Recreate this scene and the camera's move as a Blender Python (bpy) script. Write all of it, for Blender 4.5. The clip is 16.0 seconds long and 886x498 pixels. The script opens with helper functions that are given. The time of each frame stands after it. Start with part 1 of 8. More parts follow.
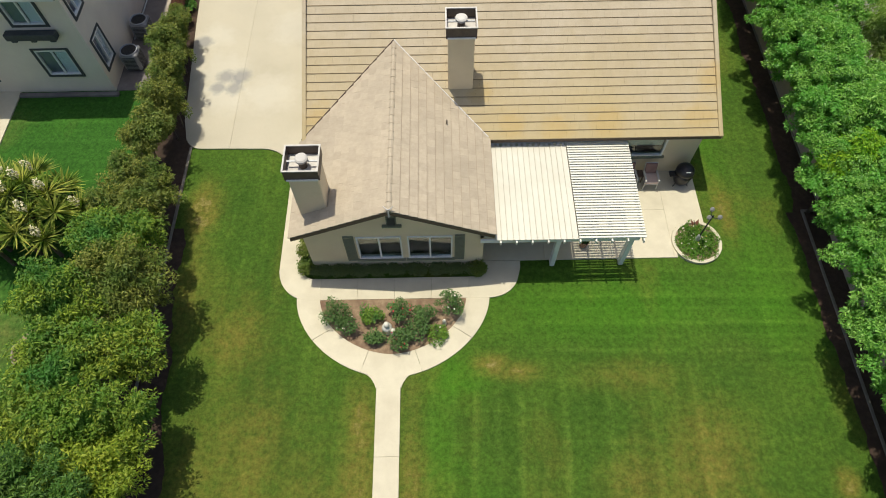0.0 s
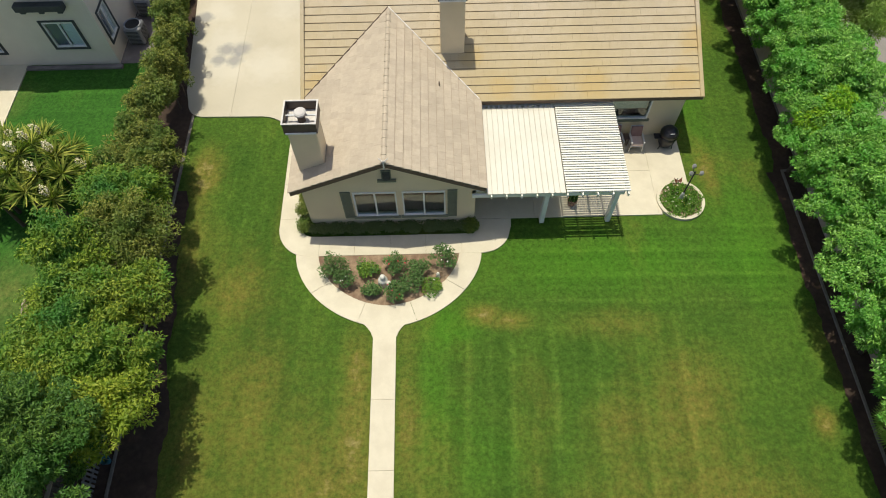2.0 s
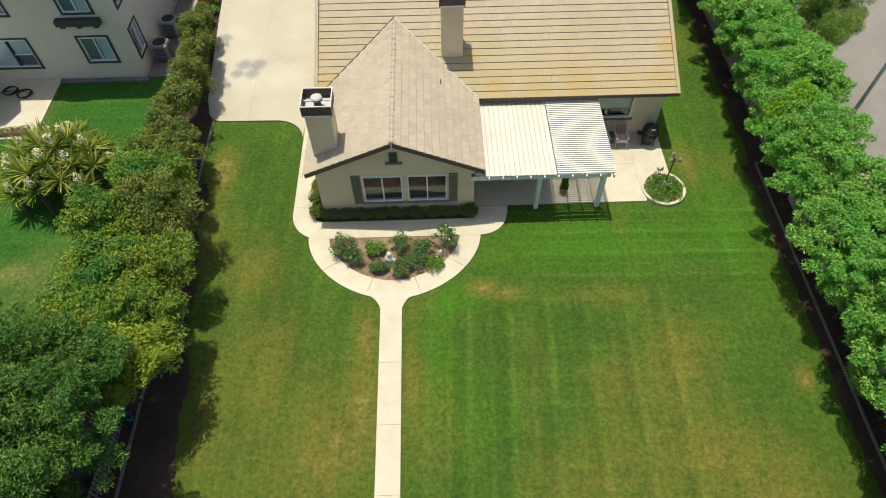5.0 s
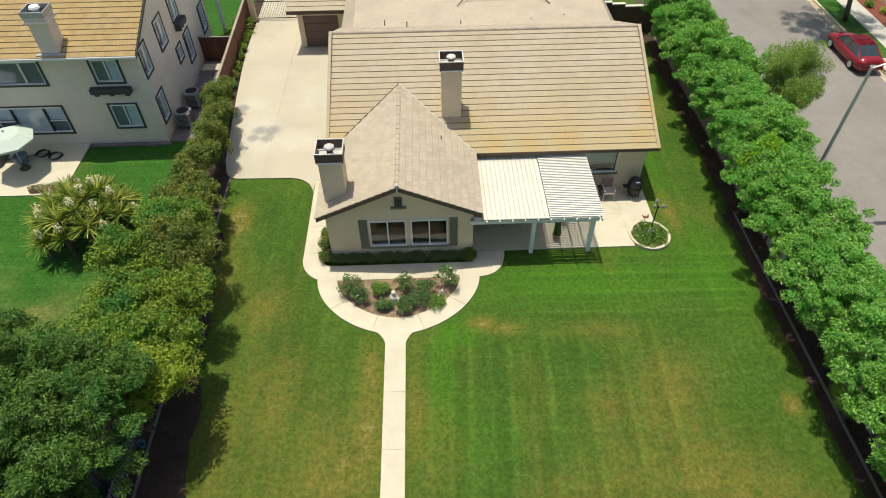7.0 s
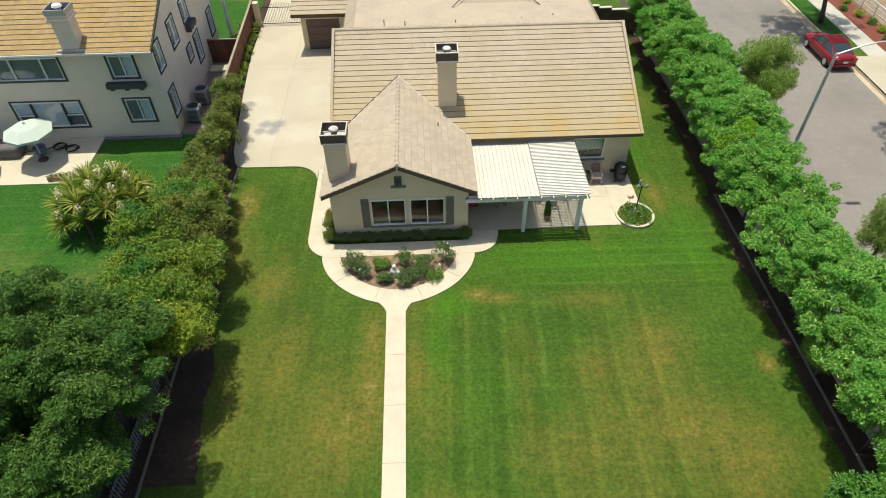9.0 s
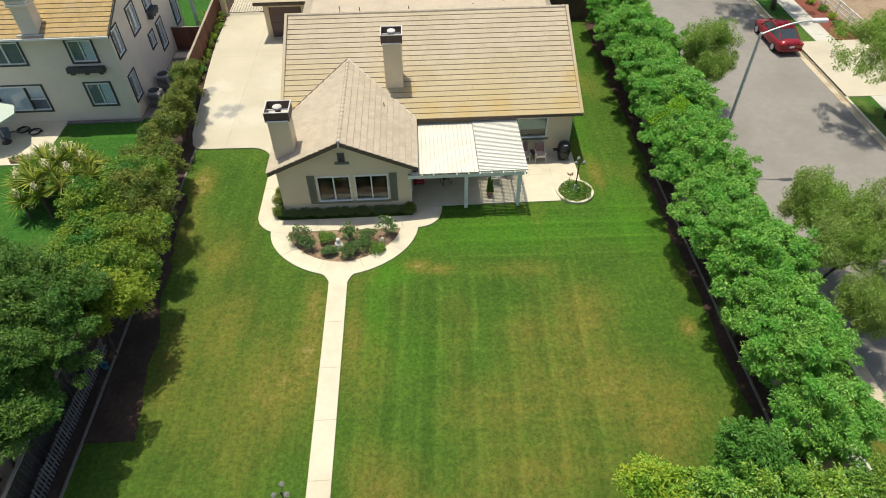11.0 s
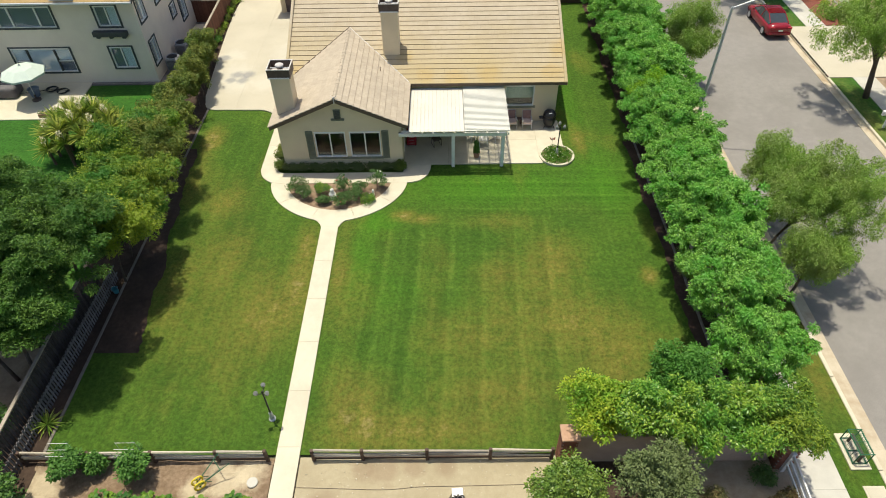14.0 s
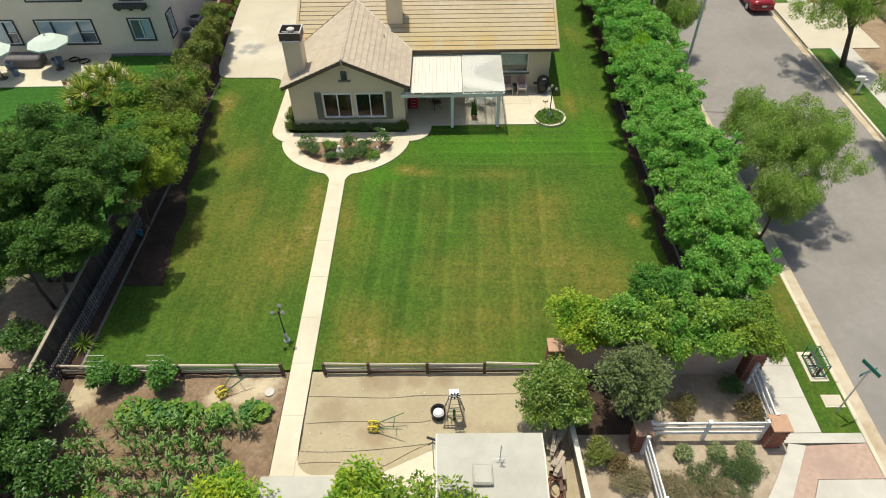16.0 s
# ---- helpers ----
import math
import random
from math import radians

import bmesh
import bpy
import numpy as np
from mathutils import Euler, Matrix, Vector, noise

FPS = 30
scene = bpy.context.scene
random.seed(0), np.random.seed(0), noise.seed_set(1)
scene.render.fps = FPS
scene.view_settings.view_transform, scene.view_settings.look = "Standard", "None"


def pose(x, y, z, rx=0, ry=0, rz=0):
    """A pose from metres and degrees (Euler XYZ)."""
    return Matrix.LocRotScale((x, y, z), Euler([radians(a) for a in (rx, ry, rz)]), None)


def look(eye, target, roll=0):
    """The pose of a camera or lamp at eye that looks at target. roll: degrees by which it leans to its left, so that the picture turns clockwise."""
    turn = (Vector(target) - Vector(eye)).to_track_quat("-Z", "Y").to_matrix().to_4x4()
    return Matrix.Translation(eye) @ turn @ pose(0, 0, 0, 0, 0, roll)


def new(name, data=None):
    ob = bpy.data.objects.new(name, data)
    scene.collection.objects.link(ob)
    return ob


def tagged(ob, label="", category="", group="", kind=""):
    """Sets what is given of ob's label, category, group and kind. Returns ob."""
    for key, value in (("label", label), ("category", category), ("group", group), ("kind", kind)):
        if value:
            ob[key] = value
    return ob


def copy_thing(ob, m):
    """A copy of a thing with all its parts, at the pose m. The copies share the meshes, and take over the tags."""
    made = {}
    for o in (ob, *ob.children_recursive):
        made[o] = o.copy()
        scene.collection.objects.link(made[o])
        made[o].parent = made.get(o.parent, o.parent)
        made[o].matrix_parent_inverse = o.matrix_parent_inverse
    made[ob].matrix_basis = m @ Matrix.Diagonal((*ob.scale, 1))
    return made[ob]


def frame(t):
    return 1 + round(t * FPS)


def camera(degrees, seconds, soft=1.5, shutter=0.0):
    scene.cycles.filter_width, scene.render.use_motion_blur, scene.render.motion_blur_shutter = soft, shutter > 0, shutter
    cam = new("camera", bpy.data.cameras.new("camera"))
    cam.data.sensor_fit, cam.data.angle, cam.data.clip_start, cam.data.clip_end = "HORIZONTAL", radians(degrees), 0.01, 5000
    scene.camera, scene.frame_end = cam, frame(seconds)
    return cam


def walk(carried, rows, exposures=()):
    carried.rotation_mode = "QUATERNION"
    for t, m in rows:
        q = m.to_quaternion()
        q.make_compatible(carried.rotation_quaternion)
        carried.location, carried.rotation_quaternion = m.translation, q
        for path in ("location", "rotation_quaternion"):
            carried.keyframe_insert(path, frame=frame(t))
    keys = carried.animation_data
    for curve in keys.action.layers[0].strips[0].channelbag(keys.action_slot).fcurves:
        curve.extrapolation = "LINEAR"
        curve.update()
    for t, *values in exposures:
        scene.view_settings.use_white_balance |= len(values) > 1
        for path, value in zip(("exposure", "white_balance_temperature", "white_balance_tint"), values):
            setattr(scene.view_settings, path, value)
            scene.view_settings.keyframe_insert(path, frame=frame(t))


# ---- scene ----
cam = camera(70.1, 16.0, soft=1.0)
PATH = [
    (0, (1.821, 2.399, 22.364), (1.821, 3.382, 20.622), -1.0),
    (0.5, (2.012, 2.003, 22.374), (2.012, 2.985, 20.632), -1.2),
    (1, (2.082, 1.424, 22.364), (2.083, 2.411, 20.625), -1.2),
    (1.5, (2.065, 0.863, 22.328), (2.067, 1.853, 20.59), -1.2),
    (2, (1.978, 0.261, 22.292), (1.983, 1.255, 20.557), -1.1),
    (2.5, (1.905, -0.336, 22.265), (1.913, 0.662, 20.532), -1.0),
    (3, (1.8, -0.949, 22.232), (1.812, 0.052, 20.5), -0.9),
    (5.5, (1.555, -4.333, 22.154), (1.58, -3.118, 20.566), -0.8),
    (6, (1.431, -5.07, 22.142), (1.465, -3.797, 20.6), -0.6),
    (6.5, (1.453, -5.764, 22.129), (1.487, -4.435, 20.634), -0.7),
    (7, (1.4, -6.424, 22.12), (1.437, -5.045, 20.673), -0.7),
    (7.5, (1.312, -7.172, 22.079), (1.354, -5.748, 20.676), -0.7),
    (8, (1.215, -7.885, 22.021), (1.26, -6.46, 20.618), -0.7),
    (8.5, (1.158, -8.546, 21.999), (1.203, -7.121, 20.596), -0.8),
    (11, (3.948, -10.982, 21.953), (4.002, -9.562, 20.546), -0.9),
    (11.5, (4.701, -11.336, 21.925), (4.755, -9.916, 20.519), -1.0),
    (12, (5.148, -11.841, 21.886), (5.201, -10.42, 20.48), -1.0),
    (12.5, (5.409, -12.428, 21.906), (5.429, -11.006, 20.5), -0.9),
    (13, (5.566, -13.091, 21.895), (5.57, -11.667, 20.49), -0.9),
    (13.5, (5.661, -13.772, 21.896), (5.655, -12.35, 20.49), -0.9),
    (14, (5.723, -14.506, 21.889), (5.712, -13.085, 20.482), -0.9),
    (14.5, (5.74, -15.3, 21.866), (5.726, -13.881, 20.457), -0.9),
    (15, (5.778, -16.196, 21.813), (5.762, -14.776, 20.405), -0.9),
    (15.5, (5.827, -17.143, 21.774), (5.811, -15.724, 20.365), -0.9),
    (16, (5.825, -18.122, 21.727), (5.809, -16.702, 20.318), -1.0),
]
walk(cam, [(t, look(eye, target, roll)) for t, eye, target, roll in PATH], [(0.0, -0.06), (3.0, 0.0), (7.5, 0.06), (12.0, 0.16), (14.0, 0.18), (16.0, 0.10)])

# ---- world, sun, exposure ----
SUN_DIR = Vector((0.11, -0.17, -1.0)).normalized()
world = bpy.data.worlds.new("sky")
scene.world = world
world.use_nodes = True
wn = world.node_tree.nodes
sky = wn.new("ShaderNodeTexSky")
sky.sky_type, sky.sun_disc = "NISHITA", False
sky.dust_density, sky.ozone_density = 2.5, 1.0
sky.sun_elevation = math.asin(-SUN_DIR.z)
sky.sun_rotation = math.atan2(-SUN_DIR.x, -SUN_DIR.y)
wn["Background"].inputs[1].default_value = 0.122
world.node_tree.links.new(sky.outputs[0], wn["Background"].inputs[0])
sun = new("sun", bpy.data.lights.new("sun", "SUN"))
sun.data.energy, sun.data.angle, sun.data.color = 4.1, radians(0.6), (1.0, 0.945, 0.80)
sun.matrix_world = look((-20, 20, 60), Vector((-20, 20, 60)) + SUN_DIR)

# ---- materials ----
def node(nt, kind, **values):
    n = nt.nodes.new(kind)
    for key, value in values.items():
        n.inputs[key].default_value = value
    return n


def mixed(nt, fac, a, b, blend="MIX"):
    m = nt.nodes.new("ShaderNodeMix")
    m.data_type, m.blend_type = "RGBA", blend
    for socket, value in ((m.inputs[0], fac), (m.inputs[6], a), (m.inputs[7], b)):
        if isinstance(value, (int, float)):
            socket.default_value = value
        elif isinstance(value, tuple):
            socket.default_value = (*value, 1.0)
        else:
            nt.links.new(value, socket)
    return m.outputs[2]


def stepped(nt, value, lo, hi):
    r = nt.nodes.new("ShaderNodeMapRange")
    r.inputs[1].default_value, r.inputs[2].default_value = lo, hi
    nt.links.new(value, r.inputs[0])
    return r.outputs[0]


def noise_of(nt, pos, scale, detail=4.0, rough=0.6):
    n = node(nt, "ShaderNodeTexNoise", Scale=scale, Detail=detail, Roughness=rough)
    nt.links.new(pos, n.inputs["Vector"])
    return n.outputs["Fac"]


def surface(name, c1, c2, c3=None, scale=4.0, big=0.5, fine=60.0, rough=0.85, bump=0.3, metal=0.0, vary=0.0, depth=0.01, spec=0.3):
    """A worn surface: grain between c1 and c2, broad stains towards c3, fine relief; vary: change of tone from piece to piece."""
    m = bpy.data.materials.new(name)
    m.use_nodes = True
    nt = m.node_tree
    bsdf = nt.nodes["Principled BSDF"]
    pos = nt.nodes.new("ShaderNodeNewGeometry").outputs["Position"]
    grain = stepped(nt, noise_of(nt, pos, scale), 0.3, 0.7)
    colour = mixed(nt, grain, c1, c2)
    if c3:
        stain = stepped(nt, noise_of(nt, pos, big, 5.0, 0.65), 0.45, 0.72)
        colour = mixed(nt, stain, colour, c3)
    speck = stepped(nt, noise_of(nt, pos, fine, 2.0), 0.25, 0.75)
    colour = mixed(nt, 0.12, colour, mixed(nt, speck, (0.02, 0.02, 0.02), (0.9, 0.88, 0.84)), "SOFT_LIGHT")
    if vary:
        info = nt.nodes.new("ShaderNodeObjectInfo").outputs["Random"]
        island = nt.nodes.new("ShaderNodeNewGeometry").outputs["Random Per Island"]
        add = nt.nodes.new("ShaderNodeMath")
        add.operation = "ADD"
        nt.links.new(info, add.inputs[0]), nt.links.new(island, add.inputs[1])
        frac = nt.nodes.new("ShaderNodeMath")
        frac.operation = "FRACT"
        nt.links.new(add.outputs[0], frac.inputs[0])
        tone = nt.nodes.new("ShaderNodeMapRange")
        tone.inputs[3].default_value, tone.inputs[4].default_value = 1 - vary, 1 + vary
        nt.links.new(frac.outputs[0], tone.inputs[0])
        hsv = nt.nodes.new("ShaderNodeHueSaturation")
        nt.links.new(tone.outputs[0], hsv.inputs["Value"])
        nt.links.new(colour, hsv.inputs["Color"])
        colour = hsv.outputs[0]
    nt.links.new(colour, bsdf.inputs["Base Color"])
    bsdf.inputs["Roughness"].default_value, bsdf.inputs["Metallic"].default_value = rough, metal
    bsdf.inputs["Specular IOR Level"].default_value = spec
    if bump:
        b = node(nt, "ShaderNodeBump", Strength=bump, Distance=depth)
        nt.links.new(noise_of(nt, pos, fine, 3.0), b.inputs["Height"])
        nt.links.new(b.outputs[0], bsdf.inputs["Normal"])
    return m


def leafy(name, c1, c2, c3, shine=0.3, rough=0.55, patch=1.2, spec=0.25):
    """Leaves: a tone of their own each, slow change of hue over the plant, light shining through."""
    m = bpy.data.materials.new(name)
    m.use_nodes = True
    nt = m.node_tree
    bsdf = nt.nodes["Principled BSDF"]
    geo = nt.nodes.new("ShaderNodeNewGeometry")
    colour = mixed(nt, geo.outputs["Random Per Island"], c1, c2)
    area = stepped(nt, noise_of(nt, geo.outputs["Position"], patch, 3.0), 0.42, 0.66)
    colour = mixed(nt, area, colour, c3)
    nt.links.new(colour, bsdf.inputs["Base Color"])
    bsdf.inputs["Roughness"].default_value = rough
    bsdf.inputs["Specular IOR Level"].default_value = spec
    tr = nt.nodes.new("ShaderNodeBsdfTranslucent")
    nt.links.new(mixed(nt, 1.0, colour, (1.0, 1.25, 0.5), "MULTIPLY"), tr.inputs[0])
    mix = nt.nodes.new("ShaderNodeMixShader")
    mix.inputs[0].default_value = shine
    nt.links.new(bsdf.outputs[0], mix.inputs[1]), nt.links.new(tr.outputs[0], mix.inputs[2])
    nt.links.new(mix.outputs[0], nt.nodes["Material Output"].inputs[0])
    return m


def glassy(name, tint=(0.75, 0.85, 0.85), rough=0.02):
    m = bpy.data.materials.new(name)
    m.use_nodes = True
    nt = m.node_tree
    gloss = node(nt, "ShaderNodeBsdfGlossy", Roughness=rough)
    clear = nt.nodes.new("ShaderNodeBsdfTransparent")
    clear.inputs[0].default_value = (*tint, 1)
    facing = node(nt, "ShaderNodeLayerWeight", Blend=0.5).outputs["Facing"]
    steep = nt.nodes.new("ShaderNodeMath")
    steep.operation, steep.inputs[1].default_value = "POWER", 3.0
    nt.links.new(facing, steep.inputs[0])
    fres = nt.nodes.new("ShaderNodeMath")
    fres.operation, fres.inputs[1].default_value, fres.inputs[2].default_value = "MULTIPLY_ADD", 0.6, 0.05
    nt.links.new(steep.outputs[0], fres.inputs[0])
    mix = nt.nodes.new("ShaderNodeMixShader")
    nt.links.new(fres.outputs[0], mix.inputs[0])
    nt.links.new(clear.outputs[0], mix.inputs[1]), nt.links.new(gloss.outputs[0], mix.inputs[2])
    nt.links.new(mix.outputs[0], nt.nodes["Material Output"].inputs[0])
    return m


STUCCO = surface("tan stucco", (0.71, 0.60, 0.41), (0.76, 0.645, 0.445), (0.65, 0.545, 0.375), scale=2.0, fine=90, rough=0.95, bump=0.5)
STUCCO_FAR = surface("grey-beige stucco", (0.79, 0.695, 0.56), (0.83, 0.735, 0.595), (0.75, 0.655, 0.53), scale=1.5, fine=90, rough=0.95, bump=0.5)
TILE = surface("weathered concrete roof tile", (0.41, 0.345, 0.255), (0.47, 0.40, 0.30), (0.37, 0.315, 0.235), scale=5, big=0.35, fine=45, rough=0.9, bump=0.35, vary=0.06)
TILE_GOLD = surface("yellowed concrete roof tile", (0.425, 0.36, 0.255), (0.475, 0.405, 0.295), (0.405, 0.335, 0.225), scale=3, big=0.28, fine=45, rough=0.9, bump=0.35, vary=0.025)
TILE_ORANGE = surface("orange-brown roof tile", (0.33, 0.23, 0.095), (0.41, 0.295, 0.13), (0.36, 0.275, 0.15), scale=6, big=1.3, fine=22, rough=0.9, bump=0.6, vary=0.08)
DECK = surface("roof underlay", (0.05, 0.04, 0.03), (0.07, 0.055, 0.04), rough=0.95)
FASCIA = surface("dark brown fascia paint", (0.12, 0.085, 0.06), (0.16, 0.115, 0.08), scale=8, rough=0.7, bump=0.2)
WHITE = surface("white paint", (0.78, 0.77, 0.73), (0.82, 0.81, 0.77), (0.70, 0.69, 0.64), scale=6, fine=40, rough=0.5, bump=0.1)
PALE = surface("off-white lattice paint", (0.70, 0.685, 0.59), (0.74, 0.725, 0.63), (0.64, 0.625, 0.53), scale=6, fine=40, rough=0.5, bump=0.1)
SIDE_PAVING = surface("dark grey concrete", (0.17, 0.15, 0.14), (0.22, 0.20, 0.185), (0.12, 0.105, 0.10), scale=2, big=0.6, fine=60, rough=0.9, bump=0.2)
CREAM = surface("cream aluminium cover", (0.61, 0.585, 0.49), (0.64, 0.615, 0.52), (0.56, 0.535, 0.44), scale=3, fine=40, rough=0.45, bump=0.08)
GREY_GREEN = surface("grey-green shutter paint", (0.16, 0.17, 0.12), (0.20, 0.21, 0.15), scale=5, rough=0.7, bump=0.2)
DARK_TRIM = surface("dark grey trim", (0.055, 0.06, 0.055), (0.08, 0.085, 0.08), scale=5, rough=0.7, bump=0.2)
METAL_PALE = surface("pale weathered metal trim", (0.56, 0.53, 0.48), (0.64, 0.61, 0.55), (0.47, 0.44, 0.40), scale=7, rough=0.55, bump=0.1)
METAL_DARK = surface("dark brown sheet metal", (0.085, 0.062, 0.05), (0.12, 0.09, 0.072), scale=5, rough=0.5, bump=0.1)
METAL_GREY = surface("galvanised metal", (0.45, 0.46, 0.46), (0.55, 0.56, 0.55), scale=9, rough=0.45, metal=0.4, bump=0.1)
BLACK = surface("black enamel", (0.015, 0.015, 0.017), (0.03, 0.03, 0.033), scale=8, rough=0.35, bump=0.1)
CONCRETE = surface("pale concrete", (0.56, 0.51, 0.38), (0.605, 0.555, 0.42), (0.49, 0.44, 0.325), scale=2.2, big=0.45, fine=70, rough=0.92, bump=0.25, vary=0.03)
DRIVE = surface("driveway concrete", (0.48, 0.44, 0.335), (0.525, 0.48, 0.365), (0.425, 0.385, 0.29), scale=1.4, big=0.35, fine=70, rough=0.92, bump=0.25, vary=0.03)
PAVING = surface("grey pavement concrete", (0.47, 0.45, 0.385), (0.52, 0.50, 0.43), (0.42, 0.395, 0.335), scale=2.2, big=0.45, fine=70, rough=0.92, bump=0.25, vary=0.03)
GUTTER = surface("leaf-stained gutter concrete", (0.46, 0.39, 0.28), (0.53, 0.46, 0.34), (0.33, 0.24, 0.14), scale=3, big=0.7, fine=60, rough=0.95, bump=0.3)
TILE_SOFT = surface("soft dark tile edge", (0.32, 0.255, 0.185), (0.37, 0.30, 0.22), scale=9, rough=0.95, bump=0.2)
TILE_EDGE = surface("dark tile edge", (0.20, 0.155, 0.09), (0.26, 0.205, 0.125), scale=9, rough=0.95, bump=0.2)
EDGE = surface("weathered grey edging", (0.17, 0.15, 0.12), (0.22, 0.195, 0.16), scale=6, rough=0.95, bump=0.3)
ASPHALT = surface("worn grey asphalt", (0.232, 0.216, 0.192), (0.262, 0.244, 0.217), (0.205, 0.190, 0.167), scale=3.0, big=0.25, fine=110, rough=0.95, bump=0.5)
SOIL = surface("dry brown soil", (0.27, 0.195, 0.125), (0.36, 0.275, 0.185), (0.21, 0.145, 0.09), scale=5, big=0.8, fine=45, rough=1.0, bump=0.9, depth=0.03)
SAND = surface("compacted tan gravel", (0.37, 0.315, 0.20), (0.42, 0.36, 0.235), (0.33, 0.275, 0.17), scale=6, big=0.5, fine=60, rough=1.0, bump=0.7, depth=0.015)
# Near-black soil of the beds; on the strips it carries the trees' shade.
SOIL_AND_SHADE = surface("dark soil and painted tree shade", (0.055, 0.035, 0.025), (0.09, 0.06, 0.04), (0.04, 0.028, 0.02), scale=5, fine=40, rough=1.0, bump=0.9, depth=0.03)
JOINT = surface("joint shadow grime", (0.30, 0.26, 0.19), (0.36, 0.31, 0.23), rough=1.0)
BRICK = surface("red brick", (0.24, 0.095, 0.06), (0.31, 0.135, 0.09), (0.20, 0.08, 0.055), scale=8, fine=60, rough=0.9, bump=0.4, vary=0.2)
MORTAR = surface("mortar", (0.35, 0.30, 0.25), (0.42, 0.36, 0.30), rough=1.0)
WOOD_GREY = surface("weathered grey wood", (0.30, 0.25, 0.19), (0.42, 0.36, 0.28), (0.22, 0.18, 0.14), scale=7, fine=50, rough=0.9, bump=0.4, vary=0.2)
# Weathered wood with the trees' shade put into its colour.
WOOD_SHADE = surface("weathered fence wood darkened for tree shade", (0.045, 0.038, 0.036), (0.08, 0.067, 0.062), scale=7, fine=50, rough=0.9, bump=0.4, vary=0.25)
RAIL = surface("sun-bleached split rail", (0.42, 0.37, 0.28), (0.54, 0.48, 0.37), (0.30, 0.26, 0.20), scale=7, fine=50, rough=0.9, bump=0.4, vary=0.15)
WOOD_DARK = surface("dark brown wood", (0.075, 0.05, 0.037), (0.12, 0.08, 0.06), scale=7, fine=50, rough=0.85, bump=0.4, vary=0.2)
WOOD_FENCE = surface("red-brown fence boards", (0.13, 0.055, 0.035), (0.18, 0.08, 0.05), scale=6, fine=50, rough=0.85, bump=0.4, vary=0.25)
BARK = surface("grey-brown bark", (0.075, 0.058, 0.042), (0.14, 0.11, 0.085), scale=14, fine=40, rough=0.95, bump=0.8, depth=0.02)
INSIDE = surface("dim interior plaster", (0.085, 0.07, 0.07), (0.11, 0.09, 0.085), rough=1.0)
GLASS = glassy("window glass")
GLASS_TINT = glassy("bluish window glass", (0.91, 0.93, 0.95))



def stained(material, spots, tint, amount=0.45):
    """Adds old stains (x, y, radius) of one tint to a surface."""
    nt = material.node_tree
    bsdf = nt.nodes["Principled BSDF"]
    colour = bsdf.inputs["Base Color"].links[0].from_socket
    pos = nt.nodes.new("ShaderNodeNewGeometry").outputs["Position"]
    wobble = noise_of(nt, pos, 1.6, 5.0, 0.7)
    for x, y, r, *height in spots:
        d = nt.nodes.new("ShaderNodeVectorMath")
        d.operation, d.inputs[1].default_value = "DISTANCE", (x, y, height[0] if height else 0.06)
        nt.links.new(pos, d.inputs[0])
        far = nt.nodes.new("ShaderNodeMath")
        far.operation = "MULTIPLY_ADD"
        nt.links.new(wobble, far.inputs[0])
        far.inputs[1].default_value = r * 1.9
        nt.links.new(d.outputs["Value"], far.inputs[2])
        colour = mixed(nt, stepped(nt, far.outputs[0], r * 2.15, r * 1.45), colour, mixed(nt, amount, colour, tint))
    nt.links.new(colour, bsdf.inputs["Base Color"])


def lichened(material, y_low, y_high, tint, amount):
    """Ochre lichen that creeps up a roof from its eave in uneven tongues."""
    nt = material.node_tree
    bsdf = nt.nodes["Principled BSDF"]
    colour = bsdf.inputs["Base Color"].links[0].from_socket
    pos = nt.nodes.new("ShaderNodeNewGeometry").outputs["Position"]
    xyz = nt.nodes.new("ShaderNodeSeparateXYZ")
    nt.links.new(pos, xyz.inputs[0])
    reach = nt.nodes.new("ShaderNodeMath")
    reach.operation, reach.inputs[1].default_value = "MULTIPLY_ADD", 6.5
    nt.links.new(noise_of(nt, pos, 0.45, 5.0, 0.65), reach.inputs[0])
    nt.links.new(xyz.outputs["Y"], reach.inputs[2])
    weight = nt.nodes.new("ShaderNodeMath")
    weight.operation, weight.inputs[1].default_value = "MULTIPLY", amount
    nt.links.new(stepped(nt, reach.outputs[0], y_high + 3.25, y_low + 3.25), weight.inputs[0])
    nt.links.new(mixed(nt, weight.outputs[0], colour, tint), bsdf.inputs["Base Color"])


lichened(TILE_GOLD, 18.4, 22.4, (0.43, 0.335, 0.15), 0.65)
stained(TILE_GOLD, [(4.6, 18.6, 0.6, 3.2), (6.4, 18.5, 0.6, 3.15), (8.3, 18.7, 0.7, 3.25), (11.9, 18.9, 0.7, 3.3), (12.6, 20.4, 0.7, 3.9), (-3.0, 19.2, 0.6, 3.4), (3.4, 19.9, 0.5, 3.8)], (0.45, 0.31, 0.10))
stained(SOIL, [(-2.3, -4.1, 0.9), (-1.5, -3.9, 0.6), (-8.9, -4.3, 0.8), (-3.4, -4.4, 0.5)], (0.55, 0.46, 0.30))
stained(DRIVE, [(-8.6, 25.0, 1.3), (-8.4, 23.4, 1.0), (-6.2, 23.6, 1.2), (-9.3, 27.5, 0.9), (-5.4, 28.0, 1.3)], (0.60, 0.575, 0.49), 0.3)
stained(DRIVE, [(-7.75, 24.75, 0.5), (-8.0, 23.98, 0.45), (-8.7, 24.0, 0.4), (-9.85, 27.1, 0.42), (-8.5, 24.7, 0.45)], (0.20, 0.205, 0.21), 0.62)
GARAGE = surface("brown garage door paint", (0.15, 0.105, 0.09), (0.19, 0.135, 0.115), scale=6, rough=0.7, bump=0.1)

# ---- mesh helpers ----
OFFSET = {}


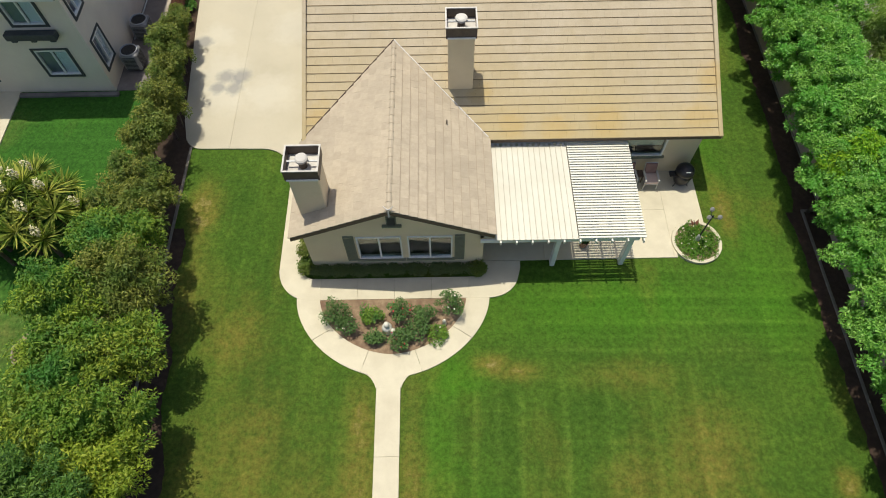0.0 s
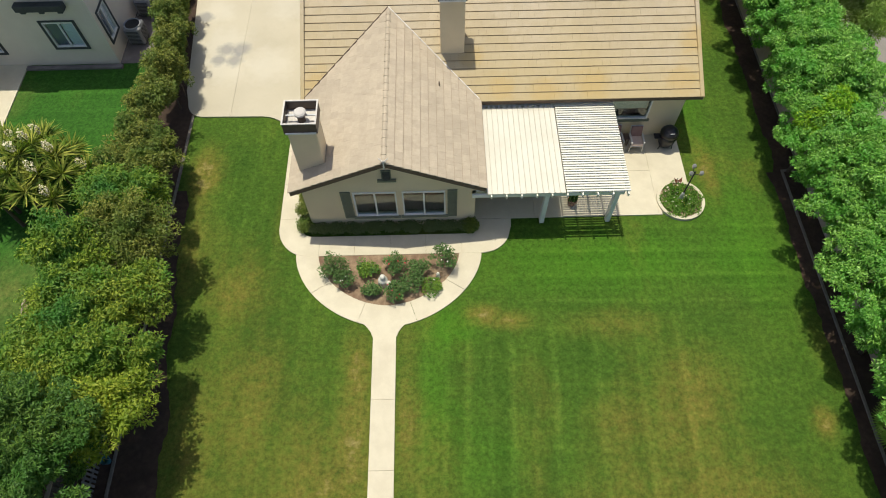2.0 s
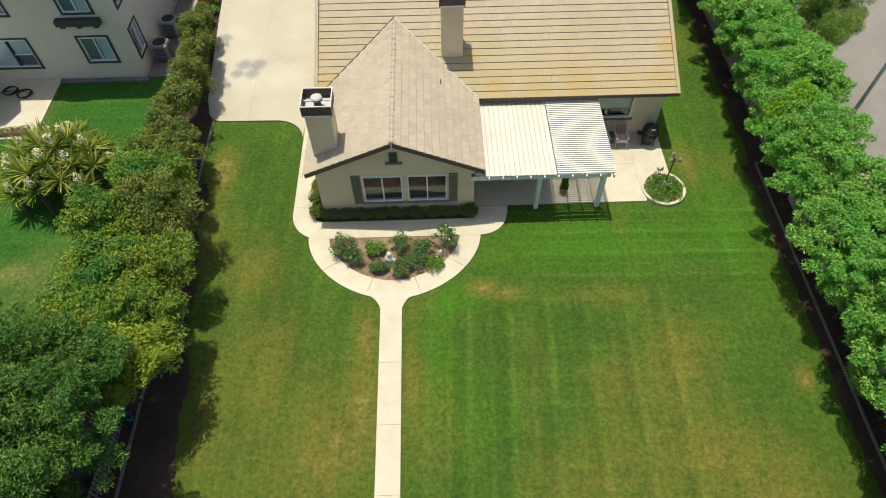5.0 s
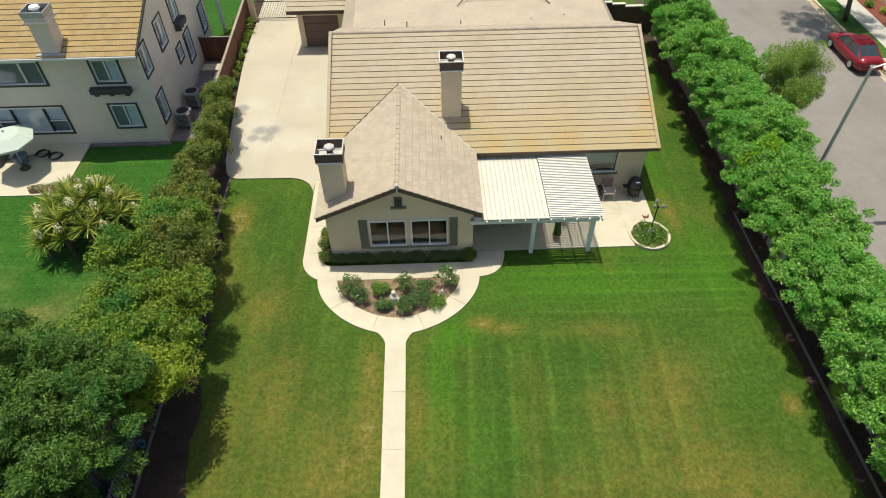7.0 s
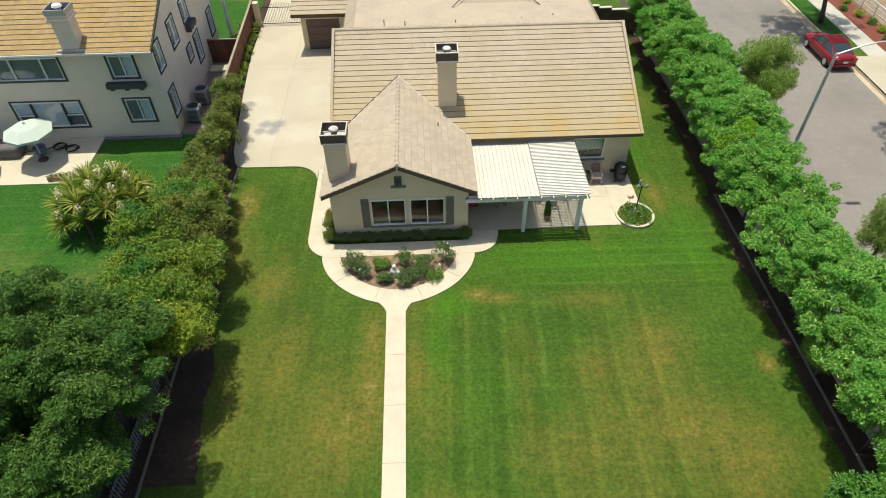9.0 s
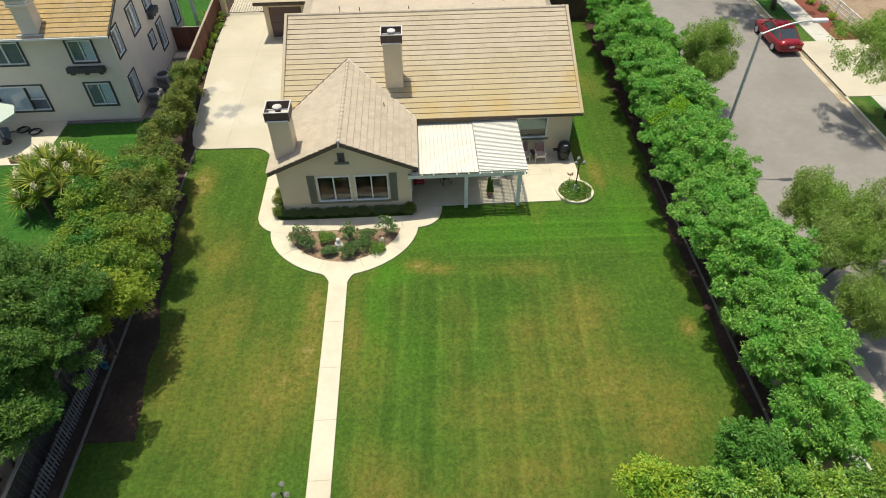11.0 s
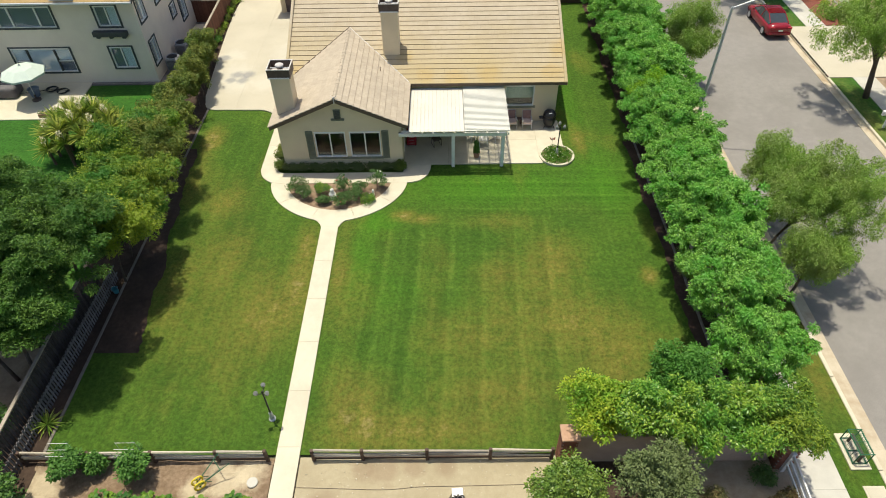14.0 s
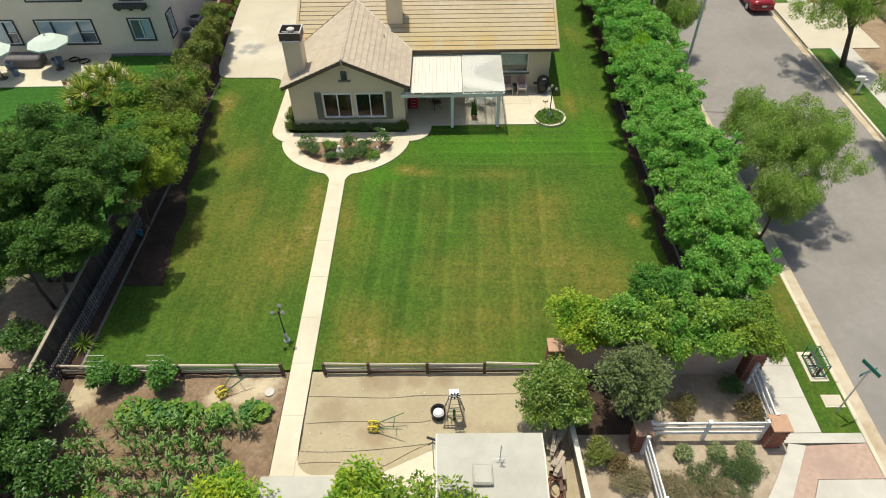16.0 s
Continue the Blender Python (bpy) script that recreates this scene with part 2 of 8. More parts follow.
def thing(name, x, y, z=0.0, rz=0.0, label="", category="", group="", kind=""):
    """An empty at a thing's base; its parts are meshes in its own axes."""
    ob = new(name)
    ob.empty_display_size = 0.2
    ob.matrix_basis = pose(x, y, z, 0, 0, rz)
    return tagged(ob, label, category, group, kind)


def grounded(name, x, y, label="", category="", group="", kind=""):
    """A thing whose parts are given in the axes of the place."""
    ob = thing(name, x, y, 0, 0, label, category, group, kind)
    OFFSET[ob.name] = Vector((-x, -y, 0))
    return ob


def part(name, bm, material, parent=None, label="", smooth=False):
    me = bpy.data.meshes.new(name)
    bmesh.ops.recalc_face_normals(bm, faces=bm.faces)
    if parent is not None:
        root = parent
        while root.parent is not None:
            root = root.parent
        if root.name in OFFSET:
            bmesh.ops.translate(bm, verts=bm.verts, vec=OFFSET[root.name])
    bm.to_mesh(me)
    bm.free()
    me.materials.append(material)
    if smooth:
        me.polygons.foreach_set("use_smooth", [True] * len(me.polygons))
    ob = new(name, me)
    ob.parent = parent
    return tagged(ob, label)


def setting(name, bm, material, label, category, kind="structure"):
    return tagged(part(name, bm, material), label, category, "", kind)


def box(bm, x0, x1, y0, y1, z0, z1, m=None):
    v = [bm.verts.new(c) for c in ((x0, y0, z0), (x1, y0, z0), (x1, y1, z0), (x0, y1, z0), (x0, y0, z1), (x1, y0, z1), (x1, y1, z1), (x0, y1, z1))]
    for f in ((0, 3, 2, 1), (4, 5, 6, 7), (0, 1, 5, 4), (1, 2, 6, 5), (2, 3, 7, 6), (3, 0, 4, 7)):
        bm.faces.new([v[i] for i in f])
    if m is not None:
        for w in v:
            w.co = m @ w.co
    return bm


def soft_box(bm, x0, x1, y0, y1, z0, z1, r=0.01, m=None, seg=1):
    b = bmesh.new()
    box(b, x0, x1, y0, y1, z0, z1)
    bmesh.ops.bevel(b, geom=b.edges, offset=r, segments=seg, affect="EDGES", profile=0.5)
    return merge(bm, b, m)


def merge(bm, b, m=None):
    if m is not None:
        bmesh.ops.transform(b, matrix=m, verts=b.verts)
    verts = [bm.verts.new(v.co) for v in b.verts]
    b.verts.index_update()
    for f in b.faces:
        bm.faces.new([verts[v.index] for v in f.verts])
    b.free()
    return bm


def prism(bm, pts, z0, z1):
    """An upright prism on a plan outline."""
    lo = [bm.verts.new((x, y, z0)) for x, y in pts]
    hi = [bm.verts.new((x, y, z1)) for x, y in pts]
    n = len(pts)
    bm.faces.new(lo[::-1]), bm.faces.new(hi)
    for i in range(n):
        bm.faces.new((lo[i], lo[(i + 1) % n], hi[(i + 1) % n], hi[i]))
    return bm


def profile(bm, pts, axis, a0, a1):
    """A section of (u, z) points pushed along x or y."""
    def place(u, z, a):
        return (a, u, z) if axis == "x" else (u, a, z)
    lo = [bm.verts.new(place(u, z, a0)) for u, z in pts]
    hi = [bm.verts.new(place(u, z, a1)) for u, z in pts]
    n = len(pts)
    bm.faces.new(lo[::-1]), bm.faces.new(hi)
    for i in range(n):
        bm.faces.new((lo[i], lo[(i + 1) % n], hi[(i + 1) % n], hi[i]))
    return bm


def tube(bm, p0, p1, r0, r1=None, seg=8, caps=True):
    p0, p1 = Vector(p0), Vector(p1)
    r1 = r0 if r1 is None else r1
    q = (p1 - p0).to_track_quat("Z", "Y")
    rings = []
    for p, r in ((p0, r0), (p1, r1)):
        rings.append([bm.verts.new(p + q @ Vector((r * math.cos(a), r * math.sin(a), 0))) for a in (2 * math.pi * i / seg for i in range(seg))])
    for i in range(seg):
        bm.faces.new((rings[0][i], rings[0][(i + 1) % seg], rings[1][(i + 1) % seg], rings[1][i]))
    if caps:
        bm.faces.new(rings[0][::-1]), bm.faces.new(rings[1])
    return bm


def lathe(bm, rows, seg=16, x=0.0, y=0.0):
    """A turned body from (radius, height) rows."""
    rings = [[bm.verts.new((x + r * math.cos(2 * math.pi * i / seg), y + r * math.sin(2 * math.pi * i / seg), z)) for i in range(seg)] for r, z in rows]
    for a, b in zip(rings, rings[1:]):
        for i in range(seg):
            bm.faces.new((a[i], a[(i + 1) % seg], b[(i + 1) % seg], b[i]))
    bm.faces.new(rings[0][::-1]), bm.faces.new(rings[-1])
    return bm


def wall(bm, axis, a0, a1, u0, u1, z0, z1, holes=()):
    """A wall between a0 and a1 on its thickness axis, from u0 to u1, with openings (u0, u1, z0, z1) right through it: one closed skin."""
    us = sorted({u0, u1, *(h[0] for h in holes), *(h[1] for h in holes)})
    zs = sorted({z0, z1, *(h[2] for h in holes), *(h[3] for h in holes)})
    made = {}

    def vert(a, u, z):
        key = (a, u, z)
        if key not in made:
            made[key] = bm.verts.new((u, a, z) if axis == "y" else (a, u, z))
        return made[key]

    def solid(i, k):
        if not (0 <= i < len(us) - 1 and 0 <= k < len(zs) - 1):
            return False
        return not any(h[0] <= us[i] and us[i + 1] <= h[1] and h[2] <= zs[k] and zs[k + 1] <= h[3] for h in holes)
    for i in range(len(us) - 1):
        for k in range(len(zs) - 1):
            if not solid(i, k):
                continue
            ua, ub, za, zb = us[i], us[i + 1], zs[k], zs[k + 1]
            for a in (a0, a1):
                bm.faces.new([vert(a, *q) for q in ((ua, za), (ub, za), (ub, zb), (ua, zb))])
            for di, dk, (q0, q1) in ((-1, 0, ((ua, za), (ua, zb))), (1, 0, ((ub, za), (ub, zb))), (0, -1, ((ua, za), (ub, za))), (0, 1, ((ua, zb), (ub, zb)))):
                if not solid(i + di, k + dk):
                    bm.faces.new((vert(a0, *q0), vert(a0, *q1), vert(a1, *q1), vert(a1, *q0)))
    return bm


def ellipse(cx, cy, a, b, t0, t1, n):
    return [(cx + a * math.cos(radians(t0 + (t1 - t0) * i / n)), cy + b * math.sin(radians(t0 + (t1 - t0) * i / n))) for i in range(n + 1)]

# ---- ground, lawns, paving, road ----
def sheet(name, x0, x1, y0, y1, z, material, label, category, kind="structure"):
    return setting(name, box(bmesh.new(), x0, x1, y0, y1, z - 0.3, z), material, label, category, kind)


FAR_GROUND = surface("distant dry ground", (0.16, 0.15, 0.09), (0.22, 0.19, 0.12), (0.10, 0.12, 0.06), scale=0.5, big=0.05, fine=8, rough=1.0)
bm = bmesh.new()
box(bm, -900, 900, -900, 900, -1.2, -0.135)
setting("ground", bm, FAR_GROUND, "dry brown open ground reaching to the horizon", "ground")


def grass_material(name, green, deep, vivid, straw, brown):
    """Mown lawn: narrow mower passes where the attributes rows_x and rows_y say so, dry straw and lush or deep patches
    from the attributes dry and lush, streaks along the mowing, blades as fine relief."""
    m = bpy.data.materials.new(name)
    m.use_nodes = True
    nt = m.node_tree
    bsdf = nt.nodes["Principled BSDF"]
    pos = nt.nodes.new("ShaderNodeNewGeometry").outputs["Position"]
    xyz = nt.nodes.new("ShaderNodeSeparateXYZ")
    nt.links.new(pos, xyz.inputs[0])

    def calc(op, a, b=None, c=None):
        n = nt.nodes.new("ShaderNodeMath")
        n.operation = op
        for socket, value in zip(n.inputs, (a, b, c)):
            if isinstance(value, (int, float)):
                socket.default_value = value
            elif value is not None:
                nt.links.new(value, socket)
        return n.outputs[0]

    def attribute(key):
        n = nt.nodes.new("ShaderNodeAttribute")
        n.attribute_name = key
        return n.outputs["Fac"]

    def scaled(v):
        n = nt.nodes.new("ShaderNodeVectorMath")
        n.operation, n.inputs[1].default_value = "MULTIPLY", v
        nt.links.new(pos, n.inputs[0])
        return n.outputs[0]

    clouds = stepped(nt, noise_of(nt, pos, 0.42, 5.0, 0.6), 0.33, 0.67)
    mottle = stepped(nt, noise_of(nt, pos, 2.3, 8.0, 0.80), 0.34, 0.66)
    streak = stepped(nt, noise_of(nt, scaled((6.5, 0.9, 1.0)), 1.0, 6.0, 0.75), 0.33, 0.67)
    blades = stepped(nt, noise_of(nt, pos, 6.0, 7.0, 0.82), 0.32, 0.68)
    colour = mixed(nt, clouds, green, mixed(nt, 0.45, green, deep))
    colour = mixed(nt, calc("MULTIPLY", mottle, 0.62), colour, deep)
    lush = attribute("lush")
    edge = calc("MULTIPLY_ADD", noise_of(nt, pos, 1.1, 5.0, 0.7), 0.7, -0.35)
    colour = mixed(nt, calc("MULTIPLY", stepped(nt, calc("ADD", lush, edge), 0.05, 0.9), 0.85), colour, vivid)
    colour = mixed(nt, calc("MULTIPLY", stepped(nt, calc("SUBTRACT", edge, lush), 0.15, 0.9), 0.8), colour, deep)
    ragged = calc("MULTIPLY", attribute("dry"), stepped(nt, noise_of(nt, pos, 2.1, 7.0, 0.78), 0.24, 0.68))
    colour = mixed(nt, calc("MULTIPLY", stepped(nt, ragged, 0.04, 0.55), 0.9), colour, straw)
    colour = mixed(nt, stepped(nt, ragged, 0.55, 0.95), colour, brown)
    colour = mixed(nt, calc("MULTIPLY", streak, 0.42), colour, (0.62, 0.70, 0.62), "MULTIPLY")
    broken = stepped(nt, noise_of(nt, pos, 0.9, 4.0, 0.65), 0.30, 0.62)
    for axis, lean, width, key in (("X", -0.05, 0.79, "rows_x"), ("Y", 0.015, 0.56, "rows_y")):
        other = "Y" if axis == "X" else "X"
        along = calc("ADD", calc("MULTIPLY_ADD", xyz.outputs[other], lean, xyz.outputs[axis]), calc("MULTIPLY", noise_of(nt, pos, 0.5, 3.0), 0.16))
        here = calc("MULTIPLY", attribute(key), broken)
        crest = stepped(nt, calc("SINE", calc("MULTIPLY", along, 2 * math.pi / width)), 0.25, 0.95)
        pair = stepped(nt, calc("SINE", calc("MULTIPLY", along, math.pi / width)), -0.35, 0.35)
        colour = mixed(nt, calc("MULTIPLY", calc("MULTIPLY", crest, here), calc("MULTIPLY_ADD", ragged, -0.9, 0.85)), colour, (1.42, 1.30, 1.45), "MULTIPLY")
        colour = mixed(nt, calc("MULTIPLY", calc("MULTIPLY", pair, here), 0.6), colour, (0.66, 0.74, 0.70), "MULTIPLY")
    colour = mixed(nt, 0.65, colour, mixed(nt, blades, (0.06, 0.06, 0.06), (0.92, 0.92, 0.86)), "SOFT_LIGHT")
    nt.links.new(colour, bsdf.inputs["Base Color"])
    bsdf.inputs["Roughness"].default_value = 0.9
    bsdf.inputs["Specular IOR Level"].default_value = 0.15
    b = node(nt, "ShaderNodeBump", Strength=0.9, Distance=0.04)
    nt.links.new(noise_of(nt, pos, 40.0, 3.0, 0.7), b.inputs["Height"])
    nt.links.new(b.outputs[0], bsdf.inputs["Normal"])
    return m


LAWN = grass_material("mown lawn", (0.096, 0.168, 0.020), (0.030, 0.082, 0.010), (0.062, 0.185, 0.011), (0.185, 0.165, 0.032), (0.33, 0.27, 0.11))
LAWN_FAR = grass_material("watered lawn", (0.050, 0.150, 0.020), (0.026, 0.095, 0.012), (0.060, 0.19, 0.02), (0.22, 0.21, 0.06), (0.3, 0.24, 0.1))


def lawn(name, x0, x1, y0, y1, z, material, spots, label, step=0.25, lush=(), rows=()):
    nx, ny = int((x1 - x0) / step), int((y1 - y0) / step)
    xs, ys = np.linspace(x0, x1, nx + 1), np.linspace(y0, y1, ny + 1)
    verts = [(x, y, z + 0.012 * noise.noise((x * 0.7, y * 0.7, 0))) for y in ys for x in xs]
    faces = [(j * (nx + 1) + i, j * (nx + 1) + i + 1, (j + 1) * (nx + 1) + i + 1, (j + 1) * (nx + 1) + i) for j in range(ny) for i in range(nx)]
    me = bpy.data.meshes.new(name)
    me.from_pydata(verts, [], faces)
    grid = np.array(verts)
    x, y = grid[:, 0], grid[:, 1]

    def spread(patches):
        total = np.zeros(len(grid))
        for cx, cy, rx, ry, power in patches:
            total += power * np.exp(-1.4 * (((x - cx) / rx) ** 2 + ((y - cy) / ry) ** 2))
        return total

    wild = np.array([0.62 * max(0.0, noise.fractal((a * 0.26, b * 0.13, 3.1), 1.0, 2.0, 4) + 0.02) + 0.14 * max(0.0, noise.noise((a * 1.9, b * 0.25, 7.0))) for a, b, _ in verts])
    layers = {"dry": np.clip(wild + 1.35 * spread(spots), 0.0, 1.0), "lush": np.clip(spread(lush), -1.0, 1.0), "rows_x": np.zeros(len(grid)), "rows_y": np.zeros(len(grid))}
    for key, a0, a1, b0, b1, power in rows:
        inside = np.minimum.reduce([(x - a0) / 1.5, (a1 - x) / 1.5, (y - b0) / 1.5, (b1 - y) / 1.5])
        layers[key] = np.maximum(layers[key], power * np.clip(inside, 0.0, 1.0))
    for key, values in layers.items():
        me.attributes.new(key, "FLOAT", "POINT").data.foreach_set("value", values.astype(np.float32))
    me.materials.append(material)
    return tagged(new(name, me), label, "lawn", "", "structure")


SPOTS = [(-4.6, 5.5, 4.0, 6.0, 0.20), (-8.3, 17.0, 0.75, 1.5, 0.9), (9.0, 1.5, 5.0, 3.0, 0.12), (-1.2, 8.2, 0.5, 1.4, 0.55), (-1.2, 5.6, 0.6, 2.4, 0.55), (-2.4, 3.4, 1.7, 2.6, 0.5), (0.65, 6.5, 0.45, 2.2, 0.5), (-6.1, 11.2, 1.5, 1.6, 0.38), 
         (-7.0, 5.0, 1.2, 4.0, 0.35), (-8.3, 13.6, 0.5, 1.6, 0.4), (3.5, 10.1, 0.7, 0.45, 0.75), (4.6, 9.8, 0.9, 0.4, 0.6), (11.0, 7.4, 1.8, 1.6, 0.42), (10.2, 5.6, 1.5, 1.5, 0.38), (10.6, 3.2, 2.6, 1.6, 0.35),
         (8.4, 9.6, 2.2, 0.7, 0.35), (15.25, 5.7, 0.45, 0.6, 0.75), (13.6, 16.6, 0.5, 1.7, 0.6), (4.5, -2.3, 4.5, 1.0, 0.6), (12.5, 2.0, 3.0, 3.0, 0.3), (6.3, 2.2, 1.5, 1.6, 0.35), (7.5, -0.6, 3.0, 1.2, 0.45),
         (2.2, -0.8, 1.4, 1.6, 0.45), (-5.0, 2.0, 1.4, 2.4, 0.15), (-6.0, -1.0, 1.2, 1.2, 0.1), (-3.2, -0.6, 1.0, 1.6, 0.15), (-4.6, 14.5, 0.5, 2.0, 0.25), (8.0, 6.0, 1.2, 1.0, 0.25)]
LUSH = [(-6.4, 17.8, 2.0, 2.2, -0.5), (-5.4, 13.2, 1.8, 2.4, -0.4), (8.5, 12.4, 6.0, 1.9, 0.75), (2.3, 9.6, 1.2, 1.0, 0.9), (1.5, 7.0, 0.8, 2.4, 0.45), (14.6, 12.5, 1.6, 4.5, 0.55), (-5.2, 18.2, 1.6, 1.6, 0.25), (13.4, 21.0, 0.9, 6.0, 0.5), (3.0, 5.0, 2.6, 2.4, 0.3),
        (-4.9, 9.2, 1.2, 2.8, -0.75), (-4.2, 15.5, 0.8, 3.2, -0.6), (-1.7, 4.4, 0.7, 0.8, -1.0), (8.4, 5.9, 1.0, 0.6, -0.9), (7.0, 8.4, 2.2, 1.3, -0.45), (5.2, 7.0, 1.6, 1.4, -0.45), (12.9, 9.4, 1.6, 1.4, -0.45),
        (-7.0, 7.8, 1.0, 2.0, -0.4), (-6.2, 0.6, 2.4, 1.8, -0.45), (13.8, 3.8, 1.4, 1.4, -0.4), (13.0, 0.2, 2.6, 1.4, -0.4), (3.2, 2.6, 1.8, 1.2, -0.35), (-3.6, 6.9, 1.0, 1.0, -0.5)]
MOWN = [("rows_x", 0.2, 12.5, -3.2, 10.4, 1.0), ("rows_x", -9.3, -0.7, -3.2, 20.0, 0.45), ("rows_x", 12.6, 16.8, -2.0, 34.0, 0.4), ("rows_y", 4.5, 16.8, 8.8, 15.2, 0.85), ("rows_y", 1.5, 15.0, -3.0, 9.0, 0.35)]
lawn("lawn", -9.35, 16.85, -3.2, 42.0, 0.0, LAWN, SPOTS, "striped green lawn with dry straw patches", 0.25, LUSH, MOWN)
lawn("lawn_next_door", -40.0, -11.6, 2.5, 46.0, -0.01, LAWN_FAR, [(-16.5, 11.5, 1.2, 0.5, 0.5), (-13.2, 9.0, 0.7, 0.7, 0.5)], "deep green lawn beside the neighbouring house", 0.5, [(-15.0, 22.6, 3.0, 1.5, 0.4), (-21.0, 14.0, 4.0, 4.0, 0.4), (-17.0, 10.0, 3.0, 2.0, -0.4)], [("rows_y", -30.0, -11.5, 8.0, 24.0, 0.5)])
def shade_strip(name, y0, y1, near, far, label):
    """Tree shade painted as a dark sheet with a ragged edge towards the grass; near and far are its borders along y."""
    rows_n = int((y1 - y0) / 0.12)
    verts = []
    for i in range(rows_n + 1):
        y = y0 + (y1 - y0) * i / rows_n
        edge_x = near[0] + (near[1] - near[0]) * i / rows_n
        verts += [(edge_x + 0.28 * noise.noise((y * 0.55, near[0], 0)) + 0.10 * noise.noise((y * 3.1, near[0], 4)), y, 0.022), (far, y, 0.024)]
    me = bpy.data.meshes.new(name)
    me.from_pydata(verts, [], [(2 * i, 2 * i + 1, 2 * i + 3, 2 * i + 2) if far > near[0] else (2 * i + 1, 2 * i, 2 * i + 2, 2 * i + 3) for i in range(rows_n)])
    me.materials.append(SOIL_AND_SHADE)
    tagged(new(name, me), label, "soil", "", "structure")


# Dark strips on the grass stand in for the shade of the tree rows.
shade_strip("bare_soil_east", -2.5, 16.47, (16.25, 16.25), 16.785, "dark strip painted as shade of the tree row")
shade_strip("bare_soil_north", 16.3, 35.0, (16.6, 16.75), 17.575, "dark strip painted as shade of the tree row")
shade_strip("bare_soil_west", 1.5, 16.2, (-7.4, -8.95), -9.335, "dark strip painted as shade of the overhanging trees")
sheet("planting_bed_west", -12.6, -9.4, -40, 44, -0.02, SOIL_AND_SHADE, "dark shaded soil under the trees", "soil")
sheet("planting_bed_east", 16.85, 18.9, -3.3, 42, -0.008, SOIL_AND_SHADE, "dark shaded soil along the wall", "soil")
for nm, x0, x1, y0, y1 in (("lawn_edging_west", -9.46, -9.34, -3.2, 20.5), ("lawn_edging_east", 16.79, 16.91, -3.0, 16.6), ("lawn_edging_jog", 16.912, 17.70, 16.48, 16.6), ("lawn_edging_north", 17.58, 17.70, 16.602, 35.6)):
    setting(nm, soft_box(bmesh.new(), x0, x1, y0, y1, -0.2, 0.05, 0.015), EDGE, "narrow weathered concrete mowing edge", "edging")

# walkway
walk_base = grounded("walkway", 0, 10, "pale concrete garden walkway round a rose bed", "walkway", kind="structure")


def slab(pts, z1, material=CONCRETE, parent=walk_base, name="slab", label=""):
    b = bmesh.new()
    prism(b, pts, -0.12, z1)
    top = [e for e in b.edges if all(abs(v.co.z - z1) < 1e-5 for v in e.verts)]
    bmesh.ops.bevel(b, geom=top, offset=0.007, segments=1, affect="EDGES")
    return part(name, b, material, parent, label)


def rect(x0, x1, y0, y1, g=0.003):
    return [(x0 + g, y0 + g), (x1 - g, y0 + g), (x1 - g, y1 - g), (x0 + g, y1 - g)]


PATH_X = (-0.68, 0.20)
y = 9.3
while y > -9.5:
    slab(rect(PATH_X[0], PATH_X[1], y - 2.44, y), 0.05)
    y -= 2.44
# ring round the bed, with flares where the path leaves it
CX, CY = -0.15, 12.9


def oval(a, b, t0, t1, n, p=1.8):
    out = []
    for i in range(n + 1):
        c, s = math.cos(radians(t0 + (t1 - t0) * i / n)), math.sin(radians(t0 + (t1 - t0) * i / n))
        out.append((CX + a * math.copysign(abs(c) ** (2 / p), c), CY + b * math.copysign(abs(s) ** (2 / p), s)))
    return out


for t0, t1 in ((180, 215), (215, 250), (250, 290), (290, 325), (325, 360)):
    slab(oval(3.75, 3.25, t0 + 0.1, t1 - 0.1, 12) + oval(2.85, 2.35, t1 - 0.1, t0 + 0.1, 12), 0.056)
slab([(-0.68, 9.3), (0.20, 9.3)] + ellipse(1.35, 9.1, 1.15, 0.95, 170, 95, 6) + [(1.2, 10.15), (-1.6, 10.15)] + ellipse(-1.83, 9.1, 1.15, 0.95, 85, 10, 6), 0.052)
# band in front of the wing and round its corners
for x0, x1 in ((-3.0, -1.55), (-1.55, -0.1), (-0.1, 1.35), (1.35, 2.8)):
    slab(rect(x0, x1, 12.8, 13.72), 0.061)
slab([(-3.0, 12.8), (-3.0, 13.72), (-3.35, 13.72)] + ellipse(-3.35, 14.2, 0.45, 0.48, 270, 180, 6) + [(-3.8, 14.6), (-4.72, 14.6)] + ellipse(-3.4, 14.2, 1.32, 1.4, 175, 270, 10), 0.061)
slab([(2.8, 12.8), (3.6, 12.8)] + ellipse(3.6, 13.9, 1.2, 1.1, 275, 350, 8) + [(4.88, 14.05), (4.9, 14.4), (3.36, 14.4), (3.36, 13.72), (2.8, 13.72)], 0.061)
for y0, y1 in ((14.6, 16.4), (16.4, 18.2), (18.2, 20.0)):
    slab(rect(-4.72, -3.3, y0, y1), 0.06)

# driveway
drive = grounded("driveway", -8, 30, "sunlit pale concrete driveway with two damp stains", "driveway", kind="structure")
edge = [(-9.95, 22.0)] + ellipse(-8.9, 21.3, 0.85, 0.95, 185, 270, 8) + [(-7.65, 20.33)]
slab(edge + [(-7.647, 31.6), (-10.8, 31.6), (-10.55, 28.4), (-10.25, 25.2)], 0.066, DRIVE, drive)
slab([(-7.645, 20.33), (-6.4, 20.3)] + ellipse(-6.2, 18.9, 1.45, 1.4, 88, 5, 8) + [(-4.72, 20.0), (-3.3, 20.0), (-3.3, 31.6), (-7.645, 31.6)], 0.066, DRIVE, drive)
slab([(-10.8, 31.605), (-7.65, 31.605), (-7.65, 52), (-10.95, 52), (-10.95, 34.0)], 0.066, DRIVE, drive)
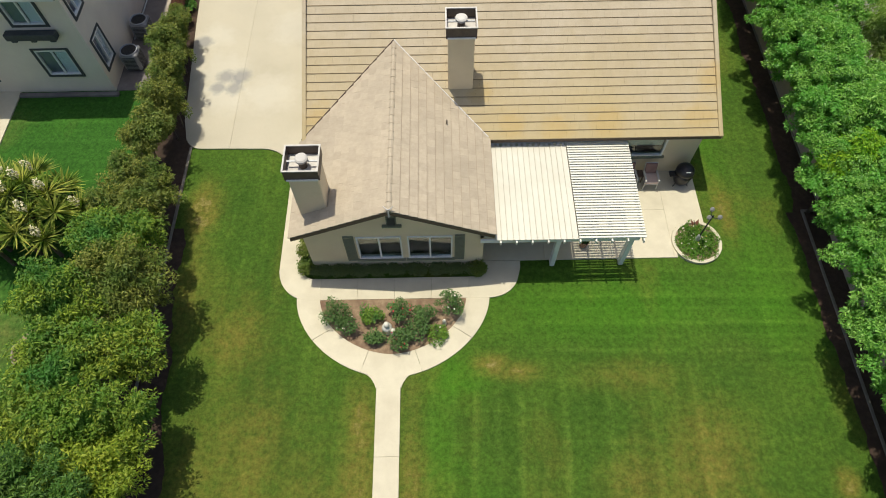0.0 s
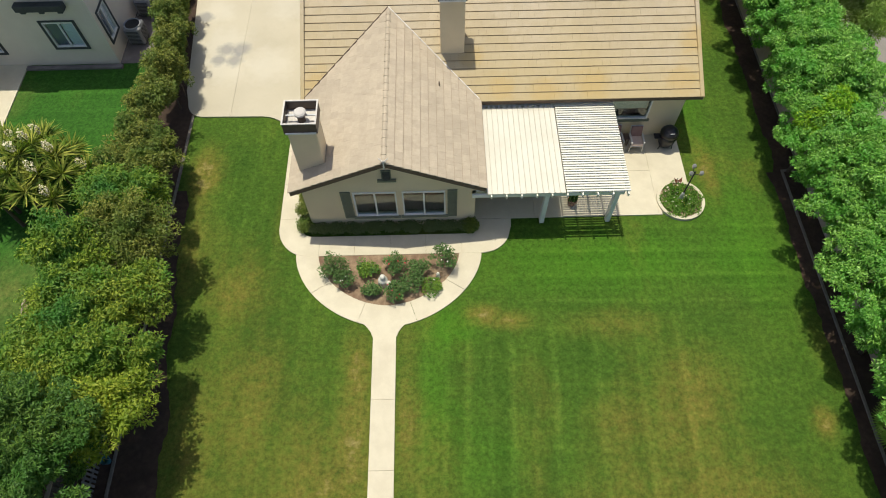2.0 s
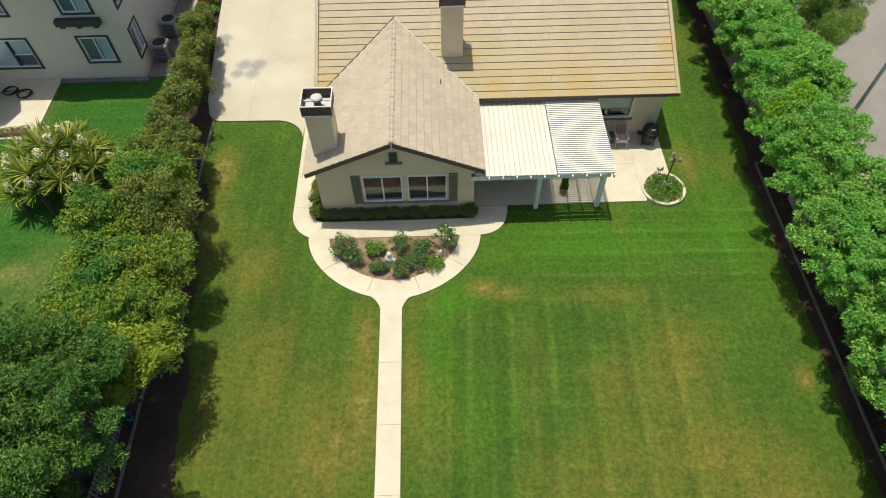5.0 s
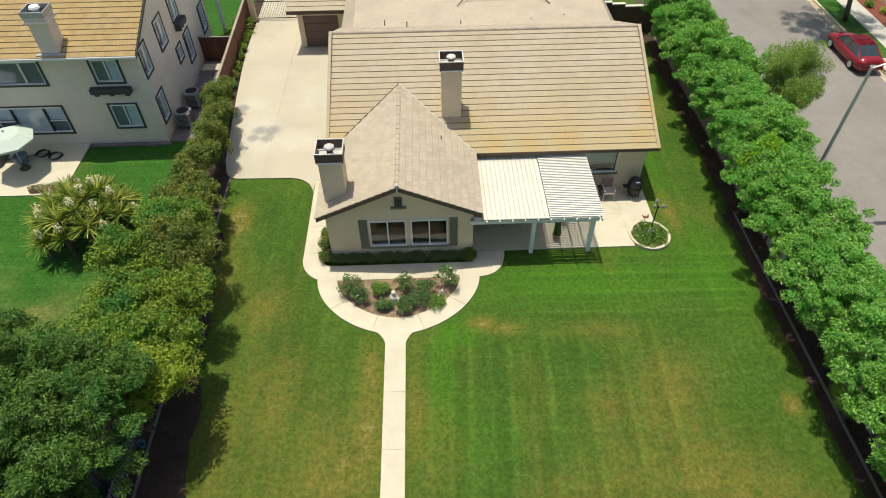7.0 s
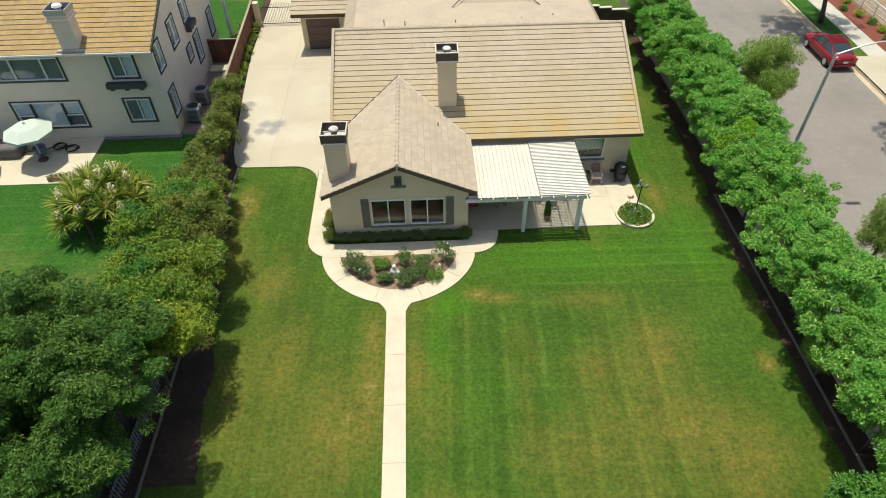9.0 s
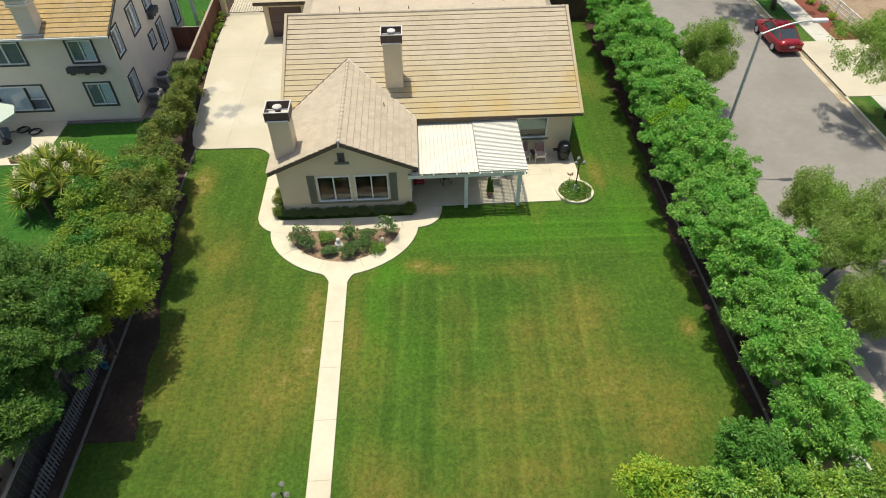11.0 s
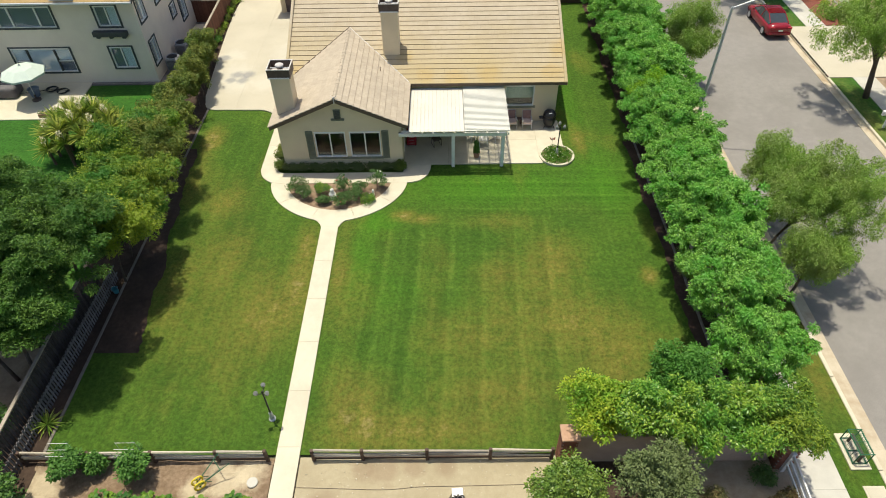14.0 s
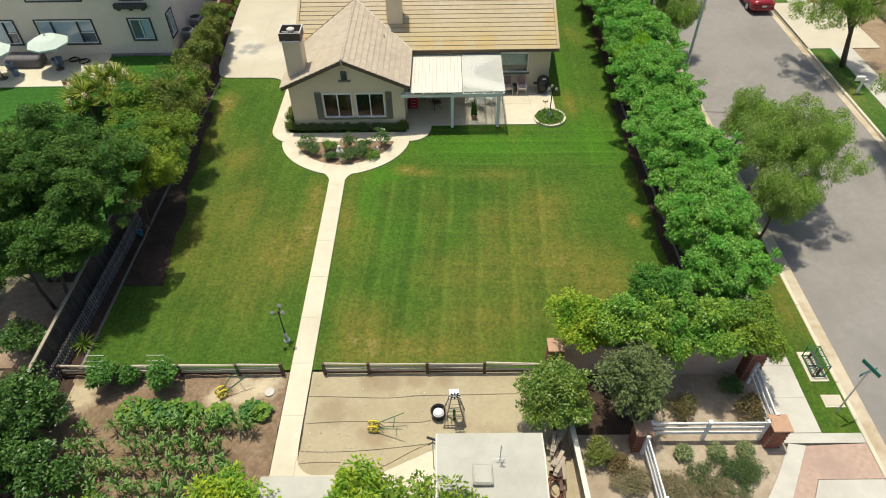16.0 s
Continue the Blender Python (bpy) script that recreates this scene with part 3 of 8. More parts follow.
slab([(-7.645, 31.605), (-3.3, 31.605), (-3.3, 34.395), (-7.11, 34.395), (-7.11, 42.0), (-7.645, 42.0)], 0.066, DRIVE, drive)

# patio
patio = grounded("patio", 8, 16, "pale concrete patio slab with tooled joints", "patio", kind="structure")
for x0, x1, y0, y1 in ((3.36, 5.9, 14.42, 16.7), (5.9, 8.6, 14.42, 16.7), (8.6, 11.1, 14.42, 16.7), (3.36, 5.9, 16.7, 18.7), (5.9, 8.6, 16.7, 18.7), (8.6, 11.1, 16.7, 18.7)):
    slab(rect(x0, x1, y0, y1), 0.055, CONCRETE, patio)
slab([(11.1, 14.42), (11.25, 14.42), (11.25, 15.2)] + ellipse(12.12, 15.1, 1.0, 1.05, 180, 60, 8) + [(12.62, 16.6), (12.62, 18.7), (11.1, 18.7)], 0.055, CONCRETE, patio)

# street side
sheet("street", 21.95, 30.9, -120, 160, -0.12, ASPHALT, "sun-bleached grey asphalt street", "street")
for nm, x0, x1 in (("gutter_near", 21.45, 21.95), ("gutter_far", 30.9, 31.3)):
    sheet(nm, x0, x1, -120, 160, -0.10, GUTTER, "concrete gutter stained with leaf litter", "gutter")
curb = grounded("kerb", 21.3, 10, "pale concrete street kerb", "kerb", kind="structure")
for i in range(24):
    for xa in (21.22, 31.3):
        part("kerb_stone", soft_box(bmesh.new(), xa, xa + 0.17, -24 + 4 * i + 0.01, -20 + 4 * i - 0.01, -0.3, 0.04, 0.02), CONCRETE, curb)
lawn("verge_near", 18.9, 21.22, -6.35, 70, -0.005, LAWN, [(20.6, 1, 0.6, 6, 0.12), (21.1, 12, 0.2, 14, 0.25), (20.3, -4, 0.3, 1, 0.15)], "narrow green verge beside the street", 0.3)
sheet("far_side_ground", 31.47, 60, -120, 160, -0.02, SOIL, "mulched front gardens across the street", "soil")
lawn("verge_far", 31.47, 33.0, -20, 70, -0.005, LAWN_FAR, [(32, 20, 0.8, 8, 0.3)], "shaded green verge across the street", 0.5)
pave = grounded("pavement", 19, -2, "pale concrete pavement slabs", "pavement", kind="structure")
for i in range(4):
    slab(rect(18.2, 19.75, -6.2 + 1.5 * i, -4.7 + 1.5 * i), 0.03, PAVING, pave)
for i in range(5):
    slab(rect(18.2, 19.75, -0.2 + 3 * i, 2.8 + 3 * i), 0.03, PAVING, pave)
far_pave = grounded("pavement_far", 33.7, 10, "dappled concrete pavement across the street", "pavement", kind="structure")
for i in range(40):
    slab(rect(33.0, 34.5, -20 + 2 * i, -18 + 2 * i), 0.03, PAVING, far_pave)
slab(rect(31.3, 36.5, 23.5, 31.0), 0.04, DRIVE, far_pave, "driveway_apron")

# ---- the house ----
PITCH = 0.45
WING_RIDGE, EAVE_Y, EAVE_Z, RIDGE_Y = 4.65, 18.25, 3.0, 24.85
RIDGE_Z = EAVE_Z + PITCH * (RIDGE_Y - EAVE_Y)
house = grounded("house", 4.5, 22, "single-storey tan stucco house with a weathered tile roof", "house")

front_holes = [(-1.40, 0.28, 0.82, 2.42), (0.50, 2.18, 0.82, 2.42)]
bm = wall(bmesh.new(), "y", 14.2, 14.4, -3.3, 3.35, -0.1, 3.1, front_holes)
profile(bm, [(-3.3, 3.1), (3.35, 3.1), (0.02, 4.52)], "y", 14.2, 14.4)
part("front_wall", bm, STUCCO, house)
bm = wall(bmesh.new(), "x", -3.3, -3.1, 14.4, 24.85, -0.1, 3.0)
wall(bm, "y", 24.65, 24.85, -3.1, 12.2, -0.1, 2.9)
part("west_wall", bm, STUCCO, house)
part("side_wall", wall(bmesh.new(), "x", 3.15, 3.35, 14.4, 18.7, -0.1, 3.0, [(15.6, 17.4, 0.1, 2.3)]), STUCCO, house)
patio_holes = [(9.30, 11.05, 1.15, 2.5), (5.2, 7.4, 0.06, 2.2)]
part("patio_wall", wall(bmesh.new(), "y", 18.7, 18.9, 3.35, 12.42, -0.1, 2.98, patio_holes), STUCCO, house)
bm = wall(bmesh.new(), "x", 12.22, 12.42, 18.9, 30.6, -0.1, 2.98)
profile(bm, [(18.9, 2.98), (30.6, 2.98), (RIDGE_Y, RIDGE_Z - 0.18)], "x", 12.22, 12.42)
part("east_wall", bm, STUCCO, house)
part("west_gable", profile(bmesh.new(), [(18.9, 3.0), (30.6, 3.0), (RIDGE_Y, RIDGE_Z - 0.18)], "x", -3.28, -3.08), STUCCO, house)
bm = bmesh.new()
box(bm, -3.1, 3.15, 14.4, 24.6, -0.1, 0.04), box(bm, 3.36, 12.2, 18.9, 24.6, -0.1, 0.04)
box(bm, -3.1, 3.1, 18.6, 18.7, 0.04, 2.9), box(bm, 3.4, 12.2, 22.4, 22.5, 0.04, 2.9)
part("interior", bm, INSIDE, house, "dim rooms behind the windows")


def window(parent, axis, a, u0, u1, z0, z1, sills=True, mullions=1, frame_mat=None, glass=None, trim=None, out=-1, w=0.055, trim_w=0.09, dark=None, bar=False):
    """A framed window filling an opening; a is the wall's outer face, out the side on which outside lies."""
    frame_mat, glass = frame_mat or WHITE, glass or GLASS
    tag = "window"

    def b(bm, ua, ub, d0, d1, za, zb):
        lo, hi = sorted((a + out * d0, a + out * d1))
        return box(bm, ua, ub, lo, hi, za, zb) if axis == "y" else box(bm, lo, hi, ua, ub, za, zb)
    win = part(tag, b(bmesh.new(), u0, u1, 0.002, 0.035, z1, z1 + 0.04), frame_mat, parent)
    bm = bmesh.new()
    b(bm, u0, u0 + w, -0.09, 0.03, z0, z1), b(bm, u1 - w, u1, -0.09, 0.03, z0, z1)
    b(bm, u0 + w, u1 - w, -0.09, 0.03, z1 - w, z1), b(bm, u0 + w, u1 - w, -0.09, 0.03, z0, z0 + w)
    for i in range(1, mullions + 1):
        um = u0 + (u1 - u0) * i / (mullions + 1)
        b(bm, um - 0.03, um + 0.03, -0.075, 0.02, z0 + w, z1 - w)
    part("frame", bm, frame_mat, win)
    n = mullions + 1
    for i in range(n):
        ua = u0 + w + (u1 - u0 - 2 * w) * i / n + 0.03
        ub = u0 + w + (u1 - u0 - 2 * w) * (i + 1) / n - 0.03
        pane = part("pane", b(bmesh.new(), ua - 0.03, ub + 0.03, -0.055 + 0.012 * (i % 2), -0.049 + 0.012 * (i % 2), z0 + w, z1 - w), glass, win)
        pane.visible_shadow = False
    if trim:
        bm = bmesh.new()
        b(bm, u0 - trim_w, u0 - 0.001, 0.003, 0.05, z0 - trim_w, z1 + trim_w), b(bm, u1 + 0.001, u1 + trim_w, 0.003, 0.05, z0 - trim_w, z1 + trim_w)
        b(bm, u0 - 0.001, u1 + 0.001, 0.003, 0.05, z1 + 0.045, z1 + trim_w), b(bm, u0 - 0.001, u1 + 0.001, 0.003, 0.05, z0 - trim_w, z0 - 0.001)
        part("trim", bm, trim, win)
    if sills:
        part("sill", b(bmesh.new(), u0 - 0.1, u1 + 0.1, 0.004, 0.07, z0 - 0.12, z0 - 0.002), STUCCO if sills is True else sills, win)
    return win


for u0, u1, z0, z1 in front_holes:
    window(house, "y", 14.2, u0, u1, z0, z1, sills=GREY_GREEN)
part("blind", box(bmesh.new(), 9.36, 11.0, 18.93, 18.95, 1.55, 2.5), METAL_GREY, house, "pale blind half lowered behind the patio window")
window(house, "y", 18.7, 9.30, 11.05, 1.15, 2.5, mullions=0, sills=GREY_GREEN, w=0.07)
window(house, "y", 18.7, 5.2, 7.4, 0.06, 2.2, sills=False)
window(house, "x", 3.35, 15.6, 17.4, 0.1, 2.3, sills=False, out=1)
for u0, u1 in ((-1.86, -1.47), (2.26, 2.64)):
    bm = bmesh.new()
    box(bm, u0, u0 + 0.06, 14.15, 14.198, 0.72, 2.52), box(bm, u1 - 0.06, u1, 14.15, 14.198, 0.72, 2.52)
    box(bm, u0 + 0.06, u1 - 0.06, 14.15, 14.198, 2.42, 2.52), box(bm, u0 + 0.06, u1 - 0.06, 14.15, 14.198, 0.72, 0.82)
    shut = part("shutter", bm, GREY_GREEN, house)
    bm = bmesh.new()
    for i in range(24):
        box(bm, u0 + 0.06, u1 - 0.06, 14.165, 14.195, 0.83 + i * 0.066, 0.875 + i * 0.066)
    part("louvres", bm, GREY_GREEN, shut)
bm = bmesh.new()
box(bm, -0.17, 0.19, 14.14, 14.198, 3.3, 3.84), box(bm, -0.34, 0.36, 14.10, 14.198, 3.20, 3.298)
vent = part("gable_vent", bm, GREY_GREEN, house)
bm = bmesh.new()
for i in range(7):
    box(bm, -0.13, 0.15, 14.12, 14.139, 3.34 + i * 0.068, 3.38 + i * 0.068)
part("louvres", bm, DARK_TRIM, vent)

# roof decks
roof = part("roof", profile(bmesh.new(), [(17.9 + 0.35, EAVE_Z - 0.19), (RIDGE_Y, RIDGE_Z - 0.19), (31.1, EAVE_Z + 0.0), (31.1, EAVE_Z + 0.12), (RIDGE_Y, RIDGE_Z - 0.05), (18.25, EAVE_Z - 0.05)], "x", -3.55, 12.78), DECK, house)
wing_roof = part("wing_roof", profile(bmesh.new(), [(-3.62, 2.83), (0.02, 4.47), (3.66, 2.83), (3.66, 2.96), (0.02, 4.60), (-3.62, 2.96)], "y", 13.92, 21.9), DECK, house)
for x_end in (-3.64, 3.68):
    part("rake_board", profile(bmesh.new(), [(0.02, 4.43), (0.02, 4.62), (x_end, 4.62 - PITCH * abs(x_end - 0.02)), (x_end, 4.43 - PITCH * abs(x_end - 0.02))], "y", 13.86, 13.918), FASCIA, house, "dark brown rake board")
for q in ((3.68, 12.80, 18.19, 18.246, EAVE_Z - 0.2, EAVE_Z - 0.035), (3.664, 3.70, 13.92, 18.19, 2.80, 2.95), (-3.66, -3.624, 13.92, 18.25, 2.80, 2.95)):
    part("fascia", box(bmesh.new(), *q), FASCIA, house)
for xe in (-3.60, 12.80):
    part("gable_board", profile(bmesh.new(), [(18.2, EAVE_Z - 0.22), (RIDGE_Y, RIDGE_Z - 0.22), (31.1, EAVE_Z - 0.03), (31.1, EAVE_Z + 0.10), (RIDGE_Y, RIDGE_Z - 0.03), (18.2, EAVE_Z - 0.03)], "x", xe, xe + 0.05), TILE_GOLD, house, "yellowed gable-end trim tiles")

EXPOSE, TILE_W, TILE_T = 0.335, 0.335, 0.025
SLOPE = math.atan(PITCH)


def tile_mesh(bm, m, w=TILE_W, e=EXPOSE, t=TILE_T, j=0.0):
    """One flat interlocking tile, its lower edge at the origin, running up along +y, the lower edge a strip with its
    own material.
    """
    r = m @ Matrix.Rotation(-t / e - 0.02 + j, 4, "X")
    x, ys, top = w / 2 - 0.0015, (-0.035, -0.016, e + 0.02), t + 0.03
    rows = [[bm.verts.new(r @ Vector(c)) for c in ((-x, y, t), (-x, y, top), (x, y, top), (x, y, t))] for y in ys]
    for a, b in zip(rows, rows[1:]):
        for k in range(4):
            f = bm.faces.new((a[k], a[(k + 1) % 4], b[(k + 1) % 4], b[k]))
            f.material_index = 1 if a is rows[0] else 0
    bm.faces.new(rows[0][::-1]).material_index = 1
    bm.faces.new(rows[-1])


def slope_frame(origin, along, up_dir):
    """Axes of a roof slope: x along the eave, y up the slope, z off it."""
    x, h = Vector(along), Vector(up_dir)
    y = (h * math.cos(SLOPE) + Vector((0, 0, 1)) * math.sin(SLOPE))
    z = x.cross(y)
    m = Matrix((x, y, z)).transposed().to_4x4()
    m.translation = origin
    return m


def tiled(parent, base, width, rows, material, keep=None, cuts=(), name="tiles", single=None, expose=EXPOSE, thick=TILE_T, edge=None):
    """Courses of tiles in broken bond. single(u, v): tiles built as objects of their own; the rest joined."""
    rng = random.Random(len(name) + rows)
    bm, one = bmesh.new(), None
    n = int(width / TILE_W)
    offset = OFFSET[house.name]
    for r in range(rows):
        shift = 0.5 * TILE_W * (r % 2)
        for c in range(n + 2):
            u0, u1 = max(0.0, c * TILE_W - shift), min(width, (c + 1) * TILE_W - shift)
            if u1 - u0 < 0.05:
                continue
            u, v = (u0 + u1) / 2, r * expose
            j = rng.uniform(-0.008, 0.008)
            p = base @ Vector((u, v + 0.2, 0))
            if keep and not keep(p):
                continue
            whole = abs(u1 - u0 - TILE_W) < 1e-6
            if single and whole and single(p):
                if one is None:
                    b = bmesh.new()
                    tile_mesh(b, Matrix())
                    bmesh.ops.recalc_face_normals(b, faces=b.faces)
                    one = bpy.data.meshes.new("tile")
                    b.to_mesh(one)
                    b.free()
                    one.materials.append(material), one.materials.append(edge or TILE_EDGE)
                ob = new("tile", one)
                ob.parent = parent
                ob.matrix_basis = Matrix.Translation(offset) @ base @ pose(u, v, 0, math.degrees(j))
            else:
                tile_mesh(bm, base @ Matrix.Translation((u, v, 0)), u1 - u0, expose, thick, j)
    for co, no in cuts:
        bmesh.ops.bisect_plane(bm, geom=[*bm.verts, *bm.edges, *bm.faces], plane_co=co, plane_no=no, clear_inner=True)
    if bm.verts:
        ob = tagged(part(name, bm, material, parent), kind="stuff")
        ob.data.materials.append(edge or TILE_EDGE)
        return ob
    bm.free()


VAL = 21.92
near = lambda p: p.y < 17.95
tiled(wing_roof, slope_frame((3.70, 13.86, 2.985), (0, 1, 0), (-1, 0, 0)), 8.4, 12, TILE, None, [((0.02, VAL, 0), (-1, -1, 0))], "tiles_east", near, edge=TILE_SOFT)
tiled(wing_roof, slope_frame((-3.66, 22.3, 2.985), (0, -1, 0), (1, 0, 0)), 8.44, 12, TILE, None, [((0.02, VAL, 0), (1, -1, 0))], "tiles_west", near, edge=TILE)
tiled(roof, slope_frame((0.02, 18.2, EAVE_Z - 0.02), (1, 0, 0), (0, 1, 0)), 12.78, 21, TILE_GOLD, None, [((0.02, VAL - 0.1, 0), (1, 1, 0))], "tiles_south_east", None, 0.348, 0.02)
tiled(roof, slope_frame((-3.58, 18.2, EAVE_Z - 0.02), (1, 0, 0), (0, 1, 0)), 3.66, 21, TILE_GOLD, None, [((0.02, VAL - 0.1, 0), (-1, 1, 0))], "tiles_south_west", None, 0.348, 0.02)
for s in (-1, 1):
    part("valley", tube(bmesh.new(), (0.02 + s * 3.64, VAL - 3.64, 3.04), (0.02, VAL, WING_RIDGE + 0.03), 0.035, seg=6), METAL_PALE if s > 0 else WOOD_DARK, house, "pale metal valley flashing" if s > 0 else "dark valley flashing")
    if s > 0:
        part("valley", tube(bmesh.new(), (0.06 + s * 3.64, VAL - 3.56, 3.05), (0.06, VAL + 0.08, WING_RIDGE + 0.03), 0.025, seg=6), WOOD_DARK, house, "dark valley gap")


def cap(parent, p0, p1, r=0.11, material=TILE):
    """A run of half-round ridge tiles, each lapping the last."""
    p0, p1 = Vector(p0), Vector(p1)
    n = max(1, round((p1 - p0).length / 0.38))
    d = (p1 - p0) / n
    for i in range(n):
        b = bmesh.new()
        tube(b, p0 + d * i, p0 + d * (i + 1.06), r * 1.12, r * 0.96, 10)
        part("ridge_tile", b, material, parent)


for xr, up in ((12.72, slope_frame((12.72, 18.2, EAVE_Z - 0.02), (1, 0, 0), (0, 1, 0))), (-3.52, slope_frame((-3.52, 18.2, EAVE_Z - 0.02), (1, 0, 0), (0, 1, 0)))):
    for i in range(21):
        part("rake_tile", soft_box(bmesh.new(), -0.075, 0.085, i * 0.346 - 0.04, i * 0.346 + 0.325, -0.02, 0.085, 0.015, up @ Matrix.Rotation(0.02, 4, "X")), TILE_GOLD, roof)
cap(wing_roof, (0.02, 13.86, 4.585), (0.02, 21.85, 4.585))
finial = part("ridge_finial", tube(bmesh.new(), (0.02, 13.80, 4.42), (0.02, 13.86, 4.80), 0.035, 0.025, 8), METAL_PALE, house, "pale forked ridge end")
for sx in (-1, 1):
    part("prong", tube(bmesh.new(), (0.02, 13.85, 4.72), (0.02 + 0.17 * sx, 13.95, 4.84), 0.028, 0.015, 6), METAL_PALE, finial)
cap(roof, (-3.6, RIDGE_Y, RIDGE_Z - 0.02), (12.85, RIDGE_Y, RIDGE_Z - 0.02), 0.12, TILE)
# slope behind the ridge and the rear wing's roofs
tiled(roof, slope_frame((12.78, 31.2, EAVE_Z + 0.14), (-1, 0, 0), (0, -1, 0)), 16.3, 19, TILE, lambda p: p.y < 29.0, (), "tiles_north")
rear = part("rear_roof", profile(bmesh.new(), [(-3.7, 3.4), (-2.8, 4.35), (4.0, 4.75), (9.4, 4.75), (12.4, 4.4), (13.2, 3.4), (13.2, 2.9), (-3.7, 2.8)], "y", 27.3, 44.0), TILE, house, "low rear roof of weathered tile")
bm = bmesh.new()
v = [bm.verts.new(c) for c in ((3.4, 30.2, 4.5), (9.0, 30.2, 4.5), (6.2, 33.3, 5.85), (6.2, 44, 5.85), (3.4, 44, 4.5), (9.0, 44, 4.5))]
for f in ((0, 1, 2), (0, 2, 3, 4), (1, 5, 3, 2), (4, 3, 5)):
    bm.faces.new([v[i] for i in f])
rear_gable = part("rear_gable", bm, TILE, house)
for xs in (3.4, 9.0):
    part("hip_flashing", tube(bmesh.new(), (xs, 30.2, 4.78), (6.2, 33.3, 5.88), 0.03, seg=6), WOOD_DARK, rear_gable, "dark hip flashing")
line = [(-3.5, 29.9, 3.75), (-2.8, 28.42, 4.39), (4.0, 27.54, 4.79), (9.4, 27.54, 4.79), (12.4, 28.3, 4.45)]
for a, b in zip(line, line[1:]):
    part("valley", tube(bmesh.new(), a, b, 0.022, seg=6), WOOD_DARK, house, "dark valley flashing")
for xp, yp in ((-0.9, 28.6), (0.4, 28.2), (3.5, 28.1), (7.6, 28.4), (9.6, 28.8)):
    z = max(4.4, RIDGE_Z - PITCH * (yp - RIDGE_Y))
    part("vent_pipe", tube(bmesh.new(), (xp, yp, z - 0.2), (xp, yp, z + 0.4), 0.035), WOOD_GREY, house)
part("vent_pipe", tube(bmesh.new(), (2.05, 18.35, 3.6), (2.05, 18.35, 4.0), 0.03), WOOD_GREY, house)
# garage at the end of the drive
bm = wall(bmesh.new(), "y", 34.4, 34.6, -7.1, -3.4, -0.1, 2.95, [(-6.75, -4.4, 0.05, 2.35)])
wall(bm, "x", -7.1, -6.9, 34.6, 42, -0.1, 2.95)
part("garage_wall", bm, STUCCO, house)
door = part("garage_door", box(bmesh.new(), -6.75, -4.4, 34.5, 34.56, 0.05, 2.35), GARAGE, house, "dark brown garage door")
for i in range(4):
    part("panel", soft_box(bmesh.new(), -6.7, -4.45, 34.47, 34.499, 0.1 + i * 0.57, 0.6 + i * 0.57, 0.01), GARAGE, door)
bm = profile(bmesh.new(), [(33.9, 2.75), (33.9, 2.9), (38.0, 4.75), (42, 2.9), (42, 2.75), (38.0, 4.6)], "x", -7.6, -2.6)
garage_roof = part("garage_roof", bm, DECK, house)
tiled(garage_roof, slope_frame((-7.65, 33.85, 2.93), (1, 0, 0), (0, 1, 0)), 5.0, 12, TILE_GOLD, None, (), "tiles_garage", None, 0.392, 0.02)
part("fascia", box(bmesh.new(), -7.66, -2.6, 33.83, 33.89, 2.70, 2.89), FASCIA, house)


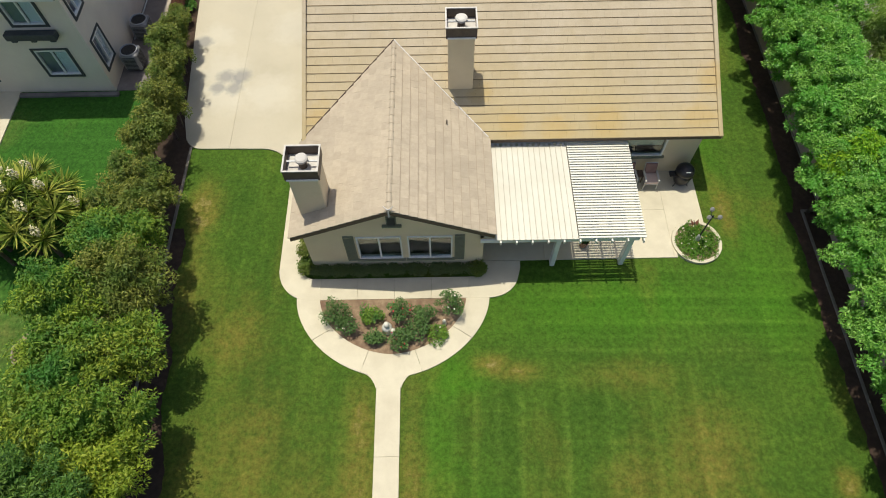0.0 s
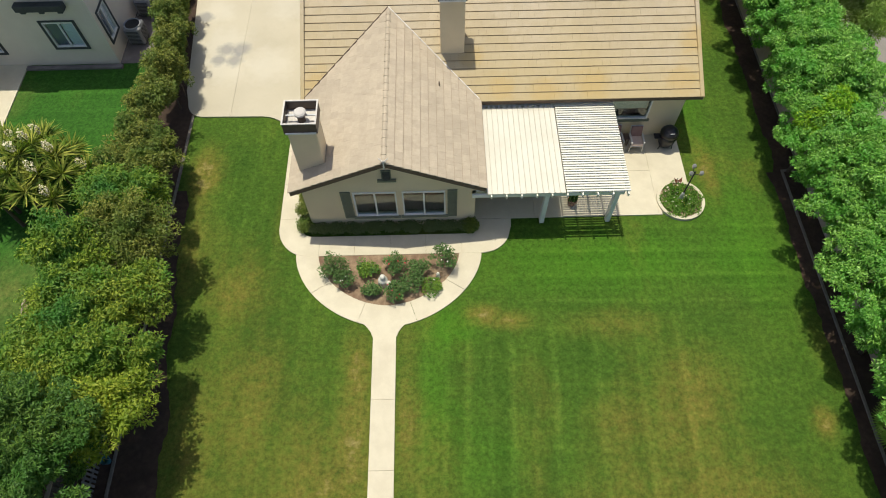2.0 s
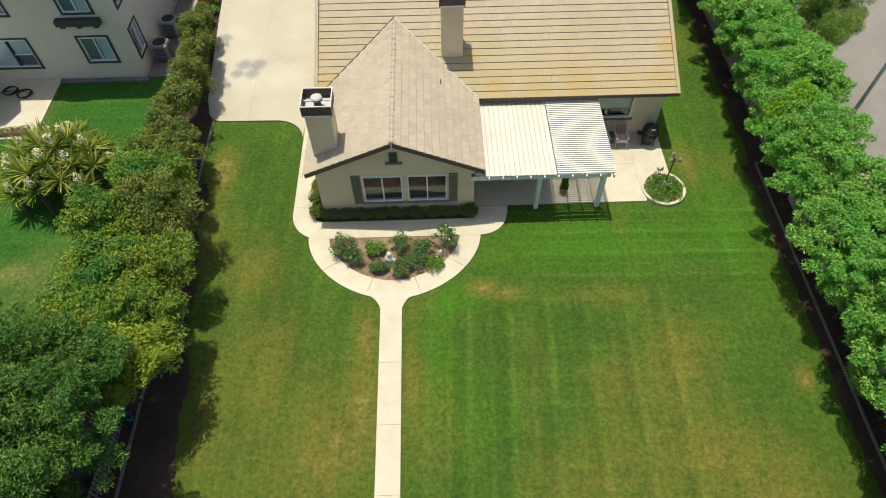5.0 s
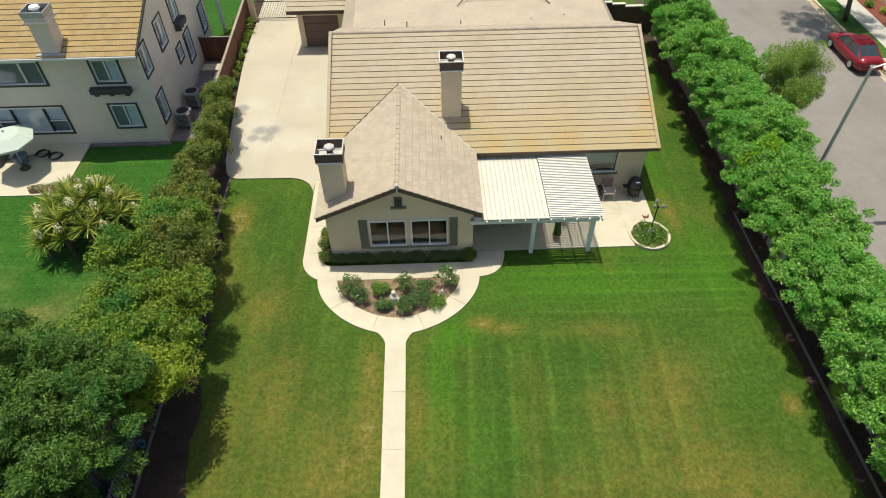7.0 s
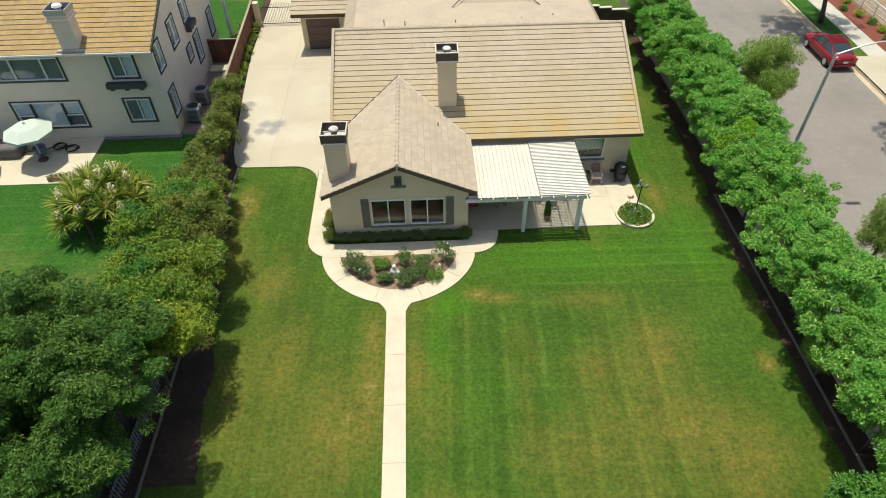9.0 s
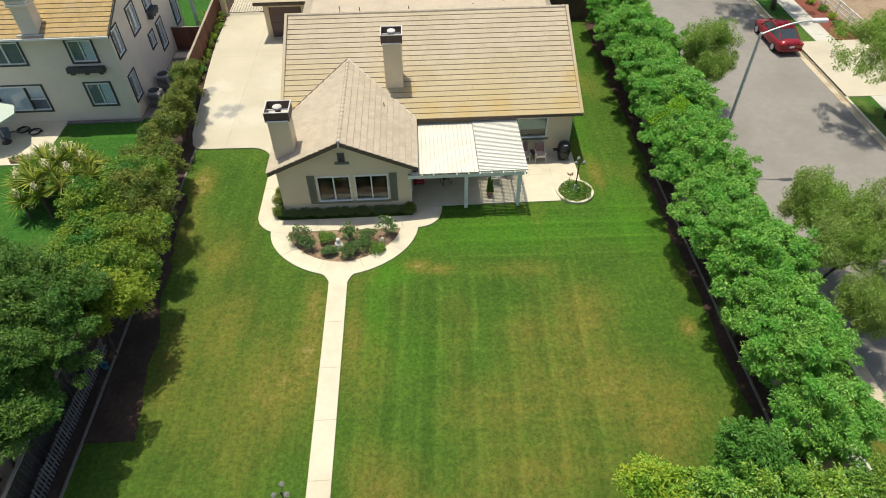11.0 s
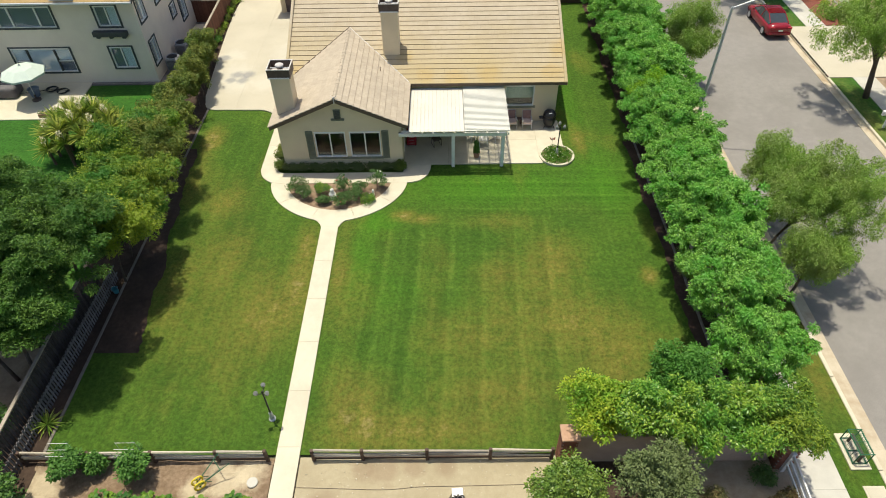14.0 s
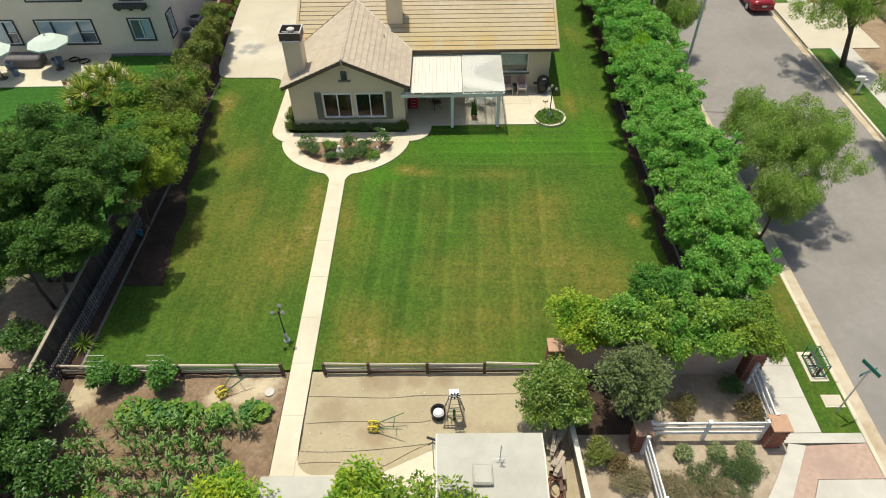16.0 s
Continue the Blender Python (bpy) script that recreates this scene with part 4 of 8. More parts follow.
def chimney(name, x0, x1, y0, y1, z0, z_stack, z_top, label):
    c = part(name, soft_box(bmesh.new(), x0, x1, y0, y1, z0, z_stack, 0.03), STUCCO, house, label)
    for xf in (x0 - 0.13, x1 - 0.03):
        part("step_flashing", soft_box(bmesh.new(), xf, xf + 0.16, y0 - 0.12, y0 + 0.10, z0 + 0.02, z0 + 0.20, 0.02), METAL_PALE, c, "pale metal corner flashing")
    part("flashing", soft_box(bmesh.new(), x0 - 0.09, x1 + 0.09, y0 - 0.16, y1 + 0.05, z0 - 0.1, z0 + 0.02, 0.01), METAL_GREY, c)
    xa, xb, ya, yb = x0 - 0.07, x1 + 0.07, y0 - 0.07, y1 + 0.07
    bm = bmesh.new()
    for q in ((xa, xb, ya, ya + 0.03), (xa, xb, yb - 0.03, yb), (xa, xa + 0.03, ya + 0.03, yb - 0.03), (xb - 0.03, xb, ya + 0.03, yb - 0.03)):
        box(bm, *q, z_stack - 0.02, z_top)
    part("shroud", bm, METAL_DARK, c, "dark brown metal chimney shroud")
    bm = bmesh.new()
    for q in ((xa - 0.02, xb + 0.02, ya - 0.02, ya + 0.035), (xa - 0.02, xb + 0.02, yb - 0.035, yb + 0.02), (xa - 0.02, xa + 0.035, ya + 0.035, yb - 0.035), (xb - 0.035, xb + 0.02, ya + 0.035, yb - 0.035)):
        box(bm, *q, z_top - 0.001, z_top + 0.035)
    part("rim", bm, METAL_PALE, c, "pale weathered metal rim")
    part("drip_edge", soft_box(bmesh.new(), xa + 0.05, xb - 0.05, ya - 0.045, ya - 0.002, z_stack - 0.02, z_stack + 0.05, 0.008), WHITE, c, "white drip edge")
    part("crown", box(bmesh.new(), xa + 0.031, xb - 0.031, ya + 0.031, yb - 0.031, z_stack + 0.001, z_stack + 0.05), METAL_PALE, c)
    cx, cy = (x0 + x1) / 2, (y0 + y1) / 2
    flue = part("flue", lathe(bmesh.new(), [(0.14, z_stack), (0.14, z_top - 0.10), (0.12, z_top - 0.08)], 16, cx, cy), METAL_DARK, c)
    part("flue_cap", lathe(bmesh.new(), [(0.05, z_top - 0.09), (0.21, z_top - 0.06), (0.22, z_top + 0.03), (0.17, z_top + 0.07)], 18, cx, cy), METAL_PALE, flue, "round white flue cap")
    bm = bmesh.new()
    box(bm, x0, x1, cy - 0.03, cy + 0.03, z_top - 0.16, z_top - 0.12)
    part("brace", bm, METAL_GREY, c)
    return c


chimney("chimney", -3.28, -2.26, 14.72, 15.66, 2.85, 5.42, 5.88, "tan stucco chimney on the low wing")
chimney("chimney", 2.13, 3.10, 20.05, 20.95, 3.45, 6.45, 6.9, "tall tan stucco chimney on the main roof")

# patio cover
cover = grounded("patio_cover", 6.4, 16.1, "white patio cover, half solid panels and half open lattice", "patio cover")
TOP = 2.62
bm = bmesh.new()
for i in range(14):
    x0 = 3.74 + i * 0.2143
    part("roof_panel", box(bmesh.new(), x0, x0 + 0.202, 13.86, 18.16, TOP - 0.03, TOP), CREAM, cover)
    part("seam", box(bmesh.new(), x0 + 0.202, x0 + 0.2143, 13.86, 18.16, TOP - 0.028, TOP - 0.012), JOINT, cover)
    part("rib", box(bmesh.new(), x0 + 0.008, x0 + 0.034, 13.86, 18.16, TOP + 0.001, TOP + 0.03), CREAM, cover)
    part("end_bracket", box(bmesh.new(), x0 + 0.06, x0 + 0.155, 18.161, 18.30, TOP - 0.03, TOP + 0.005), WHITE, cover)
for i in range(40):
    yy = 13.88 + i * 0.1185
    part("slat", box(bmesh.new(), 6.76, 9.2, yy, yy + 0.070, TOP - 0.01, TOP + 0.035), PALE, cover)
for i in range(10):
    x0 = 3.92 + i * 0.577
    part("rafter", soft_box(bmesh.new(), x0 - 0.03, x0 + 0.03, 13.76, 18.3, TOP - 0.19, TOP - 0.035, 0.008), PALE, cover)
part("beam", soft_box(bmesh.new(), 3.2, 9.05, 14.20, 14.30, TOP - 0.40, TOP - 0.195, 0.01), WHITE, cover)
part("beam", soft_box(bmesh.new(), 3.2, 9.05, 13.98, 14.06, TOP - 0.40, TOP - 0.195, 0.01), WHITE, cover)
part("ledger", box(bmesh.new(), 3.74, 9.2, 18.3, 18.36, TOP - 0.19, TOP - 0.03), WHITE, cover)
for xx in (6.15, 8.88):
    part("post", soft_box(bmesh.new(), xx - 0.09, xx + 0.09, 14.12, 14.38, 0.05, TOP - 0.4, 0.015), WHITE, cover)

# ---- the house next door ----
BLIND = surface("pale teal-grey blind", (0.64, 0.73, 0.76), (0.70, 0.79, 0.82), scale=3, rough=0.9, bump=0.1)
SCREEN = surface("dark insect screen", (0.17, 0.19, 0.225), (0.20, 0.225, 0.26), scale=3, rough=0.9, bump=0.1)
nb = grounded("neighbouring_house", -20, 30, "two-storey grey-beige stucco house with an orange tile roof", "house")
NX, NY = -13.6, 24.0
front = [(-16.10, -14.67, 1.11, 2.54), (-22.60, -18.75, 0.86, 2.50), (-16.12, -14.74, 3.98, 5.27), (-22.5, -18.85, 3.94, 5.27), (-27.0, -24.2, 0.86, 2.50), (-28, -24.8, 3.94, 5.27)]
part("front_wall", wall(bmesh.new(), "y", NY, NY + 0.2, -32, NX, -0.1, 5.9, front), STUCCO_FAR, nb)
side = [(24.35, 25.30, 4.0, 5.55), (24.4, 25.35, 1.05, 2.65), (27.2, 28.35, 4.0, 5.6), (29.1, 29.9, 2.15, 3.0), (30.8, 31.8, 1.2, 3.0), (30.0, 31.1, 4.3, 5.6), (34.5, 35.4, 1.3, 3.0)]
bm = wall(bmesh.new(), "x", NX - 0.2, NX, NY + 0.2, 36.0, -0.1, 5.9, side)
profile(bm, [(NY + 0.2, 5.9), (36.0, 5.9), (30.2, 8.6)], "x", NX - 0.2, NX)
part("side_wall", bm, STUCCO_FAR, nb)
part("interior", box(bmesh.new(), -31.8, NX - 1.6, NY + 1.5, NY + 1.6, 0, 5.4), INSIDE, nb, "dim rooms behind the windows")
part("floor", box(bmesh.new(), -31.8, NX - 0.25, NY + 0.25, 36, 2.95, 3.05), INSIDE, nb)
for u0, u1, z0, z1 in front:
    wide = u1 - u0 > 2.5
    win = window(nb, "y", NY, u0, u1, z0, z1, sills=False, mullions=0 if wide else 1, trim=DARK_TRIM, glass=GLASS_TINT, trim_w=0.12)
    cuts = [u0, u0 + 0.26 * (u1 - u0), u0 + 0.73 * (u1 - u0), u1] if wide else [u0, (u0 + u1) / 2, u1]
    for k in range(len(cuts) - 1):
        ua, ub = cuts[k] + 0.06, cuts[k + 1] - 0.06
        if wide and k:
            part("mullion", box(bmesh.new(), cuts[k] - 0.045, cuts[k] + 0.045, NY - 0.028, NY + 0.05, z0 + 0.06, z1 - 0.06), DARK_TRIM if z0 < 3 else WHITE, win)
        if wide and k != 1 and z0 < 3:
            zm = (z0 + z1) / 2 - 0.05
            part("meeting_rail", box(bmesh.new(), ua - 0.01, ub + 0.01, NY - 0.02, NY + 0.045, zm - 0.03, zm + 0.03), WHITE, win)
            part("blind", box(bmesh.new(), ua, ub, NY + 0.085, NY + 0.10, zm + 0.035, z1 - 0.06), BLIND, win)
            part("blind", box(bmesh.new(), ua, ub, NY + 0.085, NY + 0.10, z0 + 0.06, zm - 0.035), SCREEN, win)
        else:
            part("blind", box(bmesh.new(), ua, ub, NY + 0.085, NY + 0.10, z0 + 0.06, z1 - 0.06), SCREEN if (k == 0 and not wide) or (wide and z0 > 3) else BLIND, win)
for u0, u1, z0, z1 in side:
    window(nb, "x", NX, u0, u1, z0, z1, sills=False, mullions=1, trim=DARK_TRIM, glass=GLASS_TINT, out=1, trim_w=0.12)
    part("blind", box(bmesh.new(), NX - 0.10, NX - 0.085, u0 + 0.06, (u0 + u1) / 2 - 0.01, z0 + 0.06, z1 - 0.06), SCREEN, nb)
    part("blind", box(bmesh.new(), NX - 0.10, NX - 0.085, (u0 + u1) / 2, u1 - 0.06, z0 + 0.06, z1 - 0.06), BLIND, nb)


def planter_shelf(axis, a, u0, u1, z0, out):
    bm = bmesh.new()

    def b(ua, ub, d0, d1, za, zb):
        lo, hi = sorted((a + out * d0, a + out * d1))
        soft_box(bm, ua, ub, lo, hi, za, zb, 0.02) if axis == "y" else soft_box(bm, lo, hi, ua, ub, za, zb, 0.02)
    b(u0, u1, 0.055, 0.40, z0, z0 + 0.32)
    for t in (0.12, 0.5, 0.88):
        um = u0 + (u1 - u0) * t
        b(um - 0.12, um + 0.12, 0.004, 0.34, z0 - 0.14, z0 - 0.001)
    part("window_box", bm, DARK_TRIM, nb, "dark grey window box on brackets")


planter_shelf("y", NY, -16.62, -14.45, 3.42, -1)
planter_shelf("x", NX, 29.9, 31.2, 3.85, 1)
part("roof", profile(bmesh.new(), [(23.4, 5.65), (23.4, 5.78), (30.2, 8.78), (37, 5.78), (37, 5.65), (30.2, 8.63)], "x", -33, NX + 0.25), DECK, nb)
nroof = nb.children[-1]
part("gutter", soft_box(bmesh.new(), -33, NX + 0.28, 23.27, 23.39, 5.66, 5.81, 0.03), WHITE, nb, "white eaves gutter")
bm = profile(bmesh.new(), [(23.4, 5.63), (23.4, 5.80), (30.2, 8.80), (30.2, 8.63)], "x", NX + 0.251, NX + 0.30)
part("rake_board", bm, DARK_TRIM, nb)
offset_keep = OFFSET[house.name]
OFFSET[house.name] = OFFSET[nb.name]
tiled(nroof, slope_frame((-33, 23.36, 5.79), (1, 0, 0), (0, 1, 0)), 19.65, 22, TILE_ORANGE, lambda p: p.x > -26, (), "tiles_south", None, 0.345, 0.025)
OFFSET[house.name] = offset_keep
c = part("chimney", soft_box(bmesh.new(), -18.08, -17.12, 23.62, 24.5, 5.6, 7.45, 0.04), STUCCO_FAR, nb, "pale stucco chimney")
bm = bmesh.new()
soft_box(bm, -18.20, -17.0, 23.50, 24.62, 7.452, 7.62, 0.04), soft_box(bm, -18.14, -17.06, 23.56, 24.56, 7.622, 7.82, 0.03)
part("crown", bm, STUCCO_FAR, c)
bm = bmesh.new()
for q in ((-18.16, -17.04, 23.54, 23.58), (-18.16, -17.04, 24.54, 24.58), (-18.16, -18.12, 23.58, 24.54), (-17.08, -17.04, 23.58, 24.54)):
    box(bm, *q, 7.822, 8.1)
part("shroud", bm, METAL_GREY, c)
part("shroud_floor", box(bmesh.new(), -18.12, -17.08, 23.58, 24.54, 7.822, 7.84), BLACK, c)
part("flue_cap", lathe(bmesh.new(), [(0.16, 7.84), (0.16, 8.08), (0.27, 8.10), (0.22, 8.2), (0.02, 8.22)], 16, -17.6, 24.06), WHITE, c)
bm = bmesh.new()
prism(bm, [(-18.28, 23.40), (-16.82, 23.40), (-16.82, 23.60), (-18.28, 23.60)], 5.84, 5.93)
part("flashing", bm, METAL_GREY, c, "grey sheet-metal flashing")
part("porch_column", box(bmesh.new(), -13.1, -12.88, 36.9, 37.1, 0, 3.2), WHITE, nb)
part("porch_beam", box(bmesh.new(), -13.6, -12.8, 36.8, 37.2, 3.2, 3.4), WHITE, nb)

# ---- plants ----
LEAF_ASH = leafy("bright green tree leaves", (0.045, 0.17, 0.020), (0.38, 0.65, 0.125), (0.14, 0.39, 0.055), 0.32, 0.44, patch=0.9, spec=0.36)
LEAF_YELLOW = leafy("yellow-green leaves", (0.20, 0.33, 0.025), (0.48, 0.52, 0.045), (0.15, 0.34, 0.035), 0.3, patch=0.8)
LEAF_GOLD = leafy("golden-green leaves", (0.11, 0.20, 0.018), (0.43, 0.46, 0.045), (0.22, 0.31, 0.03), 0.3, patch=0.8)
LEAF_TIPPED = leafy("yellow-tipped green leaves", (0.05, 0.17, 0.02), (0.42, 0.56, 0.07), (0.13, 0.34, 0.045), 0.3, 0.4, patch=0.9, spec=0.4)
LEAF_HEDGE = leafy("olive hedge leaves", (0.075, 0.115, 0.018), (0.30, 0.31, 0.06), (0.10, 0.165, 0.028), 0.2, patch=0.9)
LEAF_MID = leafy("mid-green tree leaves", (0.060, 0.14, 0.014), (0.34, 0.43, 0.045), (0.075, 0.215, 0.038), 0.26, patch=0.6)
LEAF_GREY = leafy("dull green fine leaves", (0.018, 0.068, 0.010), (0.165, 0.285, 0.045), (0.055, 0.15, 0.022), 0.2, patch=0.7)
LEAF_PEPPER = leafy("feathery pepper tree leaves", (0.17, 0.30, 0.05), (0.35, 0.47, 0.11), (0.26, 0.32, 0.10), 0.4, patch=0.6)
LEAF_CITRUS = leafy("glossy citrus leaves", (0.028, 0.085, 0.016), (0.12, 0.22, 0.04), (0.055, 0.125, 0.027), 0.15, 0.35)
LEAF_ORANGE = leafy("bright citrus leaves", (0.08, 0.16, 0.022), (0.29, 0.37, 0.06), (0.12, 0.22, 0.035), 0.2, 0.4, spec=0.35)
LEAF_LIME = leafy("lime-green leaves", (0.12, 0.30, 0.01), (0.34, 0.50, 0.03), (0.18, 0.38, 0.02), 0.3)
LEAF_DEEP = leafy("deep green leaves", (0.04, 0.15, 0.02), (0.15, 0.33, 0.05), (0.08, 0.22, 0.03), 0.25)
LEAF_OLIVE = leafy("dusty olive-green leaves", (0.09, 0.13, 0.04), (0.20, 0.245, 0.09), (0.13, 0.175, 0.06), 0.15)
LEAF_SAGE = leafy("pale sage leaves", (0.15, 0.19, 0.075), (0.33, 0.37, 0.17), (0.22, 0.26, 0.11), 0.2)
LEAF_ROSE = leafy("rose leaves", (0.04, 0.105, 0.03), (0.16, 0.27, 0.075), (0.09, 0.16, 0.045), 0.2)
LEAF_RUST = leafy("rust-tipped shrub leaves", (0.16, 0.085, 0.04), (0.16, 0.15, 0.05), (0.09, 0.11, 0.04), 0.15)
LEAF_CORN = leafy("corn blades", (0.06, 0.15, 0.03), (0.26, 0.40, 0.11), (0.12, 0.24, 0.05), 0.3)
LEAF_SQUASH = leafy("broad squash leaves", (0.10, 0.22, 0.03), (0.25, 0.37, 0.05), (0.06, 0.18, 0.05), 0.3, patch=1.5)
LEAF_YUCCA = leafy("striped yucca blades", (0.035, 0.09, 0.012), (0.58, 0.58, 0.13), (0.16, 0.27, 0.035), 0.2)
LEAF_LOW = leafy("ground-cover leaves", (0.045, 0.09, 0.028), (0.14, 0.19, 0.065), (0.08, 0.13, 0.04), 0.25)
LEAF_PLANTER = leafy("bright planter leaves", (0.05, 0.15, 0.015), (0.17, 0.29, 0.035), (0.09, 0.21, 0.02), 0.25)
LEAF_DRY = leafy("dry brown brush", (0.20, 0.17, 0.09), (0.30, 0.25, 0.14), (0.13, 0.14, 0.06), 0.1)
PETAL = surface("white petals", (0.74, 0.71, 0.55), (0.83, 0.80, 0.65), rough=0.7, bump=0)
PETAL_CREAM = surface("cream yucca petals", (0.66, 0.60, 0.38), (0.76, 0.70, 0.47), rough=0.7, bump=0)
PETAL_YELLOW = surface("yellow petals", (0.75, 0.60, 0.05), (0.80, 0.70, 0.12), rough=0.7, bump=0)
PETAL_RED = surface("red petals", (0.45, 0.03, 0.05), (0.5, 0.06, 0.06), rough=0.7, bump=0)


def unit(v):
    return v / np.maximum(np.linalg.norm(v, axis=1, keepdims=True), 1e-6)


def leaf_mesh(name, clumps, per, length, width, material, seed, droop=0.2, out=0.7, hollow=0.5, lift=0.3):
    """A mesh of folded leaf blades round clumps (centre, radius or radii)."""
    rng = np.random.default_rng(seed)
    ps, ds = [], []
    for c, r in clumps:
        r = np.array(r if isinstance(r, tuple) else (r, r, r * 0.7))
        u = unit(rng.normal(size=(per, 3)))
        p = np.array(c) + u * r * (hollow + (1 - hollow) * rng.random((per, 1)) ** 0.6)
        ps.append(p)
        ds.append(unit(u * np.array((out, out, out * 0.35)) + rng.normal(size=(per, 3)) * np.array((0.55, 0.55, 0.3)) + np.array((0, 0, -droop))))
    p, d = np.concatenate(ps), np.concatenate(ds)
    n = len(p)
    up = unit(rng.normal(size=(n, 3)) * 1.15 + np.array((0, 0, 1.0)))
    side = unit(np.cross(d, up))
    size = rng.uniform(0.65, 1.3, (n, 1))
    half, wide = d * length * size * 0.5, side * width * size * 0.5
    sag = np.array((0, 0, -1.0)) * length * size * 0.12
    verts = np.stack([p, p + half + wide, p + 2 * half + sag, p + half - wide], 1).reshape(-1, 3)
    me = bpy.data.meshes.new(name)
    me.vertices.add(len(verts))
    me.vertices.foreach_set("co", verts.ravel())
    me.loops.add(4 * n)
    me.loops.foreach_set("vertex_index", np.arange(4 * n))
    me.polygons.add(n)
    me.polygons.foreach_set("loop_start", np.arange(n) * 4)
    me.polygons.foreach_set("loop_total", np.full(n, 4))
    me.update()
    me.materials.append(material)
    return me


def clumped(rng, c, r, k, size, low=-0.45):
    """k clumps spread over an uneven ellipsoid, and a few inside it."""
    out = []
    while len(out) < k:
        u = Vector((rng.gauss(0, 1), rng.gauss(0, 1), rng.gauss(0, 1))).normalized()
        if u.z < low:
            continue
        f = rng.uniform(0.62, 0.95) * (1 + 0.55 * noise.noise(Vector(u) * 1.6 + Vector((c[2] * 3.1, k * 0.37, size * 17))))
        s = size * rng.uniform(0.7, 1.25)
        out.append(((c[0] + u.x * r[0] * f, c[1] + u.y * r[1] * f, c[2] + u.z * r[2] * f), s))
    for _ in range(max(2, k // 8)):
        out.append(((c[0] + rng.uniform(-0.3, 0.3) * r[0], c[1] + rng.uniform(-0.3, 0.3) * r[1], c[2] + rng.uniform(-0.2, 0.4) * r[2]), size * 1.4))
    return out


def lobed(rng, c, r, k, size, lobes, stretch):
    """k clumps gathered in uneven lobes of a loose crown, with gaps between them."""
    heads = []
    for i in range(lobes):
        a, q = i * 2.399 + rng.uniform(-0.4, 0.4), math.sqrt((i + 0.5) / lobes)
        up = rng.uniform(-0.35, 0.55) + 0.35 * (1 - q)
        heads.append((Vector((c[0] + r[0] * 0.68 * q * math.cos(a), c[1] + r[1] * 0.68 * q * math.sin(a), c[2] + r[2] * up)), rng.uniform(0.32, 0.5)))
    out = []
    for i in range(k):
        h, f = heads[i % lobes]
        u = Vector((rng.gauss(0, 1), rng.gauss(0, 1), rng.gauss(0, 1) + 0.25)).normalized() * rng.uniform(0.35, 1.0)
        s = size * rng.uniform(0.6, 1.2)
        out.append(((h.x + u.x * r[0] * f, h.y + u.y * r[1] * f, h.z + u.z * r[2] * f), (s, s, s * stretch)))
    return out


def limbs(clumps, base, top, r0, rng, count=9, material=None):
    """A tapered trunk with bent limbs reaching into the crown."""
    bm = bmesh.new()
    base, top = Vector(base), Vector(top)
    mid = base.lerp(top, 0.5) + Vector((rng.uniform(-0.1, 0.1), rng.uniform(-0.1, 0.1), 0))
    tube(bm, base, mid, r0, r0 * 0.75, 8), tube(bm, mid, top, r0 * 0.75, r0 * 0.55, 8)
    for c, s in rng.sample(clumps, min(count, len(clumps))):
        start = mid.lerp(top, rng.uniform(0.2, 1.0))
        end = Vector(c)
        knee = start.lerp(end, 0.5) + Vector((rng.uniform(-0.15, 0.15), rng.uniform(-0.15, 0.15), 0.2))
        tube(bm, start, knee, r0 * 0.4, r0 * 0.25, 6, False), tube(bm, knee, end, r0 * 0.25, r0 * 0.08, 6, False)
    return bm


def tree(name, x, y, height, r, material, seed, label, k=36, per=150, leaf=(0.17, 0.08), clump=0.5, trunk=0.09, bare=0.9, category="tree", group="", droop=0.2, rz=0.0, low=-0.45, out=0.7, lobes=0, stretch=0.85, lean=(0.0, 0.0)):
    rng = random.Random(seed)
    t = thing(name, x, y, 0, rz, label, category, group)
    rzz = (height - bare) / 2
    span = (r[0] - clump * 0.6, r[1] - clump * 0.6, rzz - clump * 0.45)
    clumps = lobed(rng, (*lean, bare + rzz), span, k, clump, lobes, stretch) if lobes else clumped(rng, (0, 0, bare + rzz), span, k, clump, low)
    part("trunk", limbs(clumps, (0, 0, -0.1), (lean[0] * 0.5, lean[1] * 0.5, bare + rzz * 0.7), trunk, rng), BARK, t, smooth=True)
    crown = new("crown", leaf_mesh("crown", clumps, per, leaf[0], leaf[1], material, seed, droop, out))
    crown.parent = t
    return t


# row of trees along the street wall
row = [tree("garden_tree", 17.5, -0.6, 4.9, (2.3, 1.75), LEAF_ASH, 11, "bright green bushy tree in a row along the wall", k=290, per=150, leaf=(0.125, 0.044), clump=0.22, bare=1.6, low=-0.85, group="trees along the wall", out=0.3),
       tree("garden_tree", 17.5, 1.7, 5.1, (2.35, 1.8), LEAF_ASH, 12, "bright green bushy tree in a row along the wall", k=300, per=150, leaf=(0.125, 0.044), clump=0.22, bare=1.6, low=-0.85, group="trees along the wall", out=0.3),
       tree("garden_tree", 17.55, 4.0, 4.8, (2.25, 1.75), LEAF_ASH, 13, "bright green bushy tree in a row along the wall", k=280, per=150, leaf=(0.125, 0.044), clump=0.21, bare=1.6, low=-0.85, group="trees along the wall", out=0.3)]
rng = random.Random(5)
y = 6.2
i = 0
while y < 34:
    s = rng.uniform(0.92, 1.06)
    src = row[i % 3]
    ob = copy_thing(src, pose((17.5 if y < 16.5 else 17.9) + rng.uniform(-0.2, 0.2), y, 0, 0, 0, rng.choice((0, 180)) + rng.uniform(-25, 25)) @ Matrix.Diagonal((s, s, s * rng.uniform(0.93, 1.05), 1)))
    y += 2.1 + rng.uniform(-0.2, 0.2)
    i += 1
